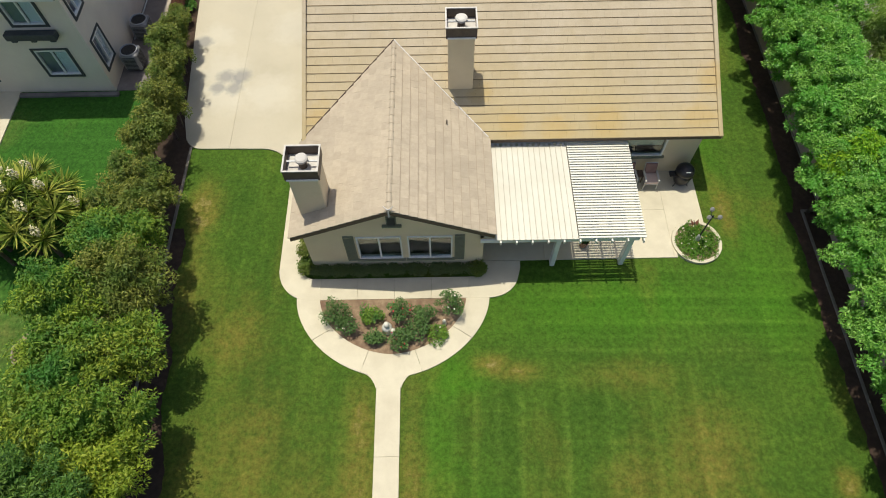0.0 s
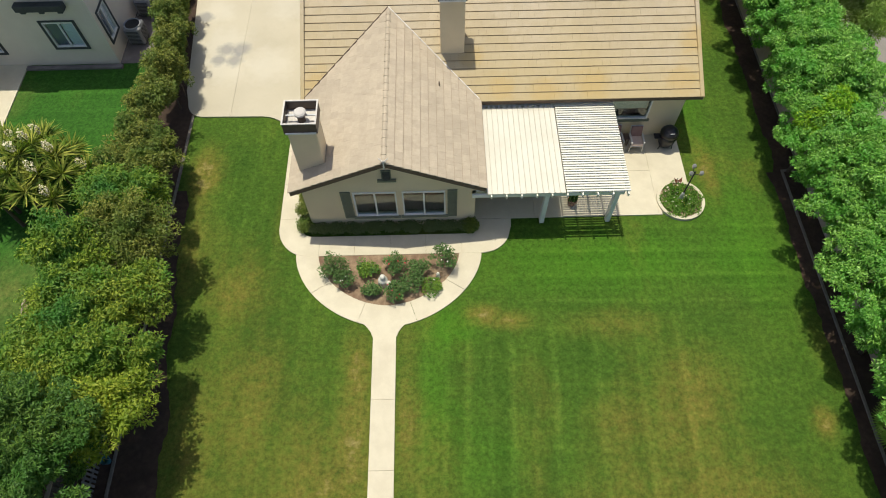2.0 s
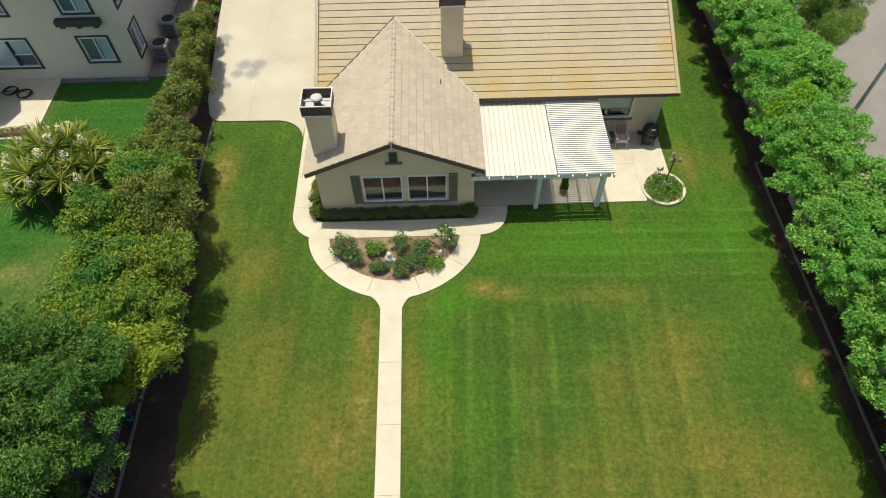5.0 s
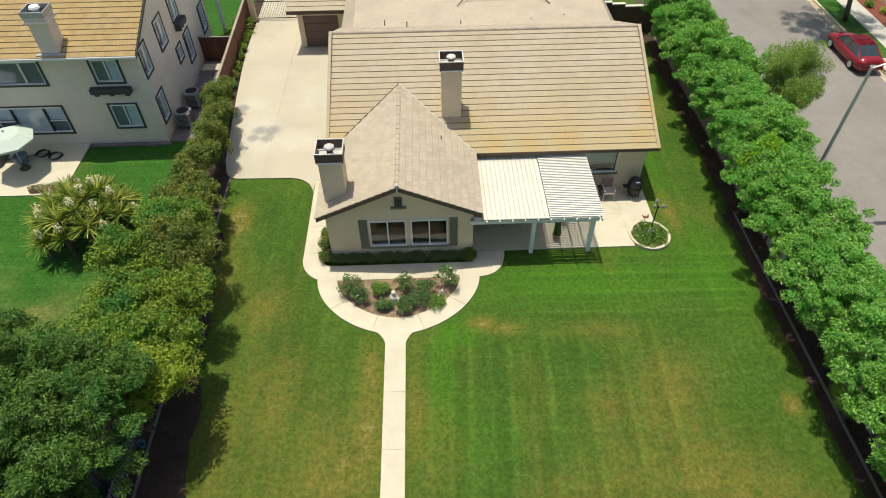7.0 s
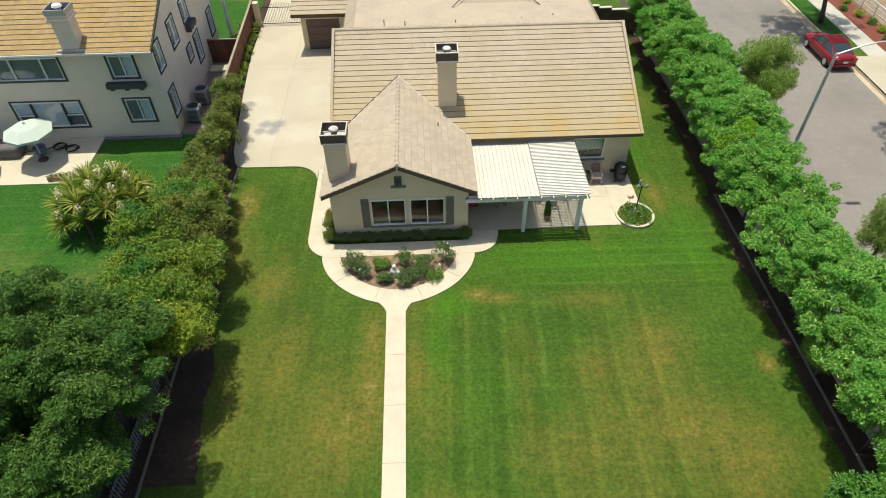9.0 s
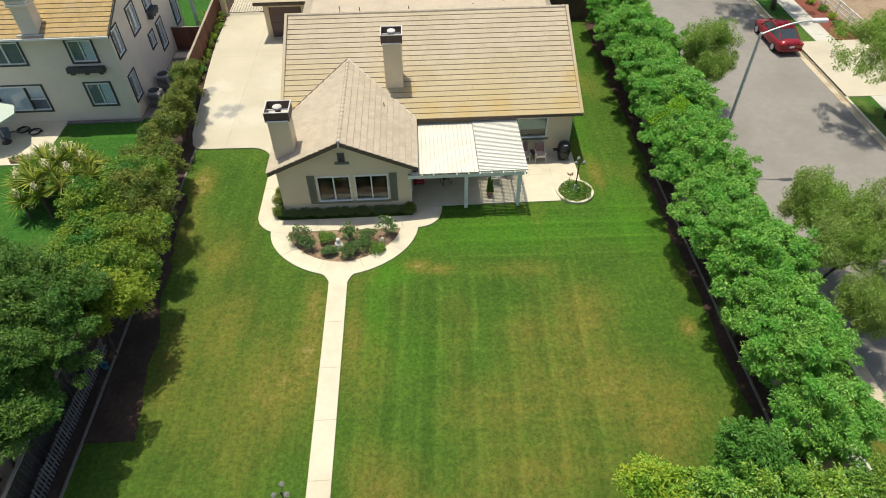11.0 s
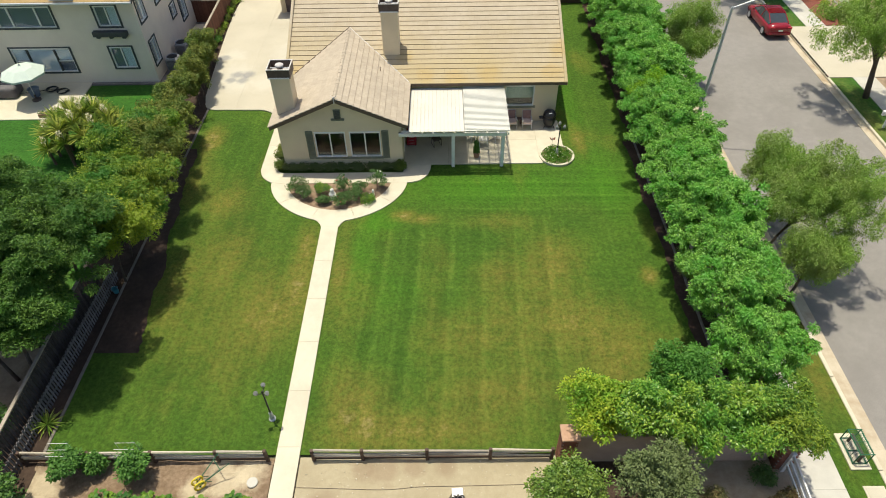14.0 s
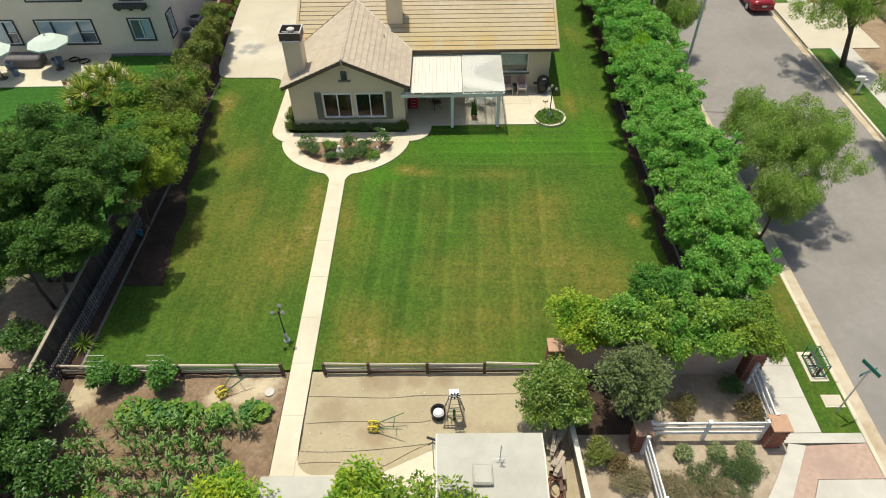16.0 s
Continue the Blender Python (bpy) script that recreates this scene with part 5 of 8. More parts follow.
row[0].matrix_basis = pose(17.15, -0.6, 0) @ Matrix.Diagonal((0.80, 0.95, 0.93, 1))
row[1].matrix_basis = pose(17.2, 1.7, 0) @ Matrix.Diagonal((0.84, 0.95, 0.95, 1))
row[2].matrix_basis = pose(17.35, 4.0, 0) @ Matrix.Diagonal((0.92, 1.0, 1.0, 1))
tree("verge_tree", 18.3, 36.6, 5.2, (2.3, 2.1), LEAF_MID, 24, "darker feathery tree beyond the bright row", k=170, per=150, leaf=(0.14, 0.04), clump=0.3, bare=1.2, droop=0.35, lobes=16, out=0.2)
tree("young_tree", 17.1, 16.5, 4.7, (1.25, 1.15), LEAF_LIME, 21, "light green young tree among darker ones", k=60, per=120, leaf=(0.12, 0.05), clump=0.32, bare=1.2)
# fan palm seedling under the row
palm = thing("palm", 16.95, 5.0, 0, 0, "small fan palm under the trees", "palm")
bm = bmesh.new()
rng = random.Random(8)
for f in range(11):
    a, el = rng.uniform(1.9, 4.4), rng.uniform(0.3, 1.2)
    d = Vector((math.cos(a) * math.cos(el), math.sin(a) * math.cos(el), math.sin(el)))
    tip = Vector((0, 0, 1.0)) + d * rng.uniform(0.5, 0.8)
    tube(bm, (0, 0, 1.0), tip, 0.02, 0.012, 5)
    s = d.cross(Vector((0, 0, 1))).normalized()
    for j in range(15):
        b = (j - 7) * 0.2
        q = (d * math.cos(b) + s * math.sin(b)).normalized()
        w = q.cross(Vector((0, 0, 1))).normalized() * 0.03
        v = [bm.verts.new(c) for c in (tip, tip + q * 0.3 + w, tip + q * 0.62 - Vector((0, 0, 0.08)), tip + q * 0.3 - w)]
        bm.faces.new(v)
part("fronds", bm, LEAF_PEPPER, palm)
part("trunk", tube(bmesh.new(), (0, 0, -0.1), (0, 0, 1.05), 0.09, 0.07, 8), BARK, palm)
# corner thicket
tree("tree", 11.2, -2.7, 3.8, (1.9, 1.5), LEAF_YELLOW, 31, "yellow-green rounded tree at the wall corner", k=120, per=130, leaf=(0.12, 0.055), clump=0.30, bare=0.9, lobes=12)
tree("tree", 12.4, -3.0, 3.9, (1.5, 1.4), LEAF_TIPPED, 36, "yellow-tipped green tree hanging over a stucco wall", k=110, per=130, leaf=(0.12, 0.055), clump=0.30, bare=1.1, lobes=11)
tree("tree", 13.9, -1.9, 4.3, (1.5, 1.4), LEAF_DEEP, 35, "deep green tree among brighter ones at the wall", k=170, per=110, leaf=(0.12, 0.046), clump=0.24, bare=1.2, lobes=14)
tree("tree", 14.0, -2.95, 4.1, (1.6, 1.5), LEAF_TIPPED, 32, "bright green tree hanging over a stucco wall", k=200, per=110, leaf=(0.12, 0.044), clump=0.22, bare=1.2, low=-0.8, lobes=16, lean=(0.0, -0.45))
tree("tree", 15.7, -2.95, 4.3, (1.7, 1.6), LEAF_TIPPED, 33, "bright green tree hanging over a stucco wall", k=200, per=110, leaf=(0.12, 0.044), clump=0.22, bare=1.2, low=-0.8, lobes=16, lean=(0.0, -0.45))
tree("tree", 17.2, -3.0, 4.0, (1.5, 1.5), LEAF_MID, 34, "bright green tree beside a brick pillar", k=200, per=110, leaf=(0.12, 0.044), clump=0.22, bare=1.2, low=-0.8, lobes=16, lean=(0.0, -0.45))
# street trees
for x, y, h, r, sd in ((21.55, 7.0, 5.8, (3.7, 3.1), 41), (21.4, 10.2, 5.0, (1.5, 1.5), 42), (20.9, 23.3, 5.6, (2.3, 2.3), 44), (20.9, 4.0, 4.6, (1.6, 1.5), 47)):
    tree("pepper_tree", x - 0.6 if r[0] > 3 else x, y, h, r, LEAF_PEPPER, sd, "feathery grey-green pepper tree on the street verge", k=int(92 * r[0]), per=230, leaf=(0.14, 0.028), clump=0.36, trunk=0.08, bare=0.7, droop=0.45, group="street trees", out=0.05, lobes=int(8 + 7 * r[0]), stretch=1.3, lean=(1.6, 0.0) if r[0] > 3 else (0.3, 0.0))
for x, y, h, r, sd in ((32.7, 21.0, 6.8, (3.9, 3.2), 45), (32.2, 36.5, 7.0, (4.2, 3.6), 46), (32.6, 11.2, 6.0, (2.8, 2.6), 48), (32.2, 47, 6.5, (3.6, 3.2), 49)):
    tree("pepper_tree", x, y, h, r, LEAF_PEPPER, sd, "spreading pepper tree across the street", k=int(42 * r[0]), per=190, leaf=(0.20, 0.04), clump=0.45, trunk=0.2, bare=2.2, droop=0.45, group="street trees", out=0.05, lobes=int(6 * r[0]), stretch=1.3, lean=(-1.5, 0.0))
# hedge and trees along the west boundary
rng = random.Random(9)
hedge = [tree("hedge_shrub", -10.4, 19.5, 3.4, (1.3, 1.2), LEAF_HEDGE, 51, "olive-brown clipped shrub in a boundary hedge", k=110, per=130, leaf=(0.11, 0.045), clump=0.24, low=-0.95, lobes=12, stretch=0.9, bare=0.3, category="shrub", group="boundary hedge", trunk=0.05),
         tree("hedge_shrub", -10.05, 20.9, 3.3, (0.85, 1.15), LEAF_HEDGE, 52, "olive-brown clipped shrub in a boundary hedge", k=110, per=130, leaf=(0.11, 0.045), clump=0.24, low=-0.95, lobes=11, stretch=0.9, bare=0.3, category="shrub", group="boundary hedge", trunk=0.05)]
for i in range(7):
    s = rng.uniform(0.9, 1.05) * (1.0 if i < 4 else 0.85)
    copy_thing(hedge[i % 2], pose(-10.0 - 0.10 * i, 21.7 + 0.82 * i, 0, 0, 0, rng.choice((0, 180)) + rng.uniform(-15, 15)) @ Matrix.Diagonal((s * (0.72 if i % 2 == 0 else 0.95), s * 1.05, s, 1)))
tree("hedge_shrub", -10.0, 17.0, 3.7, (1.75, 1.4), LEAF_HEDGE, 53, "olive-brown shrub taller than its hedge", k=130, per=130, leaf=(0.11, 0.048), clump=0.26, lobes=14, stretch=0.9, bare=0.4, category="shrub", group="boundary hedge", trunk=0.05)
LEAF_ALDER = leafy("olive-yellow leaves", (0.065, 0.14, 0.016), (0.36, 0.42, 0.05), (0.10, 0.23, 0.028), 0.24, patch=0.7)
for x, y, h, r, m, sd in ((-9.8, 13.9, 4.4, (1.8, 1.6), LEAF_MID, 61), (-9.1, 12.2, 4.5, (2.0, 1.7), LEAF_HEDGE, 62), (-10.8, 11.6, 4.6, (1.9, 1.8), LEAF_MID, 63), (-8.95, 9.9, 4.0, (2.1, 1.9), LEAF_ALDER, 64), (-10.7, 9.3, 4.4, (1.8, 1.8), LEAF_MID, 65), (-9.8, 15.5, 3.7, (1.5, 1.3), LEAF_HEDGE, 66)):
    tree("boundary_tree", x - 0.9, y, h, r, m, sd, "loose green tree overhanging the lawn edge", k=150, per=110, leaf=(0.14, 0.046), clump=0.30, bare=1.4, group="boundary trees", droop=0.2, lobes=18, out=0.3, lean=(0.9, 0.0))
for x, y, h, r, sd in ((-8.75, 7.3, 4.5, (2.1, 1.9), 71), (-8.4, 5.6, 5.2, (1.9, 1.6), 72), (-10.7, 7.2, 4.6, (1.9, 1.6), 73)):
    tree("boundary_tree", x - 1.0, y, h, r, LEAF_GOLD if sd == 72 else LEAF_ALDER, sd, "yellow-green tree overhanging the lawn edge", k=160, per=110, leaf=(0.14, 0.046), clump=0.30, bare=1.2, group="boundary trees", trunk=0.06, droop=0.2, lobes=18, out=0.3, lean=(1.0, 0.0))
for x, y, h, r, sd in ((-11.2, 4.2, 7.9, (2.7, 2.5), 81), (-9.7, 2.4, 7.4, (2.6, 2.4), 82), (-12.8, 2.4, 7.4, (2.7, 2.5), 83), (-9.8, 0.4, 5.6, (2.1, 1.9), 84), (-9.5, 4.7, 6.4, (2.1, 2.1), 89), (-11.9, 0.2, 5.2, (1.8, 1.6), 90), (-16.4, 4.8, 6.4, (2.6, 2.5), 85), (-15.4, 0.2, 5.8, (2.2, 2.2), 86), (-12.9, 1.9, 6.4, (2.3, 2.0), 87), (-13.6, 4.6, 7.2, (2.5, 2.3), 88)):
    tip, foot = (1.5, 2.4) if x > -10.5 else (0.0, 1.3)
    tree("shade_tree", x - tip, y, h, r, LEAF_GREY, sd, "dark dull-green shade tree with fine leaves", k=int(86 * r[0]), per=220, leaf=(0.13, 0.036), clump=0.30, trunk=0.09, bare=foot, group="shade trees", droop=0.05, lobes=22, stretch=0.5, out=0.3, lean=(tip, 0.0))
# kitchen garden edge and south side
tree("citrus_bush", -9.9, -5.9, 2.7, (2.0, 1.8), LEAF_CITRUS, 91, "large dark glossy citrus bush", k=52, per=170, leaf=(0.14, 0.075), clump=0.42, bare=0.1, category="shrub")
tree("citrus_bush", -9.0, -8.2, 2.4, (1.8, 1.6), LEAF_CITRUS, 92, "large dark glossy citrus bush", k=46, per=170, leaf=(0.14, 0.075), clump=0.42, bare=0.1, category="shrub")
tree("shrub", -11.9, -2.2, 1.8, (1.1, 1.0), LEAF_CITRUS, 93, "dark green shrub behind the boundary fence", k=24, per=120, leaf=(0.12, 0.06), clump=0.36, bare=0.1, category="shrub")
tree("citrus_tree", 9.65, -5.65, 3.3, (1.3, 1.3), LEAF_ORANGE, 94, "round green citrus tree beside the yard", k=95, per=150, leaf=(0.10, 0.055), clump=0.32, bare=0.4)
tree("olive_tree", 12.45, -5.5, 4.1, (1.7, 1.6), LEAF_OLIVE, 95, "dusty olive-green tree before the stucco wall", k=120, per=150, leaf=(0.11, 0.045), clump=0.34, bare=0.9, lobes=18, stretch=0.9)
for x, y, h, r, m, sd, lb in ((14.75, -5.3, 0.85, 0.62, LEAF_RUST, 101, "rust-tipped rounded shrub on bare soil"), (17.2, -5.35, 0.9, 0.62, LEAF_RUST, 102, "rust-tipped rounded shrub on bare soil"), (16.85, -4.3, 0.6, 0.5, LEAF_ROSE, 103, "dark green shrub in the wall's shade"),
                              (14.33, -7.05, 0.4, 0.24, LEAF_SAGE, 104, "small grey-green shrub on bare soil"), (15.55, -6.98, 0.4, 0.22, LEAF_SAGE, 105, "small grey-green shrub on bare soil"), (16.6, -6.95, 0.4, 0.26, LEAF_SAGE, 106, "small grey-green shrub on bare soil"),
                              (11.15, -7.1, 1.0, 0.55, LEAF_HEDGE, 107, "small green shrub beside a board fence"), (11.85, -7.45, 0.55, 0.45, LEAF_RUST, 108, "rust-tipped low shrub on bare soil"), (10.3, -9.3, 0.7, 0.5, LEAF_SQUASH, 109, "leafy young plant beside the shed")):
    tree("shrub", x, y, h, (r, r), m, sd, lb, k=16, per=110, leaf=(0.08, 0.04), clump=0.24, bare=0.02, category="shrub", trunk=0.025, low=-0.3)
for x, y, r, m, sd in ((12.3, -8.1, 0.9, LEAF_DRY, 111), (15.5, -7.95, 1.35, LEAF_LOW, 112), (13.6, -8.3, 0.9, LEAF_DRY, 113), (14.9, -8.6, 1.2, LEAF_DRY, 114), (16.3, -7.75, 0.8, LEAF_LOW, 115)):
    tree("ground_cover", x, y, 0.42, (r, r * 0.62), m, sd, "low spreading ground cover on bare soil", k=60, per=100, leaf=(0.07, 0.022), clump=0.15, bare=0.0, category="shrub", trunk=0.02, low=-0.1)
for x, y, h, r, m, sd in ((2.9, -9.5, 3.6, (1.1, 1.3), LEAF_YELLOW, 121), (4.9, -9.9, 3.4, (1.6, 1.5), LEAF_MID, 122), (6.6, -10.4, 3.2, (1.3, 1.2), LEAF_MID, 123), (-1.3, -9.7, 3.3, (1.4, 1.3), LEAF_YELLOW, 124), (-6.6, -9.6, 1.2, (1.2, 0.8), LEAF_MID, 125)):
    tree("fruit_tree", x, y, h, r, m, sd, "leafy fruit tree with fresh light green growth", k=34, per=130, leaf=(0.17, 0.07), clump=0.38, bare=0.7 if h > 2 else 0.1, droop=0.35)

# clipped hedge under the front windows
for i in range(9):
    x = -3.05 + i * 0.76
    tree("box_hedge", x, 13.98, 0.54, (0.48, 0.27), LEAF_OLIVE, 130 + i, "low dark clipped hedge under the windows", k=20, per=130, leaf=(0.06, 0.035), clump=0.17, bare=0.0, category="hedge", group="hedge under the windows", trunk=0.02, low=-0.2)
for x, y, h, sd in ((-3.62, 14.75, 0.95, 141), (-3.6, 14.15, 0.7, 142), (3.2, 13.95, 0.75, 143), (-3.62, 15.4, 0.9, 144)):
    tree("corner_shrub", x, y, h, (0.32, 0.36), LEAF_HEDGE, sd, "yellow-green shrub against the house corner", k=16, per=90, leaf=(0.08, 0.04), clump=0.2, bare=0.0, category="shrub", trunk=0.02)

# rose bed
ROSE_SOIL = surface("mulched brown bed soil", (0.20, 0.135, 0.085), (0.36, 0.265, 0.17), (0.15, 0.09, 0.06), scale=5, big=0.9, fine=30, rough=1.0, bump=0.9, depth=0.03)
b = bmesh.new()
prism(b, ellipse(CX, CY, 2.86, 2.36, 180, 360, 40) + [(2.7, 12.8), (-3.0, 12.8)][:0], -0.1, 0.03)
setting("rose_bed", b, ROSE_SOIL, "half-round bed of dry brown soil", "flower bed")
for x, y, h, r, sd in ((-2.3, 12.1, 0.95, 0.5, 151), (-1.9, 11.65, 0.8, 0.45, 152), (-0.98, 12.0, 0.65, 0.36, 153), (0.2, 12.05, 1.15, 0.45, 154), (1.1, 11.95, 0.75, 0.42, 155), (2.0, 12.3, 1.2, 0.5, 156), (-0.75, 11.1, 0.5, 0.32, 157), (0.15, 11.0, 0.7, 0.42, 158), (0.75, 11.3, 0.7, 0.42, 159), (1.5, 11.25, 0.4, 0.36, 160)):
    t = tree("rose_bush", x, y, h * 1.05, (r * 1.18, r * 1.18), LEAF_ROSE if sd not in (153, 160) else LEAF_SQUASH, sd, "green rose bush in dry soil", k=17, per=60, leaf=(0.08, 0.045), clump=0.15, bare=0.08, category="rose bush", group="rose bushes", trunk=0.02, low=-0.3)
    if sd % 2 == 0:
        fl = new("blooms", leaf_mesh("blooms", [((0, 0, h * 0.8), (r * 0.9, r * 0.9, h * 0.25))], 10, 0.07, 0.06, PETAL_RED if sd % 4 else PETAL, sd))
        fl.parent = t
        tagged(fl, kind="stuff")

# yuccas next door
yucca_rng = random.Random(77)


def yucca_mesh(seed, n=84):
    rg = random.Random(seed)
    bm = bmesh.new()
    for i in range(n):
        heart = bm.verts.new((0, 0, 0))
        a, el = rg.uniform(0, 6.28), math.asin(rg.uniform(-0.15, 0.98))
        d = Vector((math.cos(a) * math.cos(el), math.sin(a) * math.cos(el), math.sin(el)))
        s = d.cross(Vector((0, 0, 1))).normalized() * 0.042
        ln = rg.uniform(0.75, 1.1)
        v = [bm.verts.new(c) for c in (d * ln * 0.5 + s, d * ln - Vector((0, 0, 0.08)), d * ln * 0.5 - s)]
        bm.faces.new((heart, v[0], v[1])), bm.faces.new((heart, v[1], v[2]))
    me = bpy.data.meshes.new("rosette")
    bm.to_mesh(me)
    bm.free()
    me.materials.append(LEAF_YUCCA)
    return me


ROSETTES = [yucca_mesh(s) for s in (1, 2, 3)]
for i in range(22):
    a, q = i * 2.399, math.sqrt((i + 0.5) / 22)
    x, y = -15.2 + 2.4 * q * math.cos(a), 16.4 + 2.1 * q * math.sin(a)
    h = 0.95 + 1.35 * (1 - q * q) + yucca_rng.uniform(-0.15, 0.2)
    t = thing("yucca", x, y, 0, 0, "variegated yucca clump with white flower spikes" if i % 3 != 1 else "variegated yucca in a dense clump", "yucca", "yuccas next door")
    part("stem", tube(bmesh.new(), (0, 0, -0.05), (0, 0, h), 0.09, 0.06, 8), BARK, t)
    ro = new("rosette", ROSETTES[i % 3])
    ro.parent = t
    ro.matrix_basis = pose(0, 0, h, yucca_rng.uniform(-12, 12), yucca_rng.uniform(-12, 12), yucca_rng.uniform(0, 360)) @ Matrix.Scale(yucca_rng.uniform(0.95, 1.2), 4)
    if i % 3 != 1:
        fl = new("flower_spike", leaf_mesh("flower_spike", [((0, 0, h + 0.62), (0.13, 0.13, 0.34))], 110, 0.08, 0.06, PETAL_CREAM, i))
        fl.parent = t
        tagged(fl, kind="stuff")
# agave beyond the side gate
t = thing("agave", -11.9, 37.0, 0, 0, "grey-green agave on a green lawn", "agave")
ro = new("rosette", yucca_mesh(9, 60))
ro.parent, ro.matrix_basis = t, pose(0, 0, 0.3) @ Matrix.Diagonal((1.4, 1.4, 1.2, 1))

# ---- kitchen garden and yard ----
GARDEN_SOIL = surface("tilled brown garden soil", (0.20, 0.135, 0.08), (0.31, 0.225, 0.145), (0.15, 0.095, 0.055), scale=7, big=0.9, fine=30, rough=1.0, bump=0.9, depth=0.04)
stained(GARDEN_SOIL, [(-2.3, -4.1, 0.9), (-1.5, -3.9, 0.6), (-8.9, -4.3, 0.8), (-3.4, -4.4, 0.5)], (0.60, 0.51, 0.34), 0.7)
sheet("vegetable_plot_ground", -12.0, -0.72, -40, -11.9, -0.012, GARDEN_SOIL, "bare brown soil beyond the vegetable bed", "soil")
nx, ny = 100, 76
xs, ys = np.linspace(-12.0, -0.72, nx + 1), np.linspace(-11.9, -3.3, ny + 1)
me = bpy.data.meshes.new("vegetable_bed")
me.from_pydata([(x, y, -0.03 + 0.05 * noise.fractal((x * 2.3, y * 2.3, 5.0), 0.8, 2.0, 4) + (0.035 * math.cos((y + 5.95) * 2 * math.pi / 0.8) if y < -5.5 else 0.0)) for y in ys for x in xs], [],
               [(j * (nx + 1) + i, j * (nx + 1) + i + 1, (j + 1) * (nx + 1) + i + 1, (j + 1) * (nx + 1) + i) for j in range(ny) for i in range(nx)])
me.materials.append(GARDEN_SOIL)
tagged(new("vegetable_bed", me), "tilled brown vegetable bed soil with furrows", "soil", "", "structure")
sheet("gravel_yard", 0.24, 10.2, -40, -3.3, -0.006, SAND, "compacted tan gravel yard", "gravel")
stained(SAND, [(2.6, -3.75, 0.5), (3.4, -3.8, 0.6), (4.4, -3.7, 0.5), (5.6, -3.8, 0.4), (1.2, -5.2, 0.7), (7.6, -6.6, 0.8), (3.0, -6.2, 0.6)], (0.27, 0.20, 0.125), 0.6)
stone_rng = np.random.default_rng(14)
stones = bmesh.new()
for _ in range(420):
    px, py, pr = stone_rng.uniform(0.4, 9.8), stone_rng.uniform(-7.4, -3.5), 0.012 + 0.03 * stone_rng.random() ** 3
    bmesh.ops.create_icosphere(stones, subdivisions=1, radius=pr, matrix=Matrix.Translation((px, py, pr * 0.3)) @ Matrix.Diagonal((1.0, float(stone_rng.uniform(0.6, 1.2)), 0.6, 1)))
tagged(part("loose_stones", stones, surface("pale loose stones", (0.40, 0.35, 0.25), (0.55, 0.50, 0.38), scale=9, rough=0.95, bump=0.2, vary=0.25)), "small pale stones scattered over the gravel yard", "stones", "", "stuff")
# Dark sheet added so that the garden trees' shade is in the ground colour.
sheet("leaf_litter", 10.3, 13.6, -6.2, -3.45, -0.004, SOIL_AND_SHADE, "dark sheet painted as shade under garden trees", "soil")
FRONT_SOIL = surface("sandy bed soil", (0.37, 0.30, 0.215), (0.46, 0.39, 0.29), (0.29, 0.22, 0.15), scale=5, big=0.8, fine=40, rough=1.0, bump=0.9, depth=0.03)
sheet("front_bed", 10.2, 18.2, -12, -3.3, -0.016, FRONT_SOIL, "bare sandy soil behind white rails", "soil")
slab([(0.20, -6.6)] + ellipse(1.0, -7.0, 0.78, 0.75, 190, 268, 8) + [(3.2, -7.75), (5.3, -6.75), (5.3, -9.5), (0.20, -9.5)], 0.047)
LEAF_TOMATO = leafy("fresh tomato leaves", (0.05, 0.15, 0.03), (0.15, 0.30, 0.05), (0.09, 0.21, 0.04), 0.25)
# corn in rows
rg = random.Random(31)


def corn_mesh(seed):
    r2 = random.Random(seed)
    bm = bmesh.new()
    for i in range(17):
        a = r2.uniform(0, 6.28)
        z0 = r2.uniform(0.05, 0.45)
        ln, w = r2.uniform(0.2, 0.45), r2.uniform(0.017, 0.03)
        d = Vector((math.cos(a), math.sin(a), 0))
        s = Vector((-d.y, d.x, 0)) * w
        pts = [Vector((0, 0, z0)), d * ln * 0.35 + Vector((0, 0, z0 + 0.28)), d * ln * 0.75 + Vector((0, 0, z0 + 0.30)), d * ln + Vector((0, 0, z0 + 0.12))]
        rows = [[bm.verts.new(p + s * k * f) for k in (-1, 1)] for p, f in zip(pts, (0.6, 1, 0.8, 0.1))]
        for p, q in zip(rows, rows[1:]):
            bm.faces.new((p[0], p[1], q[1], q[0]))
    tube(bm, (0, 0, -0.05), (0, 0, 0.55), 0.016, 0.008, 5)
    me = bpy.data.meshes.new("corn_stalk")
    bm.to_mesh(me)
    bm.free()
    me.materials.append(LEAF_CORN)
    return me


CORN = [corn_mesh(s) for s in range(4)]
for r_i, yy in enumerate((-5.95, -6.75, -7.55, -8.35, -9.1)):
    x = -8.2 + 0.12 * r_i
    while x < -1.55:
        if rg.random() > 0.06 and noise.noise((x * 0.9, yy * 2.0, 1.0)) > -0.34:
            ob = tagged(new("corn_plant", CORN[rg.randrange(4)]), "young corn plant in a garden row", "corn plant", "corn rows")
            s = rg.uniform(0.8, 1.15)
            ob.matrix_basis = pose(x + rg.uniform(-0.06, 0.06), yy + rg.uniform(-0.1, 0.1), -0.01, 0, 0, rg.uniform(0, 360)) @ Matrix.Diagonal((s, s, s * 1.35, 1))
        x += rg.uniform(0.18, 0.34)


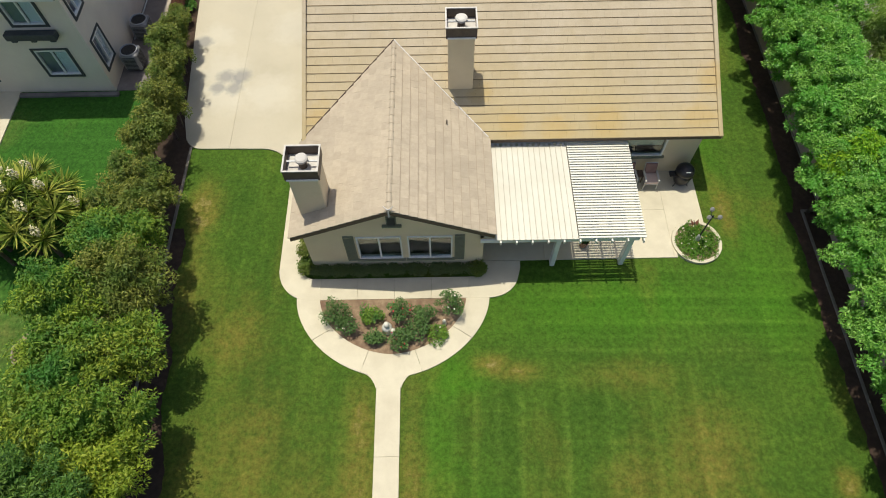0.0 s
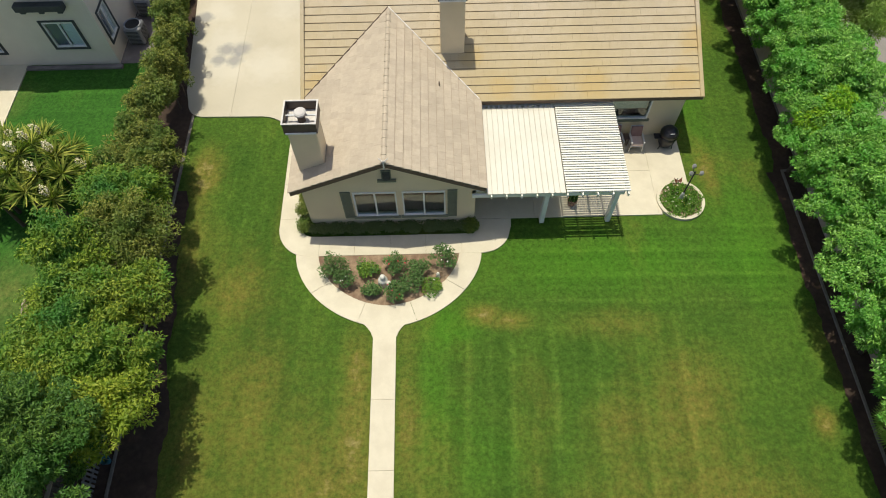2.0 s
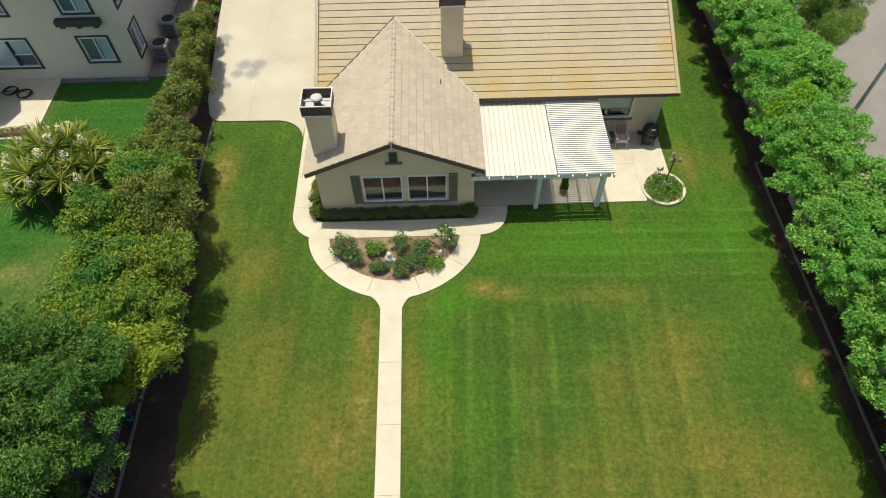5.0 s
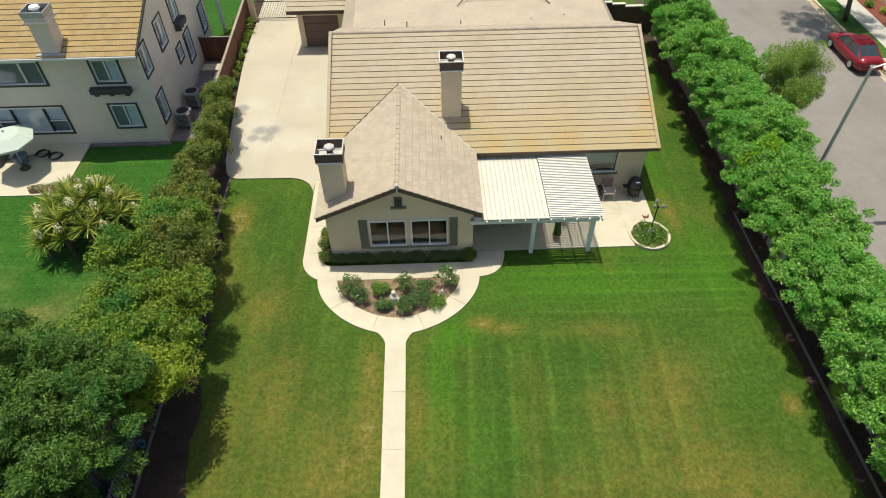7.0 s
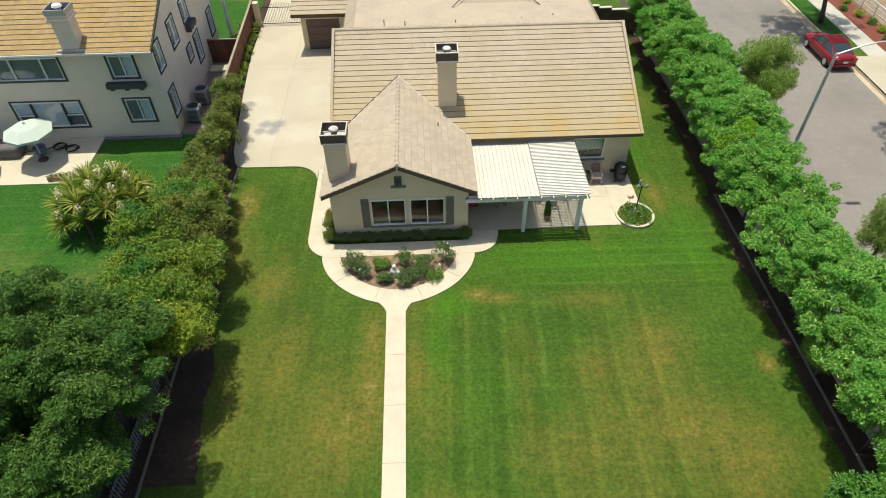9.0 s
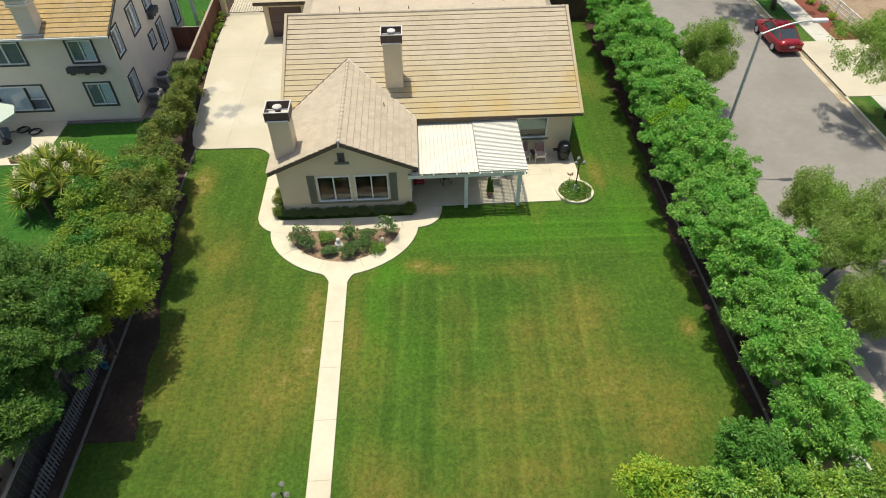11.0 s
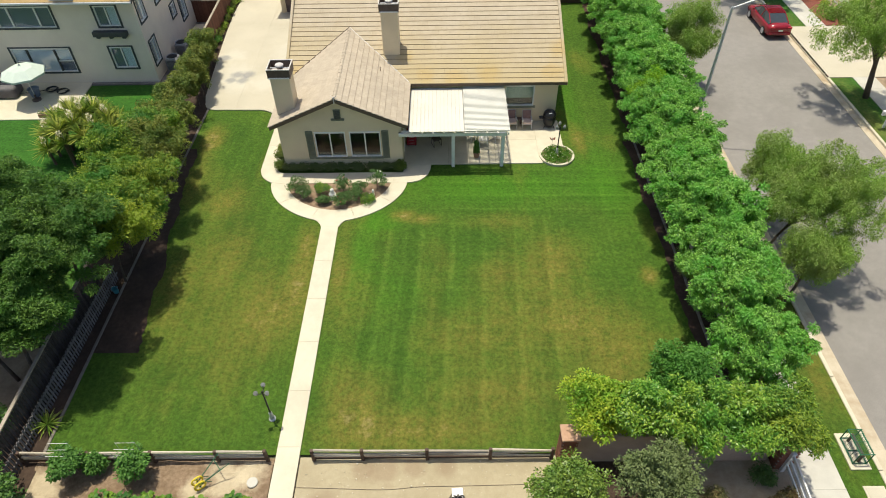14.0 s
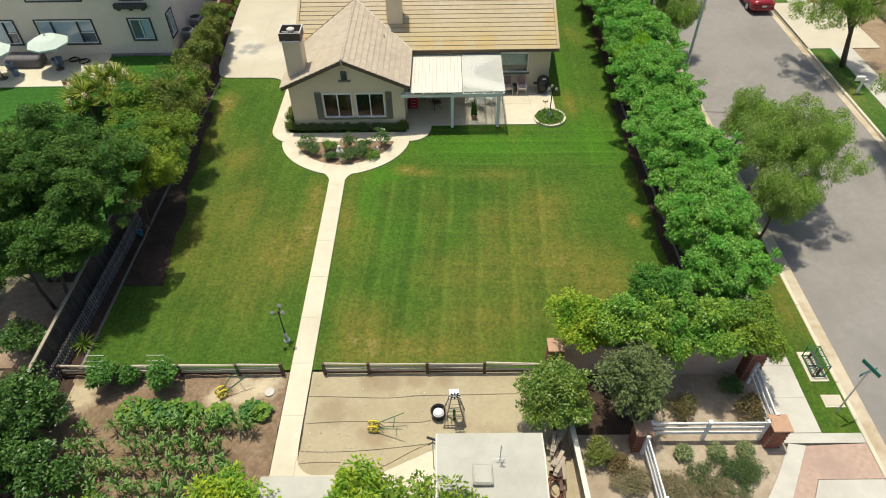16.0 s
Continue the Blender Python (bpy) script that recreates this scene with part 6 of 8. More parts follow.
def squash(x, y, r, h, seed, label):
    r2 = random.Random(seed)
    t = thing("squash_plant", x, y, 0, 0, label, "squash plant", "squash row")
    bm = bmesh.new()
    st = bmesh.new()
    for i in range(int(180 * r)):
        a, q = r2.uniform(0, 6.28), math.sqrt(r2.random()) * r
        c = Vector((q * math.cos(a), q * math.sin(a), h * (1 - 0.5 * (q / r) ** 2) * r2.uniform(0.6, 1.1)))
        size = r2.uniform(0.045, 0.10)
        m = Matrix.Translation(c) @ Euler((r2.uniform(-0.5, 0.5), r2.uniform(-0.5, 0.5), r2.uniform(0, 6.28))).to_matrix().to_4x4()
        ring = [bm.verts.new(m @ Vector((size * (1 + 0.18 * (k % 2)) * math.cos(k * 0.785), size * (1 + 0.18 * (k % 2)) * math.sin(k * 0.785), 0.03))) for k in range(8)]
        mid = bm.verts.new(m @ Vector((0, 0, 0)))
        for k in range(8):
            bm.faces.new((mid, ring[k], ring[(k + 1) % 8]))
        tube(st, (c.x * 0.3, c.y * 0.3, 0), c, 0.008, 0.006, 4, False)
    part("leaves", bm, LEAF_SQUASH, t)
    part("stems", st, LEAF_SQUASH, t)


for x, y, r, h, sd in ((-6.5, -5.15, 0.6, 0.45, 1), (-5.7, -5.2, 0.55, 0.45, 2), (-4.9, -5.25, 0.6, 0.5, 3), (-4.2, -5.3, 0.5, 0.4, 4), (-3.1, -5.3, 0.5, 0.4, 5), (-1.9, -5.1, 0.42, 0.35, 6), (-1.4, -5.2, 0.38, 0.3, 7)):
    squash(x, y, r, h, sd, "broad-leaved squash plant on brown soil")
for x, y, sd in ((-7.85, -3.85, 161), (-5.55, -3.9, 162), (-7.05, -3.7, 163)):
    tree("tomato_plant", x, y, 1.45 if sd != 163 else 0.9, (0.8, 0.7) if sd != 163 else (0.4, 0.4), LEAF_TOMATO, sd, "bushy tomato plant inside a wire cage", k=34, per=110, leaf=(0.12, 0.06), clump=0.22, bare=0.05, category="tomato plant", trunk=0.02, lobes=8)
for x, y in ((-8.15, -3.6), (-5.75, -3.6)):
    t = thing("plant_cage", x, y, 0, 0, "white wire plant cage standing in soil", "plant cage")
    for i in range(3):
        bm = bmesh.new()
        z, yy = 1.2 + 0.09 * i, -0.2 + 0.2 * i
        part("bar", tube(bm, (-0.36, yy, z), (0.36, yy, z), 0.008, seg=5), WHITE, t)
    for sx in (-0.35, 0.35):
        for sy in (-0.2, 0.2):
            part("stake", tube(bmesh.new(), (sx, sy, -0.1), (sx, sy, 1.42), 0.006, seg=5), METAL_GREY, t)

# split-rail fence
for xs, xe, label in ((-9.9, -0.95, "weathered split-rail fence beside the vegetable bed"), (0.76, 9.5, "weathered split-rail fence beside the gravel yard")):
    f = grounded("rail_fence", xs, -3.4, label, "fence", "split-rail fence")
    stops = (xs, -7.4, -5.1, -2.75, xe) if xs < 0 else (xs, 2.57, 4.94, 7.25, xe)
    for x in stops:
        part("post", soft_box(bmesh.new(), x - 0.06, x + 0.06, -3.46, -3.34, -0.2, 0.74, 0.015), WOOD_DARK, f)
    for x0, x1 in zip(stops, stops[1:]):
        xa, xb = x0 + 0.03, x1 - 0.03
        for z in (0.26, 0.45, 0.64):
            b = bmesh.new()
            tube(b, (xa, -3.4 + rg.uniform(-0.03, 0.03), z + rg.uniform(-0.045, 0.045)), (xb, -3.4 + rg.uniform(-0.03, 0.03), z + rg.uniform(-0.045, 0.045)), 0.052, 0.038, 6)
            part("rail", b, RAIL, f)
    part("kickboard", soft_box(bmesh.new(), xs, xe, -3.36, -3.31, -0.1, 0.1, 0.01), WOOD_DARK, f)


def garden_lamp(x, y, z, label):
    t = thing("garden_lamp", x, y, z, 0, label, "garden lamp", "garden lamps")
    part("base", lathe(bmesh.new(), [(0.14, 0.0), (0.14, 0.05), (0.09, 0.1), (0.07, 0.45), (0.04, 0.5)], 14), METAL_GREY, t)
    part("post", lathe(bmesh.new(), [(0.035, 0.45), (0.03, 1.85), (0.05, 1.88), (0.02, 1.95)], 10), BLACK, t)
    for k in range(3):
        a = radians(90 + 120 * k)
        c = Vector((0.24 * math.cos(a), 0.24 * math.sin(a), 1.86))
        arm = part("arm", tube(bmesh.new(), (0, 0, 1.8), c, 0.014, seg=6), BLACK, t)
        part("lantern", lathe(bmesh.new(), [(0.04, 1.88), (0.08, 1.94), (0.09, 2.03), (0.05, 2.09), (0.015, 2.13)], 10, c.x, c.y), LAMP_GLASS, arm, "clear glass lantern")


LAMP_GLASS = surface("frosted lantern glass", (0.22, 0.22, 0.20), (0.30, 0.30, 0.28), rough=0.12, bump=0.0, spec=0.6)
garden_lamp(-1.1, -1.69, 0.0, "black three-headed garden lamp on the lawn")
garden_lamp(12.12, 15.15, 0.05, "black three-headed garden lamp in a round planter")
# round planter
ring = grounded("round_planter", 12.12, 15.1, "round planter with a concrete kerb and ground cover", "planter")
b = bmesh.new()
N = 40
for i in range(N):
    a0, a1 = 2 * math.pi * i / N, 2 * math.pi * (i + 1) / N
    v = []
    for a in (a0, a1):
        for r_, z_ in ((1.0, -0.05), (1.0, 0.13), (0.87, 0.13), (0.87, -0.05)):
            v.append(b.verts.new((12.12 + r_ * math.cos(a), 15.1 + r_ * math.sin(a), z_)))
    for k in range(3):
        b.faces.new((v[k], v[k + 1], v[k + 5], v[k + 4]))
bmesh.ops.remove_doubles(b, verts=b.verts, dist=1e-4)
part("kerb", b, CONCRETE, ring)
part("soil", lathe(bmesh.new(), [(0.87, -0.04), (0.87, 0.05), (0.4, 0.09)], 24, 12.12, 15.1), SOIL, ring)
me = leaf_mesh("ground_cover", [((0.58 * math.cos(i * 2.4) * math.sqrt(i / 14), 0.62 * math.sin(i * 2.4) * math.sqrt(i / 14), 0.12), (0.28, 0.28, 0.12)) for i in range(22)], 260, 0.08, 0.045, LEAF_PLANTER, 3)
ob = new("foliage", me)
ob.parent = ring
ob = new("blooms", leaf_mesh("blooms", [((-0.1, 0.1, 0.2), (0.62, 0.62, 0.05))], 34, 0.06, 0.05, PETAL, 4, hollow=0.1))
ob.parent = tagged(ob, kind="stuff") and ring
ob = new("blooms", leaf_mesh("blooms", [((0.2, 0.2, 0.2), (0.55, 0.55, 0.05))], 24, 0.06, 0.05, PETAL_YELLOW, 5, hollow=0.1))
ob.parent = tagged(ob, kind="stuff") and ring

# wheel hoes
YELLOW = surface("yellow enamel", (0.70, 0.55, 0.04), (0.78, 0.62, 0.06), rough=0.45, bump=0.1)
GREEN_PAINT = surface("dark green enamel", (0.02, 0.10, 0.05), (0.03, 0.14, 0.07), rough=0.45, bump=0.1)


def wheel_hoe(x, y, rz, label):
    t = thing("wheel_hoe", x, y, 0, rz, label, "wheel hoe", "wheel hoes")
    for s in (-0.12, 0.12):
        b = bmesh.new()
        for k in range(20):
            a0, a1 = 2 * math.pi * k / 20, 2 * math.pi * (k + 1) / 20
            tube(b, (0.2 * math.cos(a0), s, 0.2 + 0.2 * math.sin(a0)), (0.2 * math.cos(a1), s, 0.2 + 0.2 * math.sin(a1)), 0.035, seg=6)
        w = part("wheel", b, YELLOW, t)
        b = bmesh.new()
        for k in range(6):
            a = math.pi * k / 3
            tube(b, (0, s, 0.2), (0.2 * math.cos(a), s, 0.2 + 0.2 * math.sin(a)), 0.016, seg=5)
        part("spokes", b, YELLOW, w)
    part("axle", tube(bmesh.new(), (0, -0.2, 0.2), (0, 0.2, 0.2), 0.02), GREEN_PAINT, t)
    for s in (-1, 1):
        part("handle", tube(bmesh.new(), (0.05, 0.1 * s, 0.2), (1.15, 0.34 * s, 0.72), 0.02, 0.016, 6), GREEN_PAINT, t)
    part("crossbar", tube(bmesh.new(), (0.8, -0.27, 0.555), (0.8, 0.27, 0.555), 0.014), GREEN_PAINT, t)
    for s in (-0.12, 0, 0.12):
        part("tine", tube(bmesh.new(), (0.22, s, 0.25), (0.38, s, 0.01), 0.012, seg=5), GREEN_PAINT, t)
    return t


wheel_hoe(2.95, -5.9, -4, "yellow-wheeled green push hoe parked on gravel")
wheel_hoe(-3.2, -4.35, 40, "yellow-wheeled green push hoe parked on soil")
# windmill frame
t = thing("garden_windmill", 6.0, -5.5, 0, 3, "wooden garden windmill tower with green fittings", "windmill")
for sx in (-1, 1):
    for sy in (-1, 1):
        part("leg", tube(bmesh.new(), (0.42 * sx, 0.36 * sy, 0), (0.1 * sx, 0.1 * sy, 1.75), 0.03, 0.025, 6), WOOD_GREY, t)
for z in (0.12, 0.6, 1.1):
    f = 1 - z / 2.3
    for s in (-1, 1):
        part("brace", tube(bmesh.new(), (-0.42 * f, 0.36 * f * s, z), (0.42 * f, 0.36 * f * s, z), 0.02, seg=5), WOOD_GREY, t)
        part("brace", tube(bmesh.new(), (0.42 * f * s, -0.36 * f, z), (0.42 * f * s, 0.36 * f, z), 0.02, seg=5), WOOD_GREY, t)
part("platform", soft_box(bmesh.new(), -0.18, 0.18, -0.18, 0.18, 1.75, 1.8, 0.01), WHITE, t)
part("pump", lathe(bmesh.new(), [(0.06, 0.0), (0.05, 0.5), (0.07, 0.55), (0.03, 0.7)], 10), GREEN_PAINT, t)
b = bmesh.new()
for k in range(8):
    a = k * math.pi / 4
    p = Vector((0.2 * math.cos(a), -0.22, 1.98 + 0.2 * math.sin(a)))
    tube(b, (0, -0.22, 1.98), p, 0.012, seg=4)
    box(b, -0.03, 0.03, -0.01, 0.01, 0.08, 0.2, Matrix.Translation((0, -0.22, 1.98)) @ Matrix.Rotation(a, 4, "Y"))
part("wheel", b, BLACK, t)
t = thing("tub", 5.4, -5.35, 0, 0, "dark round tub holding a white sack", "tub")
b = lathe(bmesh.new(), [(0.24, 0.0), (0.29, 0.36), (0.31, 0.37), (0.31, 0.33), (0.27, 0.34), (0.25, 0.12)], 20)
part("body", b, BLACK, t)
part("sack", lathe(bmesh.new(), [(0.18, 0.13), (0.22, 0.22), (0.15, 0.31), (0.05, 0.34)], 11), WHITE, t, "crumpled white sack")
# drip hoses
HOSE = surface("black poly hose", (0.13, 0.10, 0.07), (0.17, 0.135, 0.10), rough=0.7, bump=0.1)
for pts in (((0.15, -4.45), (2.0, -4.5), (3.6, -4.62), (4.5, -4.42), (5.7, -4.46), (8.5, -4.4)), ((0.3, -5.67), (1.5, -5.55), (3.5, -5.6), (4.6, -5.7), (5.1, -5.55)), ((0.3, -6.8), (1.8, -6.9), (3.4, -6.75), (5.2, -6.5)), ((3.1, -7.55), (3.9, -7.2), (4.6, -6.6), (5.25, -6.5)), ((0.25, -7.3), (1.2, -7.15), (2.2, -7.3)), ((0.22, -4.4), (0.14, -5.2), (0.3, -5.8), (0.25, -6.8))):
    cu = bpy.data.curves.new("drip_hose", "CURVE")
    cu.dimensions, cu.bevel_depth, cu.bevel_resolution = "3D", 0.0075, 1
    sp = cu.splines.new("NURBS")
    sp.points.add(len(pts) - 1)
    for p, (x, y) in zip(sp.points, pts):
        p.co = (x, y, 0.016, 1)
    sp.use_endpoint_u = True
    cu.materials.append(HOSE)
    tagged(new("drip_hose", cu), "thin black drip hose lying on gravel", "hose", "drip hoses")
# shed with white roof
SHED_ROOF = surface("white painted sheet roof", (0.40, 0.39, 0.325), (0.44, 0.43, 0.36), (0.35, 0.34, 0.28), scale=2, big=0.8, fine=40, rough=0.6, bump=0.1, vary=0.02)
shed = grounded("garden_shed", 7.2, -9.5, "low shed with a white painted sheet roof", "shed")
part("body", wall(bmesh.new(), "y", -7.52, -7.44, 5.42, 8.88, -0.05, 2.15), WHITE, shed)
for xx in (5.42, 8.80):
    part("side", box(bmesh.new(), xx, xx + 0.08, -12.5, -7.52, -0.05, 2.15), WHITE, shed)
part("roof_sheet", profile(bmesh.new(), [(-7.34, 2.19), (-7.34, 2.23), (-8.27, 2.38), (-8.27, 2.34)], "x", 5.34, 8.955), SHED_ROOF, shed)
part("roof_sheet", profile(bmesh.new(), [(-8.2705, 2.34), (-8.2705, 2.38), (-9.62, 2.14), (-9.62, 2.10)], "x", 5.345, 8.95), SHED_ROOF, shed)
for xa in (5.36, 8.90):
    part("edge_trim", profile(bmesh.new(), [(-7.36, 2.20), (-7.36, 2.25), (-8.27, 2.40), (-9.63, 2.16), (-9.63, 2.11), (-8.27, 2.35)], "x", xa, xa + 0.04), CREAM, shed)
part("lean_to_roof", box(bmesh.new(), 5.4, 8.9, -12.6, -9.63, 2.0, 2.05), DARK_TRIM, shed, "dark felt lean-to roof")
hatch = part("skylight", soft_box(bmesh.new(), 6.54, 7.20, -9.20, -8.52, 2.22, 2.40, 0.03), SHED_ROOF, shed, "pale roof hatch")
part("hatch_lid", soft_box(bmesh.new(), 6.58, 7.16, -9.16, -8.56, 2.401, 2.43, 0.02), SHED_ROOF, hatch)
bm = bmesh.new()
tube(bm, (7.44, -8.42, 2.3), (7.44, -8.42, 3.45), 0.016)
mast = part("aerial", bm, METAL_GREY, shed, "thin grey roof aerial")
for p0, p1 in (((7.2, -8.40, 2.55), (7.62, -8.44, 2.55)), ((7.40, -8.6, 2.5), (7.58, -8.3, 2.6)), ((7.36, -8.42, 3.3), (7.52, -8.42, 3.3))):
    part("element", tube(bmesh.new(), p0, p1, 0.012, seg=5), METAL_GREY, mast)
pipe = part("standpipe", tube(bmesh.new(), (5.24, -7.5, 0), (5.24, -7.5, 2.1), 0.02), METAL_GREY, shed)
part("spray_head", tube(bmesh.new(), (5.05, -7.42, 2.12), (5.36, -7.55, 2.16), 0.045), BLACK, pipe, "black spray head")
for xs_ in (5.1, 5.38):
    part("arm", tube(bmesh.new(), (5.24, -7.5, 1.95), (xs_, -7.6, 1.9), 0.015, seg=5), BLACK, pipe)
# open carport over the end of the path
port = grounded("carport", 0.9, -10, "flat-roofed carport with a pale sheet roof", "carport")
part("roof_sheet", soft_box(bmesh.new(), -0.36, 2.05, -12.4, -8.72, 1.98, 2.03, 0.01), SHED_ROOF, port)
for xx in (-0.28, 1.95):
    for yy in (-12.2, -8.9):
        part("post", soft_box(bmesh.new(), xx - 0.05, xx + 0.05, yy - 0.05, yy + 0.05, -0.05, 1.93, 0.01), WHITE, port)
    part("beam", box(bmesh.new(), xx - 0.04, xx + 0.04, -12.3, -8.8, 1.931, 1.978), WHITE, port)
# boards heaped beside the shed
for i in range(24):
    half = rg.uniform(0.3, 0.7)
    b = soft_box(bmesh.new(), -half, half, -0.07, 0.07, -0.02, 0.02, 0.006)
    ob = tagged(part("timber_board", b, WOOD_GREY if i % 4 else WOOD_DARK), "old weathered board in a heap beside the shed", "board", "heap of boards")
    ob.matrix_basis = pose(9.62 + rg.uniform(-0.2, 0.22), -6.9 + rg.uniform(-1.0, 0.5), 0.05 + 0.03 * i, rg.uniform(-10, 10), rg.uniform(-9, 9), rg.uniform(50, 105))
t = thing("old_hose", 9.5, -8.35, 0.02, 0, "coil of old rust-brown hose beside the shed", "hose")
b = bmesh.new()
for k in range(90):
    a0, a1 = k * 0.33, (k + 1) * 0.33
    r0, r1 = 0.26 + 0.07 * math.sin(a0 * 0.83), 0.26 + 0.07 * math.sin(a1 * 0.83)
    tube(b, (r0 * math.cos(a0), 1.5 * r0 * math.sin(a0), 0.02 + 0.004 * k), (r1 * math.cos(a1), 1.5 * r1 * math.sin(a1), 0.02 + 0.004 * (k + 1)), 0.022, seg=5, caps=False)
part("coil", b, WOOD_FENCE, t)
bf = grounded("board_fence", 10.35, -8, "low cream board fence capped with a flat rail", "fence")
for i in range(26):
    part("board", box(bmesh.new(), 10.24 + 0.008 * i, 10.28 + 0.008 * i, -6.1 - 0.15 * i - 0.145, -6.1 - 0.15 * i, -0.1, 0.92), WOOD_GREY, bf)
b = bmesh.new()
prism(b, [(10.16, -6.0), (10.34, -6.0), (10.56, -10.0), (10.38, -10.0)], 0.921, 0.97)
part("cap_rail", b, CREAM, bf)

# ---- boundary walls, pillars, white rails ----
PINK = surface("pinkish stucco wall", (0.44, 0.34, 0.27), (0.50, 0.39, 0.31), (0.38, 0.29, 0.23), scale=3, fine=70, rough=0.95, bump=0.5)
gw = grounded("garden_wall", 13.7, -3.45, "pinkish stucco garden wall in tree shade", "wall", kind="structure")
part("panel", soft_box(bmesh.new(), 10.25, 17.35, -3.55, -3.37, -0.2, 1.8, 0.02), PINK, gw)
part("coping", soft_box(bmesh.new(), 10.25, 17.35, -3.6, -3.32, 1.801, 1.87, 0.02), PINK, gw)
part("east_panel", soft_box(bmesh.new(), 17.66, 17.84, -3.0, 41, -0.2, 1.7, 0.02), PINK, gw)
part("east_coping", soft_box(bmesh.new(), 17.61, 17.89, -3.0, 41, 1.701, 1.77, 0.02), PINK, gw)


def pillar(x, y, h, w, label):
    t = thing("brick_pillar", x, y, 0, 0, label, "pillar", "brick pillars")
    part("core", box(bmesh.new(), -w / 2 + 0.02, w / 2 - 0.02, -w / 2 + 0.02, w / 2 - 0.02, -0.2, h), MORTAR, t)
    courses = int(h / 0.1)
    one = None
    for c in range(courses):
        for side in range(4):
            for k in range(3):
                L = w / 2.5
                u = -w / 2 + (k + (0.25 if c % 2 else 0.0)) * L
                u0, u1 = max(-w / 2, u), min(w / 2 - 0.055, u + L - 0.012)
                if u1 - u0 < 0.04:
                    continue
                b = box(bmesh.new(), u0, u1, -w / 2, -w / 2 + 0.05, c * 0.1 + 0.006, c * 0.1 + 0.094, Matrix.Rotation(side * math.pi / 2, 4, "Z"))
                part("brick", b, BRICK, t)
    part("cap", soft_box(bmesh.new(), -w / 2 - 0.05, w / 2 + 0.05, -w / 2 - 0.05, w / 2 + 0.05, h + 0.001, h + 0.09, 0.02), CAP, t, "paler brick cap")


CAP = surface("pale terracotta cap", (0.40, 0.24, 0.15), (0.47, 0.30, 0.20), scale=8, fine=60, rough=0.9, bump=0.3)
pillar(17.75, -3.6, 1.75, 0.6, "red brick pillar at the end of the wall")
pillar(17.65, -6.5, 1.2, 0.6, "red brick pillar joining white rails")
pillar(12.75, -6.65, 1.2, 0.55, "red brick pillar in tree shade")
pillar(9.95, -3.45, 1.85, 0.55, "red brick pillar at the wall corner")
for (xa, ya), (xb, yb), label in (((17.75, -3.95), (17.68, -6.15), "white three-rail fence between pillars"), ((13.1, -6.42), (17.3, -6.42), "white three-rail fence between pillars"), ((12.85, -6.95), (12.92, -9.2), "white three-rail fence running from a shaded pillar")):
    f = grounded("white_fence", xa, ya, label, "fence", "white rail fences")
    for z in (0.42, 0.74, 1.06):
        d = Vector((xb - xa, yb - ya, 0)).normalized()
        s = Vector((-d.y, d.x, 0)) * 0.025
        b = bmesh.new()
        prism(b, [(xa + s.x, ya + s.y), (xb + s.x, yb + s.y), (xb - s.x, yb - s.y), (xa - s.x, ya - s.y)], z, z + 0.13)
        part("rail", b, WHITE, f)
    for k in ((0.0, 1.0) if abs(xb - xa) < 1 else (0.0, 0.5, 1.0)):
        x, y = xa + (xb - xa) * k, ya + (yb - ya) * k
        p = part("post", soft_box(bmesh.new(), x - 0.065, x + 0.065, y - 0.065, y + 0.065, -0.1, 1.24, 0.01), WHITE, f)
        part("post_cap", soft_box(bmesh.new(), x - 0.08, x + 0.08, y - 0.08, y + 0.08, 1.241, 1.29, 0.02), WHITE, p)
# paving at the street corner
PAVER = surface("pinkish brick pavers", (0.36, 0.25, 0.19), (0.44, 0.32, 0.25), (0.33, 0.24, 0.19), scale=5, fine=60, rough=0.9, bump=0.3, vary=0.12)
corner = grounded("corner_paving", 19.5, -8, "pinkish paved driveway mouth with concrete bands", "paving", kind="structure")
slab([(18.35, -6.62), (21.2, -6.62), (21.2, -6.22), (18.2, -6.22), (18.2, -6.62)], 0.034, PAVING, corner)
slab([(17.4, -8.0), (18.35, -6.62), (18.95, -6.72), (17.75, -8.6), (16.4, -10.2), (15.6, -10.2)], 0.032, PAVING, corner)
slab([(18.95, -6.72), (21.2, -6.64), (21.2, -8.0), (18.85, -8.0), (17.9, -9.6), (17.0, -9.6), (17.75, -8.6)], 0.028, PAVER, corner, "paver_field")
slab([(18.87, -8.02), (21.2, -8.02), (21.2, -12), (16.4, -12), (17.92, -9.6)], 0.03, PAVING, corner)
# cage, lid, sign
t = thing("utility_cage", 20.62, -3.25, 0, 0, "dark green wire cage over a backflow valve on a pad", "utility cage")
part("pad", soft_box(bmesh.new(), -0.38, 0.38, -0.72, 0.72, -0.05, 0.05, 0.01), CONCRETE, t)
bm = bmesh.new()
for sx in (-0.24, 0.24):
    for sy in (-0.5, 0.5):
        tube(bm, (sx, sy, 0.05), (sx, sy, 0.72), 0.022, seg=6)
for z in (0.1, 0.72):
    for sx in (-0.24, 0.24):
        tube(bm, (sx, -0.5, z), (sx, 0.5, z), 0.02, seg=6)
    for sy in (-0.5, 0, 0.5):
        tube(bm, (-0.24, sy, z), (0.28, sy, z), 0.02, seg=6)
part("frame", bm, GREEN_PAINT, t)
bm = bmesh.new()
for k in range(13):
    tube(bm, (-0.24, -0.48 + 0.08 * k, 0.73), (0.28, -0.48 + 0.08 * k, 0.73), 0.007, seg=4)
for k in range(6):
    tube(bm, (-0.2 + 0.08 * k, -0.5, 0.73), (-0.2 + 0.08 * k, 0.5, 0.73), 0.007, seg=4)
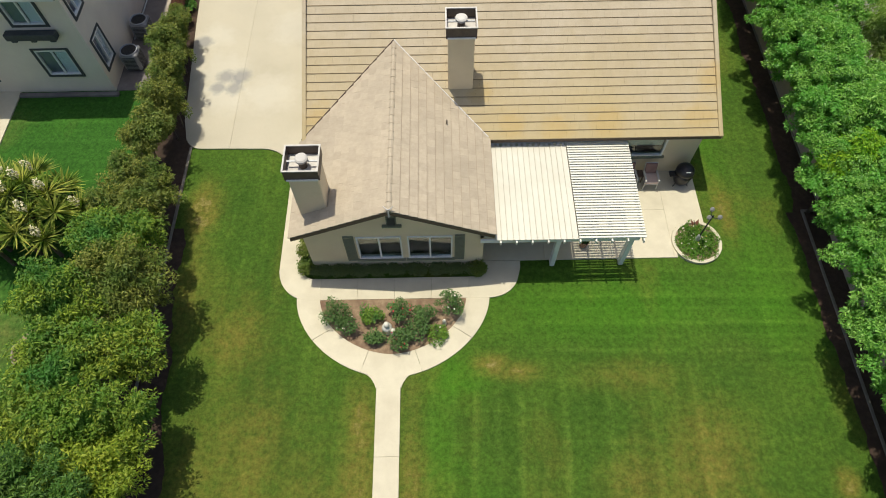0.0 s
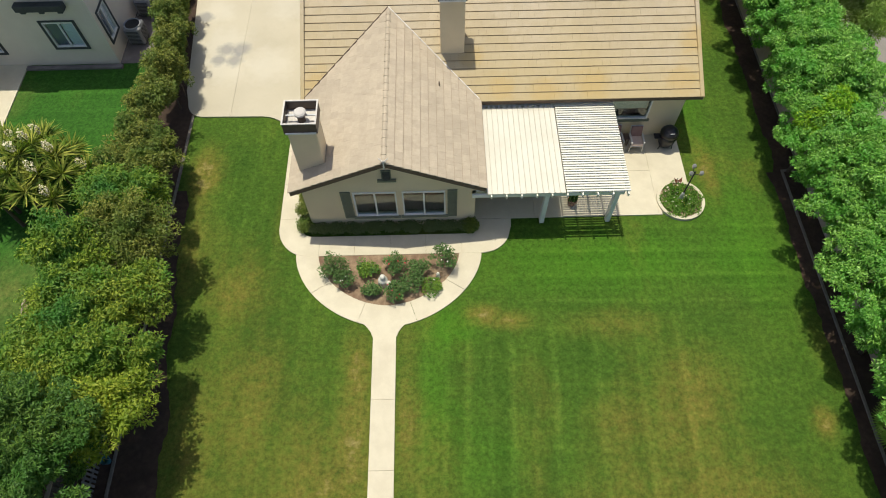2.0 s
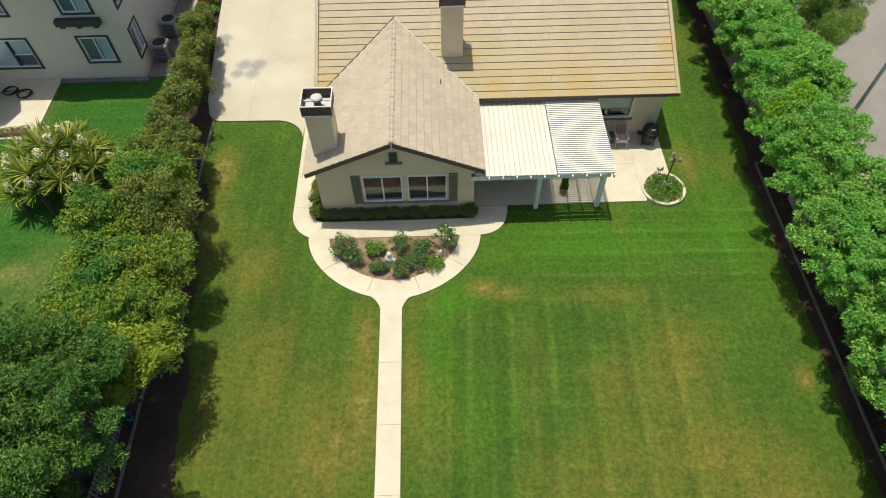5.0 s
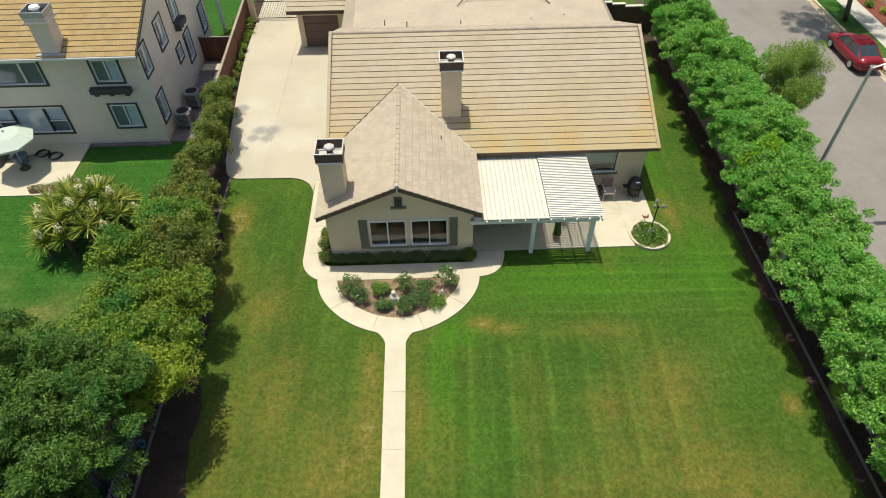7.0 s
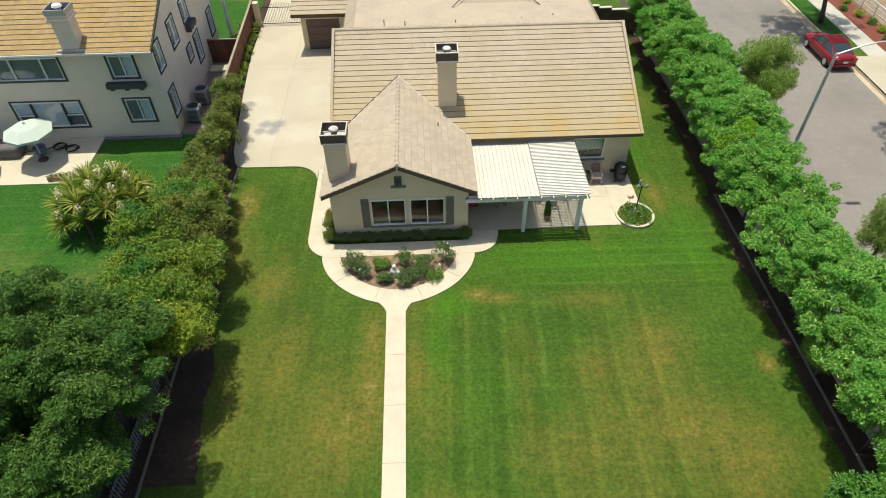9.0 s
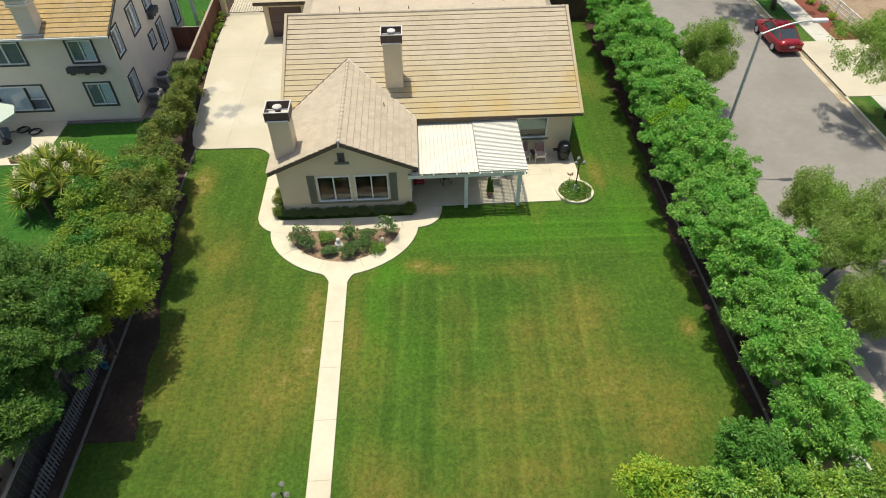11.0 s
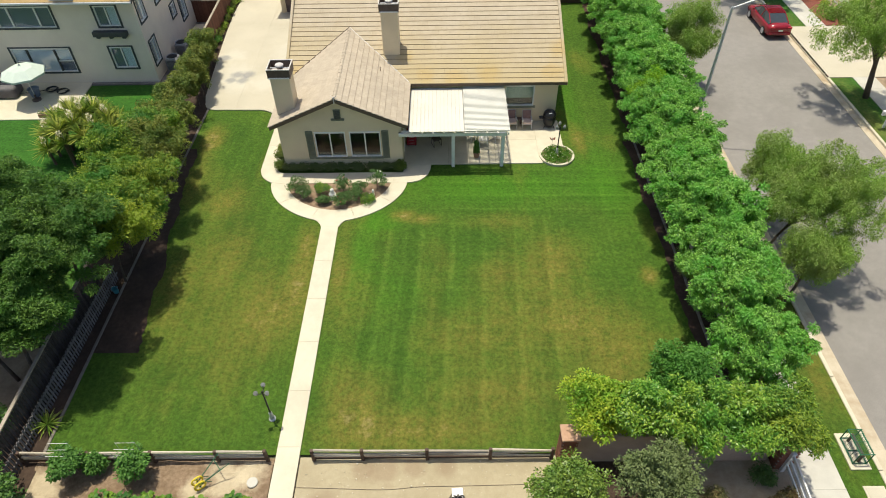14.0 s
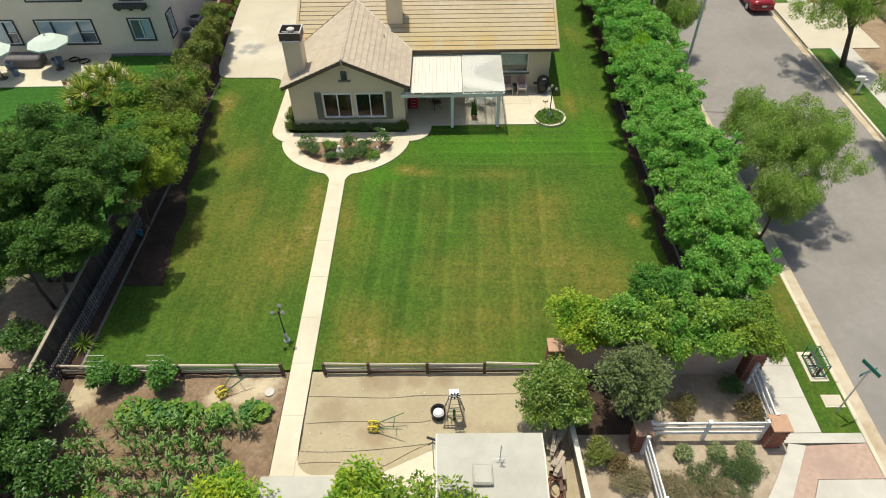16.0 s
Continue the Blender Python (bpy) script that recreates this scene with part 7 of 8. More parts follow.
for k in range(9):
    for sx in (-0.24, 0.24):
        tube(bm, (sx, -0.48 + 0.12 * k, 0.1), (sx, -0.48 + 0.12 * k, 0.72), 0.006, seg=4)
part("mesh", bm, GREEN_PAINT, t)
bm = bmesh.new()
tube(bm, (0, -0.4, 0.05), (0, -0.4, 0.5), 0.05), tube(bm, (0, 0.4, 0.05), (0, 0.4, 0.5), 0.05), tube(bm, (0, -0.45, 0.48), (0, 0.45, 0.48), 0.06)
part("valve", bm, METAL_DARK, t)
lid = thing("utility_box", 20.75, -4.85, 0, 0, "pale concrete utility box lid set in grass", "utility box")
part("rim", soft_box(bmesh.new(), -0.38, 0.38, -0.28, 0.28, -0.05, 0.03, 0.01), CONCRETE, lid)
part("cover", soft_box(bmesh.new(), -0.32, 0.32, -0.22, 0.22, 0.031, 0.045, 0.005), DRIVE, lid)
t = thing("street_sign", 20.65, -5.35, 0, 0, "green street name sign on a thin steel post", "street sign")
part("post", tube(bmesh.new(), (0, 0, -0.1), (0, 0, 2.85), 0.03, seg=8), METAL_GREY, t)
SIGN = surface("green sign enamel", (0.02, 0.16, 0.12), (0.03, 0.19, 0.14), rough=0.4, bump=0.0)
for k, (z, a) in enumerate(((2.72, 20), (2.95, 110))):
    b = soft_box(bmesh.new(), -0.38, 0.38, -0.012, 0.012, z - 0.09, z + 0.09, 0.004, Matrix.Rotation(radians(a), 4, "Z"))
    sg = part("blade", b, SIGN, t)
    part("lettering_bar", box(bmesh.new(), -0.26, 0.26, -0.016, -0.0125, z - 0.035, z + 0.035, Matrix.Rotation(radians(a), 4, "Z")), WHITE, sg)

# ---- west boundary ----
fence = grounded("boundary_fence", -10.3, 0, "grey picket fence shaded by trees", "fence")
# Pickets carry the trees' shade in their colour; the cap rail doesn't.
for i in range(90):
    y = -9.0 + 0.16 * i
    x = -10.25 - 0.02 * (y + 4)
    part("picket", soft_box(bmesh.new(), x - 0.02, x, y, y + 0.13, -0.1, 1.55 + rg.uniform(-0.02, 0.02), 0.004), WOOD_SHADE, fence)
b = bmesh.new()
for y0, y1 in ((-9.0, -2.0), (-2.0, 5.4)):
    xa, xb = -10.25 - 0.02 * (y0 + 4), -10.25 - 0.02 * (y1 + 4)
    b = bmesh.new()
    prism(b, [(xa - 0.1, y0), (xa + 0.03, y0), (xb + 0.03, y1), (xb - 0.1, y1)], 1.58, 1.63)
    part("cap_rail", b, WOOD_GREY, fence)
WOOD_PICKET = surface("dull weathered picket wood", (0.13, 0.12, 0.12), (0.20, 0.185, 0.18), scale=7, fine=50, rough=0.9, bump=0.4, vary=0.25)
picket_low = grounded("picket_fence", -10.0, 0, "low grey picket fence shaded by trees", "fence")
for i in range(82):
    y = -6.4 + 0.15 * i
    part("picket", soft_box(bmesh.new(), -9.98 + 0.02 * y, -9.96 + 0.02 * y, y, y + 0.085, -0.05, 0.86 + rg.uniform(-0.03, 0.03), 0.004), WOOD_PICKET, picket_low)
for z in (0.22, 0.66):
    b = bmesh.new()
    prism(b, [(-10.148, -6.45), (-10.112, -6.45), (-9.862, 6.0), (-9.898, 6.0)], z, z + 0.07)
    part("rail", b, WOOD_PICKET, picket_low)
flax = thing("flax_plant", -9.75, -1.9, 0, 0, "spiky green-yellow plant in the boundary bed", "plant")
ro = new("rosette", yucca_mesh(21, 50))
ro.parent, ro.matrix_basis = flax, pose(0, 0, 0.12) @ Matrix.Diagonal((0.75, 0.75, 0.8, 1))
north = grounded("side_fence", -11.4, 33, "red-brown board fence beside the driveway", "fence")
for i in range(80):
    y = 26.76 + 0.16 * i
    x = -11.15 - 0.03 * (y - 27)
    part("board", box(bmesh.new(), x, x + 0.02, y, y + 0.152, -0.1, 1.75), WOOD_FENCE, north)
b = bmesh.new()
prism(b, [(-11.22, 26.76), (-11.08, 26.76), (-11.48, 39.6), (-11.64, 39.6)], 1.751, 1.80)
part("cap_rail", b, WOOD_GREY, north)
cross = grounded("cross_fence", -12.5, 33, "red-brown cross fence between house and boundary", "fence")
for i in range(14):
    part("board", box(bmesh.new(), -13.55 + 0.16 * i, -13.4 + 0.16 * i, 33.0, 33.03, -0.1, 1.7), WOOD_FENCE, cross)
part("cap_rail", box(bmesh.new(), -13.58, -11.35, 32.96, 33.07, 1.701, 1.75), WOOD_GREY, cross)
UNIT_RIM = surface("worn grey metal rim", (0.33, 0.34, 0.36), (0.42, 0.43, 0.45), scale=6, rough=0.5, bump=0.1)
UNIT_GREY = surface("grey painted sheet metal", (0.23, 0.23, 0.235), (0.29, 0.29, 0.295), scale=6, rough=0.6, bump=0.1)
t = thing("concrete_step", -12.5, 31.95, 0.01, 0, "pale concrete step across the side yard", "step")
part("slab", soft_box(bmesh.new(), -0.95, 0.85, -0.4, 0.4, 0, 0.16, 0.02), DRIVE, t)
t = thing("pipe", -13.48, 29.0, 0.01, 0, "thin grey pipe lying along the house wall", "pipe")
part("run", tube(bmesh.new(), (0, -1.6, 0.04), (0, 1.9, 0.04), 0.035, seg=8), METAL_GREY, t)
sheet("side_yard", -13.6, -11.3, 24.0, 33.0, 0.01, SIDE_PAVING, "shaded dark concrete side yard", "paving")
for yy in (25.6, 27.7):
    t = thing("air_conditioner", -12.95, yy, 0.01, 0, "grey outdoor air-conditioning unit beside the wall", "air conditioner", "air conditioners")
    part("case", soft_box(bmesh.new(), -0.42, 0.42, -0.42, 0.42, 0.05, 1.0, 0.12, seg=3), UNIT_GREY, t)
    for s_ in (-1, 1):
        for k in range(9):
            part("louvre", box(bmesh.new(), -0.29, 0.29, s_ * 0.424 - 0.006, s_ * 0.424 + 0.006, 0.16 + 0.085 * k, 0.20 + 0.085 * k), DARK_TRIM, t)
            part("louvre", box(bmesh.new(), s_ * 0.424 - 0.006, s_ * 0.424 + 0.006, -0.29, 0.29, 0.16 + 0.085 * k, 0.20 + 0.085 * k), DARK_TRIM, t)
    part("top_rim", lathe(bmesh.new(), [(0.36, 1.0), (0.365, 1.04), (0.40, 1.045), (0.41, 1.0)], 24), UNIT_RIM, t)
    b = bmesh.new()
    for r_ in (0.08, 0.16, 0.24, 0.31):
        for k in range(20):
            a0, a1 = 2 * math.pi * k / 20, 2 * math.pi * (k + 1) / 20
            tube(b, (r_ * math.cos(a0), r_ * math.sin(a0), 1.03), (r_ * math.cos(a1), r_ * math.sin(a1), 1.03), 0.005, seg=4)
    for k in range(8):
        a = math.pi * k / 4
        tube(b, (0.02 * math.cos(a), 0.02 * math.sin(a), 1.03), (0.315 * math.cos(a), 0.315 * math.sin(a), 1.03), 0.005, seg=4)
    part("fan_grille", b, DARK_TRIM, t)
    part("fan_well", lathe(bmesh.new(), [(0.355, 1.001), (0.355, 1.006), (0.02, 1.007)], 20), BLACK, t)
gate = grounded("driveway_gate", -9.2, 38.7, "arched iron driveway gate on pale piers", "gate")
for x in (-11.15, -7.55):
    part("pier", soft_box(bmesh.new(), x - 0.2, x + 0.2, 38.5, 38.9, -0.1, 1.85, 0.02), STUCCO, gate)
for i in range(26):
    x = -10.9 + 0.125 * i
    h = 1.45 + 0.35 * math.sin(math.pi * i / 25)
    part("bar", tube(bmesh.new(), (x, 38.7, 0.1), (x, 38.7, h), 0.012, seg=5), BLACK, gate)
for z in (0.15, 1.4):
    part("rail", box(bmesh.new(), -10.93, -7.75, 38.68, 38.72, z, z + 0.04), BLACK, gate)
back = grounded("rear_wall", 15, 35.8, "stepped dark brown block wall with cream caps", "wall", kind="structure")
WALL_BROWN = surface("dark brown block", (0.13, 0.085, 0.065), (0.17, 0.115, 0.09), (0.10, 0.065, 0.05), scale=3, fine=40, rough=0.95, bump=0.4)
for x0, x1, zt in ((11.4, 13.0, 2.3), (13.0, 14.5, 2.06), (14.5, 15.45, 1.92), (15.45, 17.9, 1.74)):
    part("panel", box(bmesh.new(), x0, x1 - 0.004, 35.75, 35.93, -0.1, zt), WALL_BROWN, back)
    part("cap", soft_box(bmesh.new(), x0 - 0.02, x1 + 0.02, 35.70, 35.98, zt + 0.001, zt + 0.09, 0.015), CREAM, back)
lawn("rear_lawn", 9.0, 18.6, 36.2, 52.0, -0.004, LAWN_FAR, [(14.0, 44.0, 1.0, 1.0, 0.2)], "green lawn behind the rear wall", 0.3)
sheet("rear_path", 18.61, 19.6, 38, 52, 0.012, CONCRETE, "pale path beside the rear lawn", "path")
sheet("bare_patch", -14.5, -11.4, -3.0, 1.8, 0.0, SOIL, "bare brown leaf-littered soil", "soil")

for i in range(9):
    tree("fence_plant", -11.05 - 0.03 * i, 28.4 + i * 1.15, rg.uniform(0.4, 0.9), (0.34, 0.5), LEAF_MID if i % 2 else LEAF_HEDGE, 180 + i, "small green plant along the board fence", k=10, per=70, leaf=(0.10, 0.045), clump=0.2, bare=0.0, category="plant", group="plants along the fence", trunk=0.015)

# ---- patio furniture ----
CUSHION = surface("dusty rose cushion", (0.26, 0.15, 0.13), (0.31, 0.19, 0.165), scale=6, fine=80, rough=0.95, bump=0.3)
CUSHION_PALE = surface("faded pink cushion", (0.52, 0.40, 0.34), (0.58, 0.46, 0.40), scale=6, fine=80, rough=0.95, bump=0.3)
FRAME = surface("grey-white chair frame", (0.55, 0.53, 0.49), (0.62, 0.60, 0.56), scale=8, rough=0.5, bump=0.1)
RED = surface("red enamel", (0.36, 0.02, 0.03), (0.42, 0.03, 0.04), scale=5, rough=0.35, bump=0.05)
TERRACOTTA = surface("terracotta", (0.34, 0.19, 0.12), (0.40, 0.24, 0.16), scale=8, rough=0.9, bump=0.2)


def armchair(x, y, rz, label):
    t = thing("patio_chair", x, y, 0.055, rz, label, "chair", "cushioned patio chairs")
    for sx in (-0.27, 0.27):
        for sy in (-0.25, 0.25):
            part("leg", tube(bmesh.new(), (sx * 1.08, sy * 1.1, 0), (sx, sy, 0.4), 0.022, seg=6), FRAME, t)
        part("armrest", soft_box(bmesh.new(), sx - 0.04, sx + 0.04, -0.3, 0.28, 0.6, 0.64, 0.015), FRAME, t)
        part("arm_post", tube(bmesh.new(), (sx, -0.24, 0.38), (sx, -0.26, 0.6), 0.02, seg=6), FRAME, t)
    part("seat_frame", soft_box(bmesh.new(), -0.29, 0.29, -0.28, 0.28, 0.34, 0.40, 0.02), FRAME, t)
    part("seat_cushion", soft_box(bmesh.new(), -0.26, 0.26, -0.29, 0.24, 0.401, 0.50, 0.04, seg=2), CUSHION_PALE, t)
    m = Matrix.Translation((0, 0.24, 0.42)) @ Matrix.Rotation(-0.28, 4, "X")
    part("back_frame", soft_box(bmesh.new(), -0.28, 0.28, 0.03, 0.07, 0.0, 0.58, 0.02, m), FRAME, t)
    part("back_cushion", soft_box(bmesh.new(), -0.25, 0.25, -0.06, 0.028, 0.06, 0.57, 0.04, m, 2), CUSHION, t)
    return t


armchair(10.65, 18.0, 0, "grey patio chair with dusty rose cushions")
armchair(9.75, 18.05, 4, "grey patio chair with dusty rose cushions")
t = thing("side_table", 10.2, 18.25, 0.055, 0, "small dark wooden table between chairs", "table")
part("tabletop", soft_box(bmesh.new(), -0.18, 0.18, -0.18, 0.18, 0.42, 0.46, 0.01), WOOD_DARK, t)
for sx in (-0.14, 0.14):
    for sy in (-0.14, 0.14):
        part("leg", box(bmesh.new(), sx - 0.02, sx + 0.02, sy - 0.02, sy + 0.02, 0, 0.42), WOOD_DARK, t)
t = thing("barbecue", 12.0, 18.05, 0.055, 0, "black kettle barbecue on short legs by the wall", "barbecue")
part("bowl", lathe(bmesh.new(), [(0.26, 0.12), (0.34, 0.3), (0.38, 0.6), (0.39, 0.80)], 20), BLACK, t, smooth=True)
lid = part("lid", lathe(bmesh.new(), [(0.395, 0.801), (0.38, 0.94), (0.28, 1.08), (0.12, 1.15), (0.03, 1.16)], 20), BLACK, t, smooth=True)
part("handle", tube(bmesh.new(), (-0.09, -0.28, 1.1), (0.09, -0.28, 1.1), 0.02), METAL_GREY, lid)
for k in range(3):
    a = radians(90 + 120 * k)
    part("leg", tube(bmesh.new(), (0.36 * math.cos(a), 0.36 * math.sin(a), 0), (0.16 * math.cos(a), 0.16 * math.sin(a), 0.44), 0.02, seg=6), BLACK, t)
part("ash_pan", lathe(bmesh.new(), [(0.18, 0.2), (0.2, 0.22), (0.05, 0.24)], 14), METAL_GREY, t)
part("side_shelf", soft_box(bmesh.new(), -0.62, -0.36, -0.15, 0.15, 0.66, 0.69, 0.01), BLACK, t)
# table and chairs under the lattice
t = thing("patio_table", 7.95, 17.1, 0.055, 0, "round glass-topped white patio table", "table")
part("tabletop", lathe(bmesh.new(), [(0.55, 0.70), (0.56, 0.72), (0.55, 0.735)], 28), GLASS_TINT, t)
b = bmesh.new()
for k in range(28):
    a0, a1 = 2 * math.pi * k / 28, 2 * math.pi * (k + 1) / 28
    tube(b, (0.57 * math.cos(a0), 0.57 * math.sin(a0), 0.715), (0.57 * math.cos(a1), 0.57 * math.sin(a1), 0.715), 0.018, seg=6)
part("rim", b, WHITE, t)
for k in range(4):
    a = radians(45 + 90 * k)
    part("leg", tube(bmesh.new(), (0.45 * math.cos(a), 0.45 * math.sin(a), 0), (0.4 * math.cos(a), 0.4 * math.sin(a), 0.7), 0.02, seg=6), WHITE, t)


def metal_chair(x, y, rz, material, label, group):
    t = thing("metal_chair", x, y, 0.055, rz, label, "chair", group)
    for sx in (-0.23, 0.23):
        part("runner", tube(bmesh.new(), (sx, -0.26, 0.015), (sx, 0.28, 0.015), 0.015, seg=6), material, t)
        part("leg", tube(bmesh.new(), (sx, -0.22, 0.015), (sx, -0.2, 0.43), 0.015, seg=6), material, t)
        part("leg", tube(bmesh.new(), (sx, 0.24, 0.015), (sx, 0.2, 0.43), 0.015, seg=6), material, t)
        part("arm", tube(bmesh.new(), (sx * 1.1, -0.24, 0.62), (sx * 1.05, 0.24, 0.66), 0.018, seg=6), material, t)
    part("seat", soft_box(bmesh.new(), -0.25, 0.25, -0.24, 0.24, 0.42, 0.45, 0.02), material, t)
    m = Matrix.Translation((0, 0.23, 0.44)) @ Matrix.Rotation(-0.2, 4, "X")
    for k in range(6):
        part("back_slat", box(bmesh.new(), -0.21 + 0.075 * k, -0.17 + 0.075 * k, -0.008, 0.008, 0.0, 0.46, m), material, t)
    part("top_rail", tube(bmesh.new(), m @ Vector((-0.25, 0, 0.47)), m @ Vector((0.25, 0, 0.47)), 0.02, seg=6), material, t)


for x, y, rz in ((7.3, 16.75, 125), (8.6, 16.75, 235), (7.95, 16.25, 180), (7.95, 18.0, 0)):
    metal_chair(x, y, rz, WHITE, "white metal chair round a patio table", "chairs round the patio table")
metal_chair(5.2, 16.3, 20, METAL_DARK, "dark metal chair in the covered patio's shade", "shaded patio chairs")
metal_chair(4.7, 17.3, -30, METAL_DARK, "dark metal chair in the covered patio's shade", "shaded patio chairs")
t = thing("tool_chest", 3.75, 16.5, 0.055, 0, "red enamelled tool chest beside the wall", "tool chest")
part("body", soft_box(bmesh.new(), -0.28, 0.28, -0.35, 0.35, 0.08, 0.95, 0.02), RED, t)
for k in range(4):
    d = part("drawer", soft_box(bmesh.new(), -0.24, 0.24, -0.375, -0.352, 0.14 + 0.2 * k, 0.31 + 0.2 * k, 0.006), RED, t)
    part("pull", box(bmesh.new(), -0.15, 0.15, -0.39, -0.3755, 0.25 + 0.2 * k, 0.27 + 0.2 * k), METAL_GREY, d)
for sx in (-0.22, 0.22):
    for sy in (-0.28, 0.28):
        part("castor", tube(bmesh.new(), (sx - 0.02, sy, 0.04), (sx + 0.02, sy, 0.04), 0.04, seg=10), BLACK, t)
t = thing("potted_cactus", 7.5, 15.05, 0.055, 0, "tall green potted cactus at the patio edge", "potted plant")
part("pot", lathe(bmesh.new(), [(0.14, 0), (0.19, 0.3), (0.21, 0.31), (0.21, 0.35), (0.17, 0.35), (0.16, 0.28)], 16), TERRACOTTA, t)
part("soil", lathe(bmesh.new(), [(0.16, 0.281), (0.16, 0.3), (0.05, 0.305)], 14), SOIL, t)
for k, (dx, dy, h) in enumerate(((0, 0, 1.35), (0.1, 0.03, 1.1), (-0.1, 0.02, 1.2), (0.02, -0.1, 0.9), (-0.03, 0.11, 1.05), (0.13, -0.08, 0.75), (-0.14, -0.07, 0.85))):
    b = bmesh.new()
    n = 10
    rings = []
    for z in np.linspace(0.3, h, 6):
        f = 1.0 if z < h - 0.05 else 0.35
        rings.append([b.verts.new((dx + (0.055 if i % 2 else 0.036) * f * math.cos(math.pi * i / n * 2), dy + (0.055 if i % 2 else 0.036) * f * math.sin(math.pi * i / n * 2), z)) for i in range(n)])
    for r0, r1 in zip(rings, rings[1:]):
        for i in range(n):
            b.faces.new((r0[i], r0[(i + 1) % n], r1[(i + 1) % n], r1[i]))
    b.faces.new(rings[-1])
    part("stem", b, LEAF_CITRUS, t)
t = thing("garden_stake", 11.84, 15.5, 0.05, 0, "small rust-red butterfly on a stake in a planter", "ornament")
b = bmesh.new()
for s in (-1, 1):
    v = [b.verts.new(c) for c in ((0, 0, 0.86), (0.17 * s, 0.12, 0.95), (0.15 * s, -0.02, 0.91), (0.10 * s, -0.12, 0.87))]
    b.faces.new(v)
bmesh.ops.solidify(b, geom=b.faces[:], thickness=0.01)
part("wings", b, BRICK, t)
part("body", tube(bmesh.new(), (0, -0.11, 0.86), (0, 0.11, 0.88), 0.016), WOOD_DARK, t)
part("stake", tube(bmesh.new(), (0, 0, -0.02), (0, 0, 0.86), 0.007, seg=5), WOOD_DARK, t)

# things in the rose bed
b = lathe(bmesh.new(), [(0.20, 0.0), (0.22, 0.08), (0.17, 0.24), (0.20, 0.34), (0.12, 0.44), (0.07, 0.48), (0.11, 0.56), (0.10, 0.64), (0.03, 0.70)], 14)
merge(b, lathe(bmesh.new(), [(0.12, 0.0), (0.13, 0.10), (0.08, 0.26), (0.10, 0.32), (0.03, 0.40)], 12, 0.22, -0.12))
ob = tagged(part("garden_statue", b, PALE, smooth=True), "white stone garden statue among roses", "statue")
ob.matrix_basis = pose(-0.33, 11.5, 0.02)
b = lathe(bmesh.new(), [(0.08, 0), (0.09, 0.10), (0.06, 0.24), (0.075, 0.32), (0.03, 0.44)], 10)
ob = tagged(part("garden_figurine", b, PALE, smooth=True), "small pale garden figurine in dry soil", "ornament")
ob.matrix_basis = pose(1.82, 11.72, 0.02)

# ---- next door's patio ----
sheet("patio_next_door", -34, -18.1, 19.5, 24.0, 0.05, CONCRETE, "pale concrete patio beside the neighbouring house", "patio")
CANVAS = surface("pale green-white canvas", (0.50, 0.585, 0.50), (0.54, 0.62, 0.535), scale=3, fine=60, rough=0.9, bump=0.1)


def umbrella(x, y, label):
    t = thing("patio_umbrella", x, y, 0.05, 0, label, "umbrella", "patio umbrellas")
    part("pole", tube(bmesh.new(), (0, 0, 0), (0, 0, 2.5), 0.025, seg=8), METAL_GREY, t)
    part("base", lathe(bmesh.new(), [(0.28, 0), (0.28, 0.06), (0.06, 0.12), (0.05, 0.4)], 16), METAL_DARK, t)
    n = 8
    b = bmesh.new()
    rim = [b.verts.new((1.35 * math.cos(2 * math.pi * i / n), 1.35 * math.sin(2 * math.pi * i / n), 1.98)) for i in range(n)]
    mid = [b.verts.new((0.7 * math.cos(2 * math.pi * i / n), 0.7 * math.sin(2 * math.pi * i / n), 2.32)) for i in range(n)]
    top = b.verts.new((0, 0, 2.48))
    hem = [b.verts.new((v.co.x, v.co.y, 1.86)) for v in rim]
    for i in range(n):
        j = (i + 1) % n
        b.faces.new((top, mid[i], mid[j])), b.faces.new((mid[i], rim[i], rim[j], mid[j])), b.faces.new((rim[i], hem[i], hem[j], rim[j]))
    canopy = part("canopy", b, CANVAS, t)
    part("finial", lathe(bmesh.new(), [(0.06, 2.46), (0.07, 2.5), (0.02, 2.58)], 8), METAL_GREY, canopy)
    for i in range(n):
        a = 2 * math.pi * i / n
        part("rib", tube(bmesh.new(), (0, 0, 2.44), (1.33 * math.cos(a), 1.33 * math.sin(a), 1.97), 0.01, seg=4), METAL_GREY, t)


umbrella(-20.95, 21.8, "pale green-white patio umbrella, open")
umbrella(-24.3, 20.6, "pale green-white patio umbrella, open")
COVER = surface("grey furniture cover", (0.13, 0.12, 0.125), (0.17, 0.16, 0.165), scale=4, fine=60, rough=0.85, bump=0.3)
t = thing("covered_furniture", -23.5, 22.5, 0.05, 0, "patio set under a dark grey cover", "furniture cover")
part("cover", soft_box(bmesh.new(), -1.2, 1.2, -0.6, 0.6, 0, 0.75, 0.2, seg=3), COVER, t)
BLUE = surface("blue-grey glaze", (0.14, 0.18, 0.24), (0.18, 0.23, 0.30), rough=0.4, bump=0.1)
for x, y, rr in ((-21.25, 22.35, 0.36), (-24.4, 21.9, 0.32), (-23.6, 21.0, 0.25)):
    t = thing("plant_tub", x, y, 0.05, 0, "blue-grey glazed tub on the patio", "tub", "glazed tubs")
    part("body", lathe(bmesh.new(), [(rr * 0.75, 0), (rr, 0.5), (rr * 1.05, 0.52), (rr * 0.9, 0.52), (rr * 0.8, 0.4)], 16), BLUE, t)
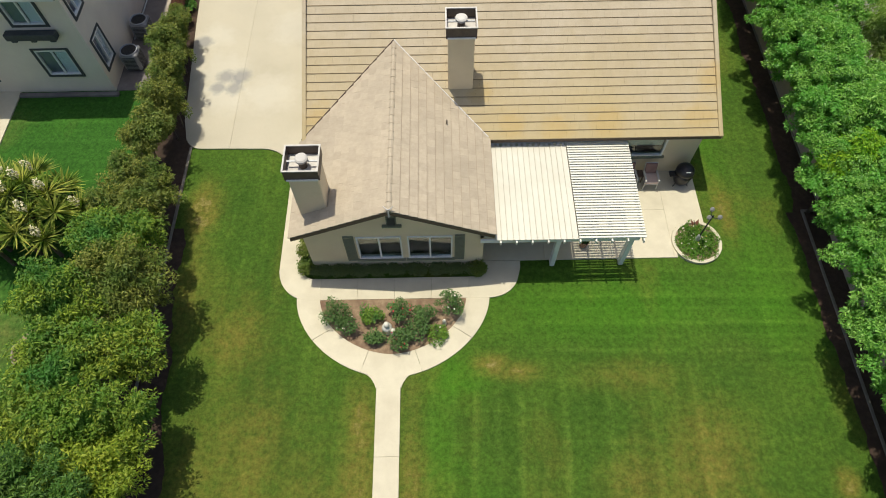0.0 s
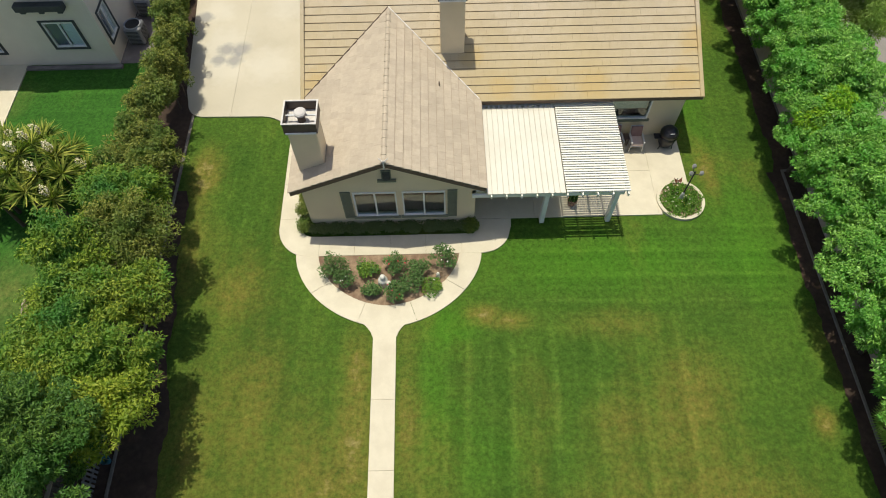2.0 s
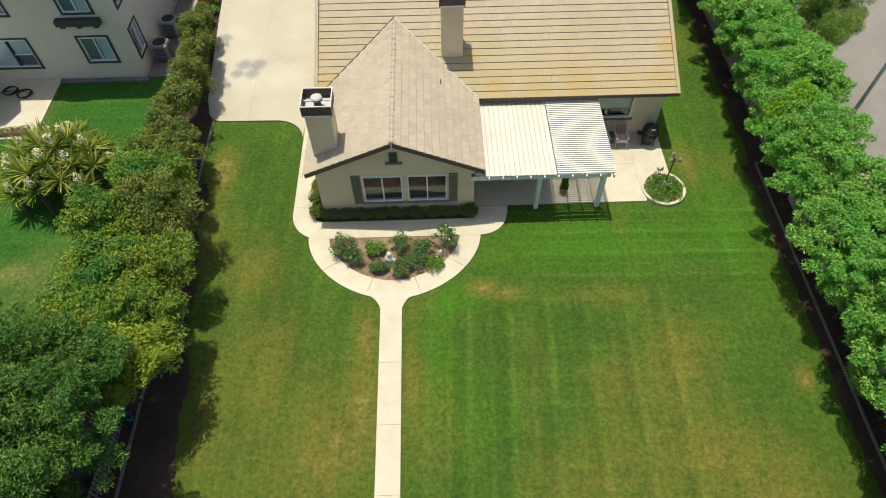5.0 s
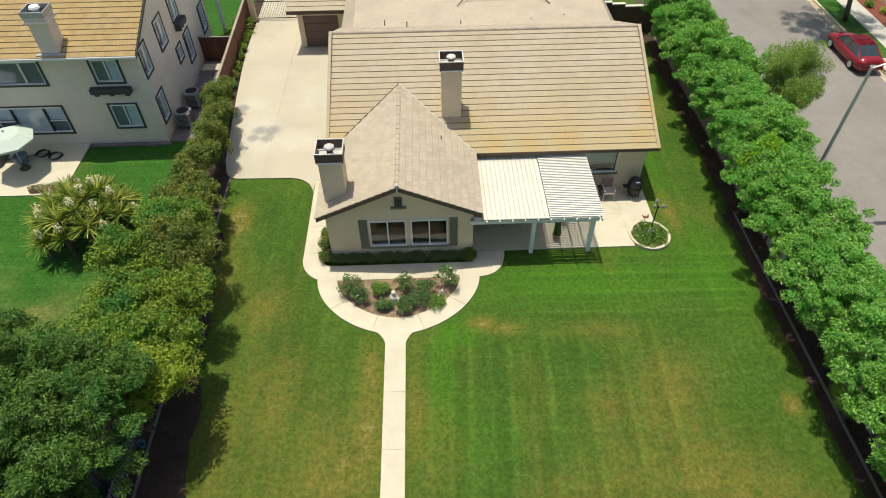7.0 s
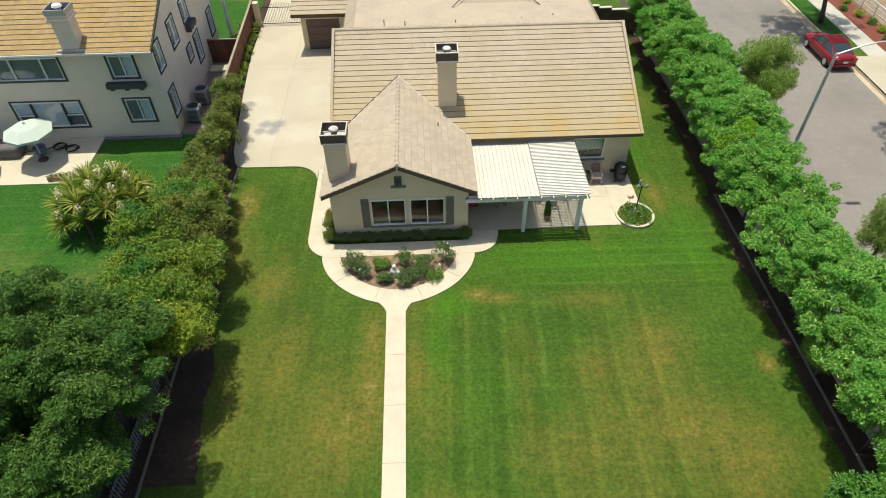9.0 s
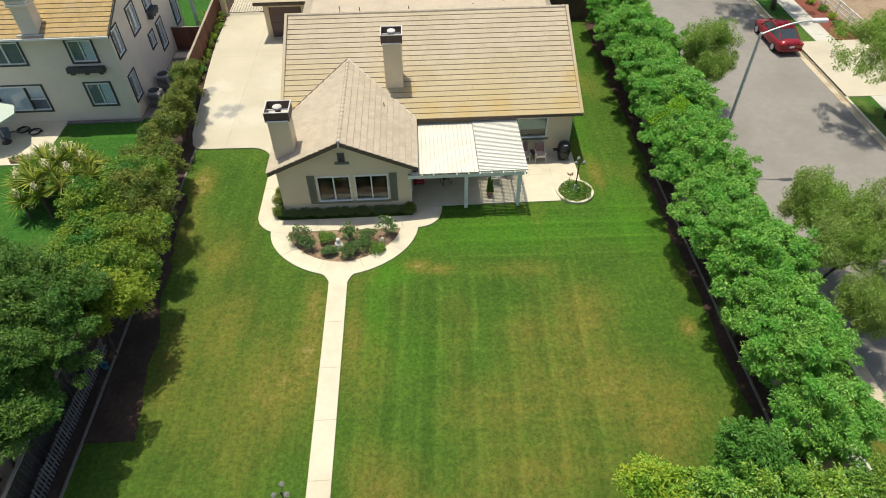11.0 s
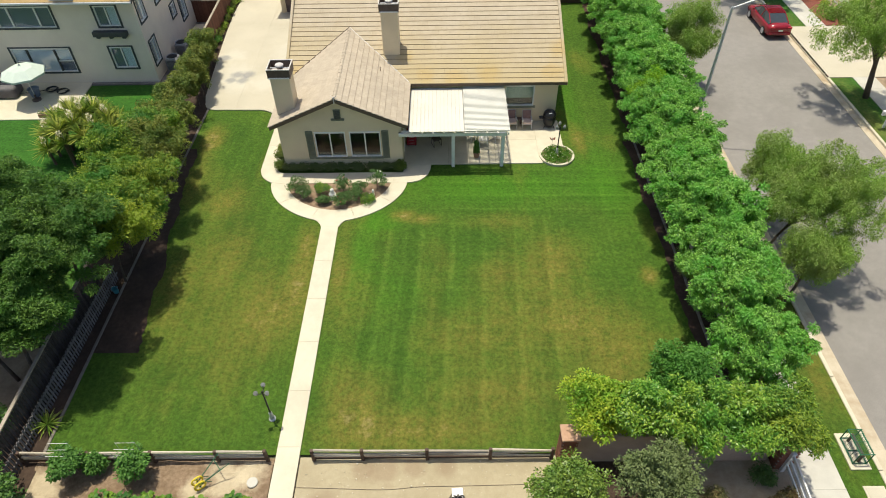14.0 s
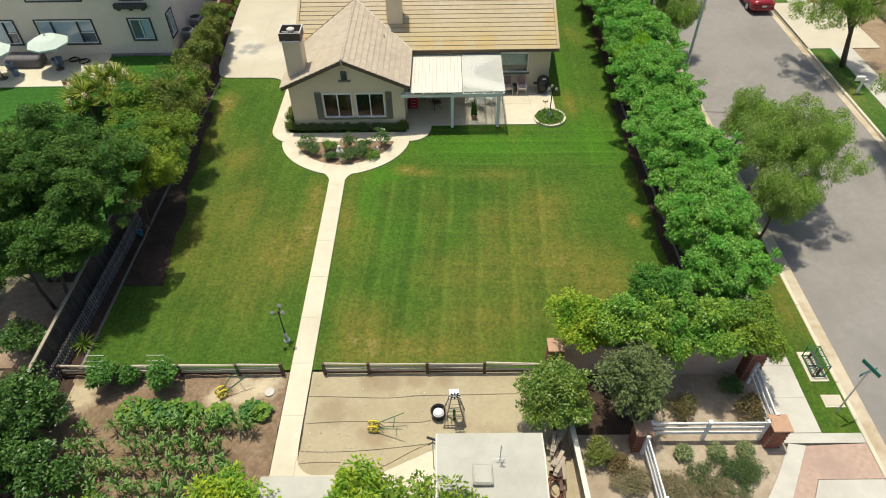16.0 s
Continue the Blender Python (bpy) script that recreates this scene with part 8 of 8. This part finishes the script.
for x, y in ((-20.42, 23.0), (-19.6, 22.75)):
    t = thing("garden_hose", x, y, 0.05, 0, "coiled black garden hose on concrete", "hose", "coiled hoses")
    b = bmesh.new()
    for k in range(72):
        a0, a1 = k * 0.35, (k + 1) * 0.35
        r0, r1 = 0.34 + 0.05 * math.sin(a0 * 0.9), 0.34 + 0.05 * math.sin(a1 * 0.9)
        tube(b, (r0 * math.cos(a0), r0 * math.sin(a0), 0.02 + 0.0018 * k), (r1 * math.cos(a1), r1 * math.sin(a1), 0.02 + 0.0018 * (k + 1)), 0.018, seg=5, caps=False)
    part("coil", b, BLACK, t)
    b = bmesh.new()
    hr = random.Random(int(-x * 100))
    p, a = Vector((0.3, 0, 0.02)), hr.uniform(2, 4)
    for k in range(26):
        a += hr.uniform(-0.7, 0.75)
        q = p + Vector((0.13 * math.cos(a), 0.10 * math.sin(a), 0))
        tube(b, p, q, 0.014, seg=5, caps=False)
        p = q
    part("loose_end", b, BLACK, t)
t = thing("planter_box", -19.1, 19.85, 0.05, 4, "red-brown planter box full of small plants", "planter")
part("trough", soft_box(bmesh.new(), -0.75, 0.75, -0.17, 0.17, 0, 0.24, 0.02), TERRACOTTA, t)
ob = new("foliage", leaf_mesh("foliage", [((-0.6 + 0.24 * i, 0, 0.32), (0.17, 0.17, 0.12)) for i in range(6)], 70, 0.09, 0.04, LEAF_ROSE, 7))
ob.parent = t
tagged(ob, kind="stuff")
t = thing("mowing_kerb", -15.8, 23.75, 0, 0, "low grey concrete kerb along the stucco wall", "kerb")
part("kerb", soft_box(bmesh.new(), -2.3, 2.4, -0.12, 0.12, -0.1, 0.1, 0.02), SIDE_PAVING, t)
t = thing("tree_well", -13.4, 11.0, 0, 0, "bare soil ring with a curved timber edge", "soil ring")
part("soil", lathe(bmesh.new(), [(0.95, -0.05), (0.93, 0.02), (0.5, 0.04), (0.01, 0.045)], 24), SOIL, t)
bm = bmesh.new()
for k in range(14):
    a0, a1 = math.radians(170 + 14 * k), math.radians(184 + 14 * k)
    tube(bm, (0.97 * math.cos(a0), 0.97 * math.sin(a0), 0.05), (0.97 * math.cos(a1), 0.97 * math.sin(a1), 0.05), 0.04, seg=6)
part("edge", bm, WOOD_GREY, t)

t = thing("bucket", -9.6, 4.95, 0, 0, "small blue-green plastic bucket in the boundary bed", "bucket")
part("body", lathe(bmesh.new(), [(0.10, 0.0), (0.15, 0.28), (0.16, 0.29), (0.14, 0.29), (0.10, 0.05)], 14), surface("blue-green plastic", (0.03, 0.16, 0.20), (0.05, 0.20, 0.25), rough=0.4, bump=0.0), t)
b = bmesh.new()
for k in range(8):
    a0, a1 = math.pi * k / 8, math.pi * (k + 1) / 8
    tube(b, (0.15 * math.cos(a0), 0, 0.28 + 0.15 * math.sin(a0)), (0.15 * math.cos(a1), 0, 0.28 + 0.15 * math.sin(a1)), 0.006, seg=4)
part("handle", b, METAL_GREY, t)
t = thing("stepping_stone", -1.35, -4.25, -0.01, 0, "round pale stepping stone on bare soil", "stepping stone")
part("stone", lathe(bmesh.new(), [(0.20, 0.0), (0.20, 0.045), (0.17, 0.06), (0.02, 0.06)], 18), PAVING, t)
t = thing("valve_pot", 4.95, -8.0, 0.047, 0, "small round grey pot beside the shed", "pot")
part("pot", lathe(bmesh.new(), [(0.10, 0.0), (0.13, 0.16), (0.14, 0.17), (0.11, 0.17), (0.09, 0.04)], 14), METAL_GREY, t)

# ---- street ----
t = thing("street_lamp", 20.55, 17.25, -0.01, 0, "grey street lamp with a long curved arm", "street lamp")
part("base", lathe(bmesh.new(), [(0.2, 0), (0.2, 0.25), (0.13, 0.32)], 14), METAL_GREY, t)
part("post", lathe(bmesh.new(), [(0.105, 0.3), (0.085, 4.0), (0.065, 7.7), (0.03, 7.78)], 12), METAL_GREY, t)
b = bmesh.new()
pts = [Vector((2.3 * k / 7, -0.2 * k / 7, 7.68 + 0.7 * math.sin(math.pi / 2 * k / 7))) for k in range(8)]
for p, q in zip(pts, pts[1:]):
    tube(b, p, q, 0.04, 0.036, 8)
arm = part("arm", b, METAL_GREY, t)
part("lamp_head", soft_box(bmesh.new(), -0.12, 0.62, -0.13, 0.13, -0.08, 0.09, 0.06, Matrix.Translation((2.3, -0.2, 8.38)), 2), WHITE, arm, "white lamp head")
# mailbox across the road
t = thing("mailbox", 32.1, 17.6, 0, 0, "white mailbox on a white post", "mailbox")
part("post", soft_box(bmesh.new(), -0.06, 0.06, -0.06, 0.06, 0, 1.05, 0.01), WHITE, t)
part("arm", soft_box(bmesh.new(), -0.5, 0.3, -0.05, 0.05, 0.88, 0.98, 0.01), WHITE, t)
part("box", soft_box(bmesh.new(), -0.5, 0.05, -0.1, 0.1, 0.981, 1.2, 0.05, seg=2), WHITE, t)
f = grounded("picket_fence", 36.2, 34, "white post-and-rail fence across the street", "fence")
for i in range(10):
    part("post", box(bmesh.new(), 36.4, 36.5, 31.5 + 1.8 * i, 31.6 + 1.8 * i, 0, 1.1), WHITE, f)
for z in (0.4, 0.75, 1.05):
    part("rail", box(bmesh.new(), 36.42, 36.48, 31.5, 48, z, z + 0.09), WHITE, f)
MULCH = surface("red-brown mulch", (0.16, 0.05, 0.035), (0.22, 0.08, 0.05), scale=10, fine=40, rough=1.0, bump=0.8)
sheet("mulch_bed", 34.5, 36.3, 31.2, 48, 0.03, MULCH, "red-brown mulched flower bed", "flower bed")
for i in range(9):
    tree("flower_clump", 35.4 + rg.uniform(-0.5, 0.5), 32 + i * 1.3, 0.5, (0.4, 0.4), LEAF_SQUASH if i % 2 else LEAF_YELLOW, 170 + i, "low green flowering plant in mulch", k=9, per=60, leaf=(0.1, 0.04), clump=0.2, bare=0, category="plant", group="mulch bed plants", trunk=0.02)


def car(x, y, label):
    """A saloon, rear towards -y."""
    t = thing("car", x, y, -0.1, 0, label, "car")
    PAINT = surface("red car paint", (0.22, 0.007, 0.014), (0.26, 0.010, 0.018), scale=1, rough=0.22, bump=0.0, spec=0.6)
    CARGLASS = surface("tinted car glass", (0.03, 0.04, 0.045), (0.04, 0.05, 0.055), rough=0.06, bump=0.0, spec=0.8)
    RUBBER = surface("tyre rubber", (0.02, 0.02, 0.02), (0.03, 0.03, 0.03), rough=0.8, bump=0.2)
    # sections: along y: (y, half width, sill, shoulder, deck height)
    rows = [(-2.28, 0.62, 0.42, 0.72, 0.80), (-2.22, 0.80, 0.30, 0.85, 0.98), (-1.9, 0.88, 0.24, 0.88, 1.03), (-1.2, 0.90, 0.22, 0.90, 1.0), (0.2, 0.90, 0.22, 0.88, 0.98), (1.0, 0.90, 0.22, 0.86, 0.95), (1.6, 0.88, 0.24, 0.82, 0.86), (2.1, 0.80, 0.28, 0.70, 0.74), (2.3, 0.6, 0.36, 0.58, 0.62)]
    b = bmesh.new()
    rings = []
    for yy, w, z0, z1, z2 in rows:
        pts = [(-w * 0.9, z0), (-w, z0 + 0.15), (-w, z1 - 0.12), (-w * 0.94, z1), (-w * 0.6, z2), (w * 0.6, z2), (w * 0.94, z1), (w, z1 - 0.12), (w, z0 + 0.15), (w * 0.9, z0)]
        rings.append([b.verts.new((px, yy, pz)) for px, pz in pts])
    for r0, r1 in zip(rings, rings[1:]):
        for i in range(10):
            b.faces.new((r0[i], r0[(i + 1) % 10], r1[(i + 1) % 10], r1[i]))
    b.faces.new(rings[0]), b.faces.new(rings[-1][::-1])
    body = part("body", b, PAINT, t, smooth=True)
    cab = [(-1.75, 0.66, 1.0), (-0.95, 0.60, 1.40), (-0.3, 0.60, 1.45), (0.35, 0.60, 1.42), (1.15, 0.68, 0.95)]
    b = bmesh.new()
    b.free()
    rings = [[Vector(c) for c in ((-0.78 if k in (0, 4) else -0.80, yy, 0.92), (-w, yy, z), (w, yy, z), (0.78 if k in (0, 4) else 0.80, yy, 0.92))] for k, (yy, w, z) in enumerate(cab)]
    for nm, lo, hi, i in (("rear_window", 0, 1, 1), ("windscreen", 3, 4, 1), ("side_window", 0, 2, 0), ("side_window", 0, 2, 2), ("side_window", 2, 4, 0), ("side_window", 2, 4, 2)):
        b = bmesh.new()
        for k in range(lo, hi):
            b.faces.new([b.verts.new(c) for c in (rings[k][i], rings[k][i + 1], rings[k + 1][i + 1], rings[k + 1][i])])
        bmesh.ops.remove_doubles(b, verts=b.verts, dist=0.001)
        bmesh.ops.solidify(b, geom=b.faces[:], thickness=0.012)
        part(nm, b, CARGLASS, t)
    b = bmesh.new()
    for r0, r1 in ((1, 2), (2, 3)):
        (ya, wa, za), (yb, wb, zb) = cab[r0], cab[r1]
        v = [b.verts.new(c) for c in ((-wa - 0.02, ya, za + 0.015), (wa + 0.02, ya, za + 0.015), (wb + 0.02, yb, zb + 0.015), (-wb - 0.02, yb, zb + 0.015))]
        b.faces.new(v)
    bmesh.ops.solidify(b, geom=b.faces[:], thickness=0.04)
    part("roof", b, PAINT, t)
    for s in (-1, 1):
        for (ya, wa, za), (yb, wb, zb) in zip(cab, cab[1:]):
            part("pillar", tube(bmesh.new(), (s * wa, ya, za), (s * wb, yb, zb), 0.035, seg=6), PAINT, t)
        part("pillar", tube(bmesh.new(), (s * 0.80, -0.3, 0.92), (s * 0.60, -0.3, 1.45), 0.035, seg=6), PAINT, t)
    for sx in (-1, 1):
        part("tail_light", soft_box(bmesh.new(), sx * 0.62 - 0.16, sx * 0.62 + 0.16, -2.29, -2.15, 0.78, 0.92, 0.02), RED, t)
        part("mirror", soft_box(bmesh.new(), sx * 0.98 - 0.1, sx * 0.98 + 0.1, 0.72, 0.88, 0.92, 1.05, 0.03), PAINT, t)
        for yy in (-1.38, 1.38):
            w = part("tyre", tube(bmesh.new(), (sx * 0.70, yy, 0.31), (sx * 0.92, yy, 0.31), 0.31, seg=20), RUBBER, t)
            part("rim", tube(bmesh.new(), (sx * 0.921, yy, 0.31), (sx * 0.93, yy, 0.31), 0.21, seg=14), METAL_GREY, w)
    part("plate_bar", box(bmesh.new(), -0.16, 0.16, -2.31, -2.285, 0.6, 0.72), WHITE, t)
    part("bumper", soft_box(bmesh.new(), -0.78, 0.78, -2.34, -2.2, 0.34, 0.55, 0.05, seg=2), PAINT, t)
    return t


car(30.2, 31.5, "red saloon car parked at the far kerb")
# houses across and beyond, seen only at the edges
wb = grounded("far_house", 44, 20, "cream stucco house across the street", "house")
part("wall", box(bmesh.new(), 39, 52, 10, 30, -0.1, 3.2), STUCCO, wb)
part("roof", profile(bmesh.new(), [(8.6, 3.1), (20, 6.6), (31.4, 3.1)], "x", 38.4, 53), TILE, wb)
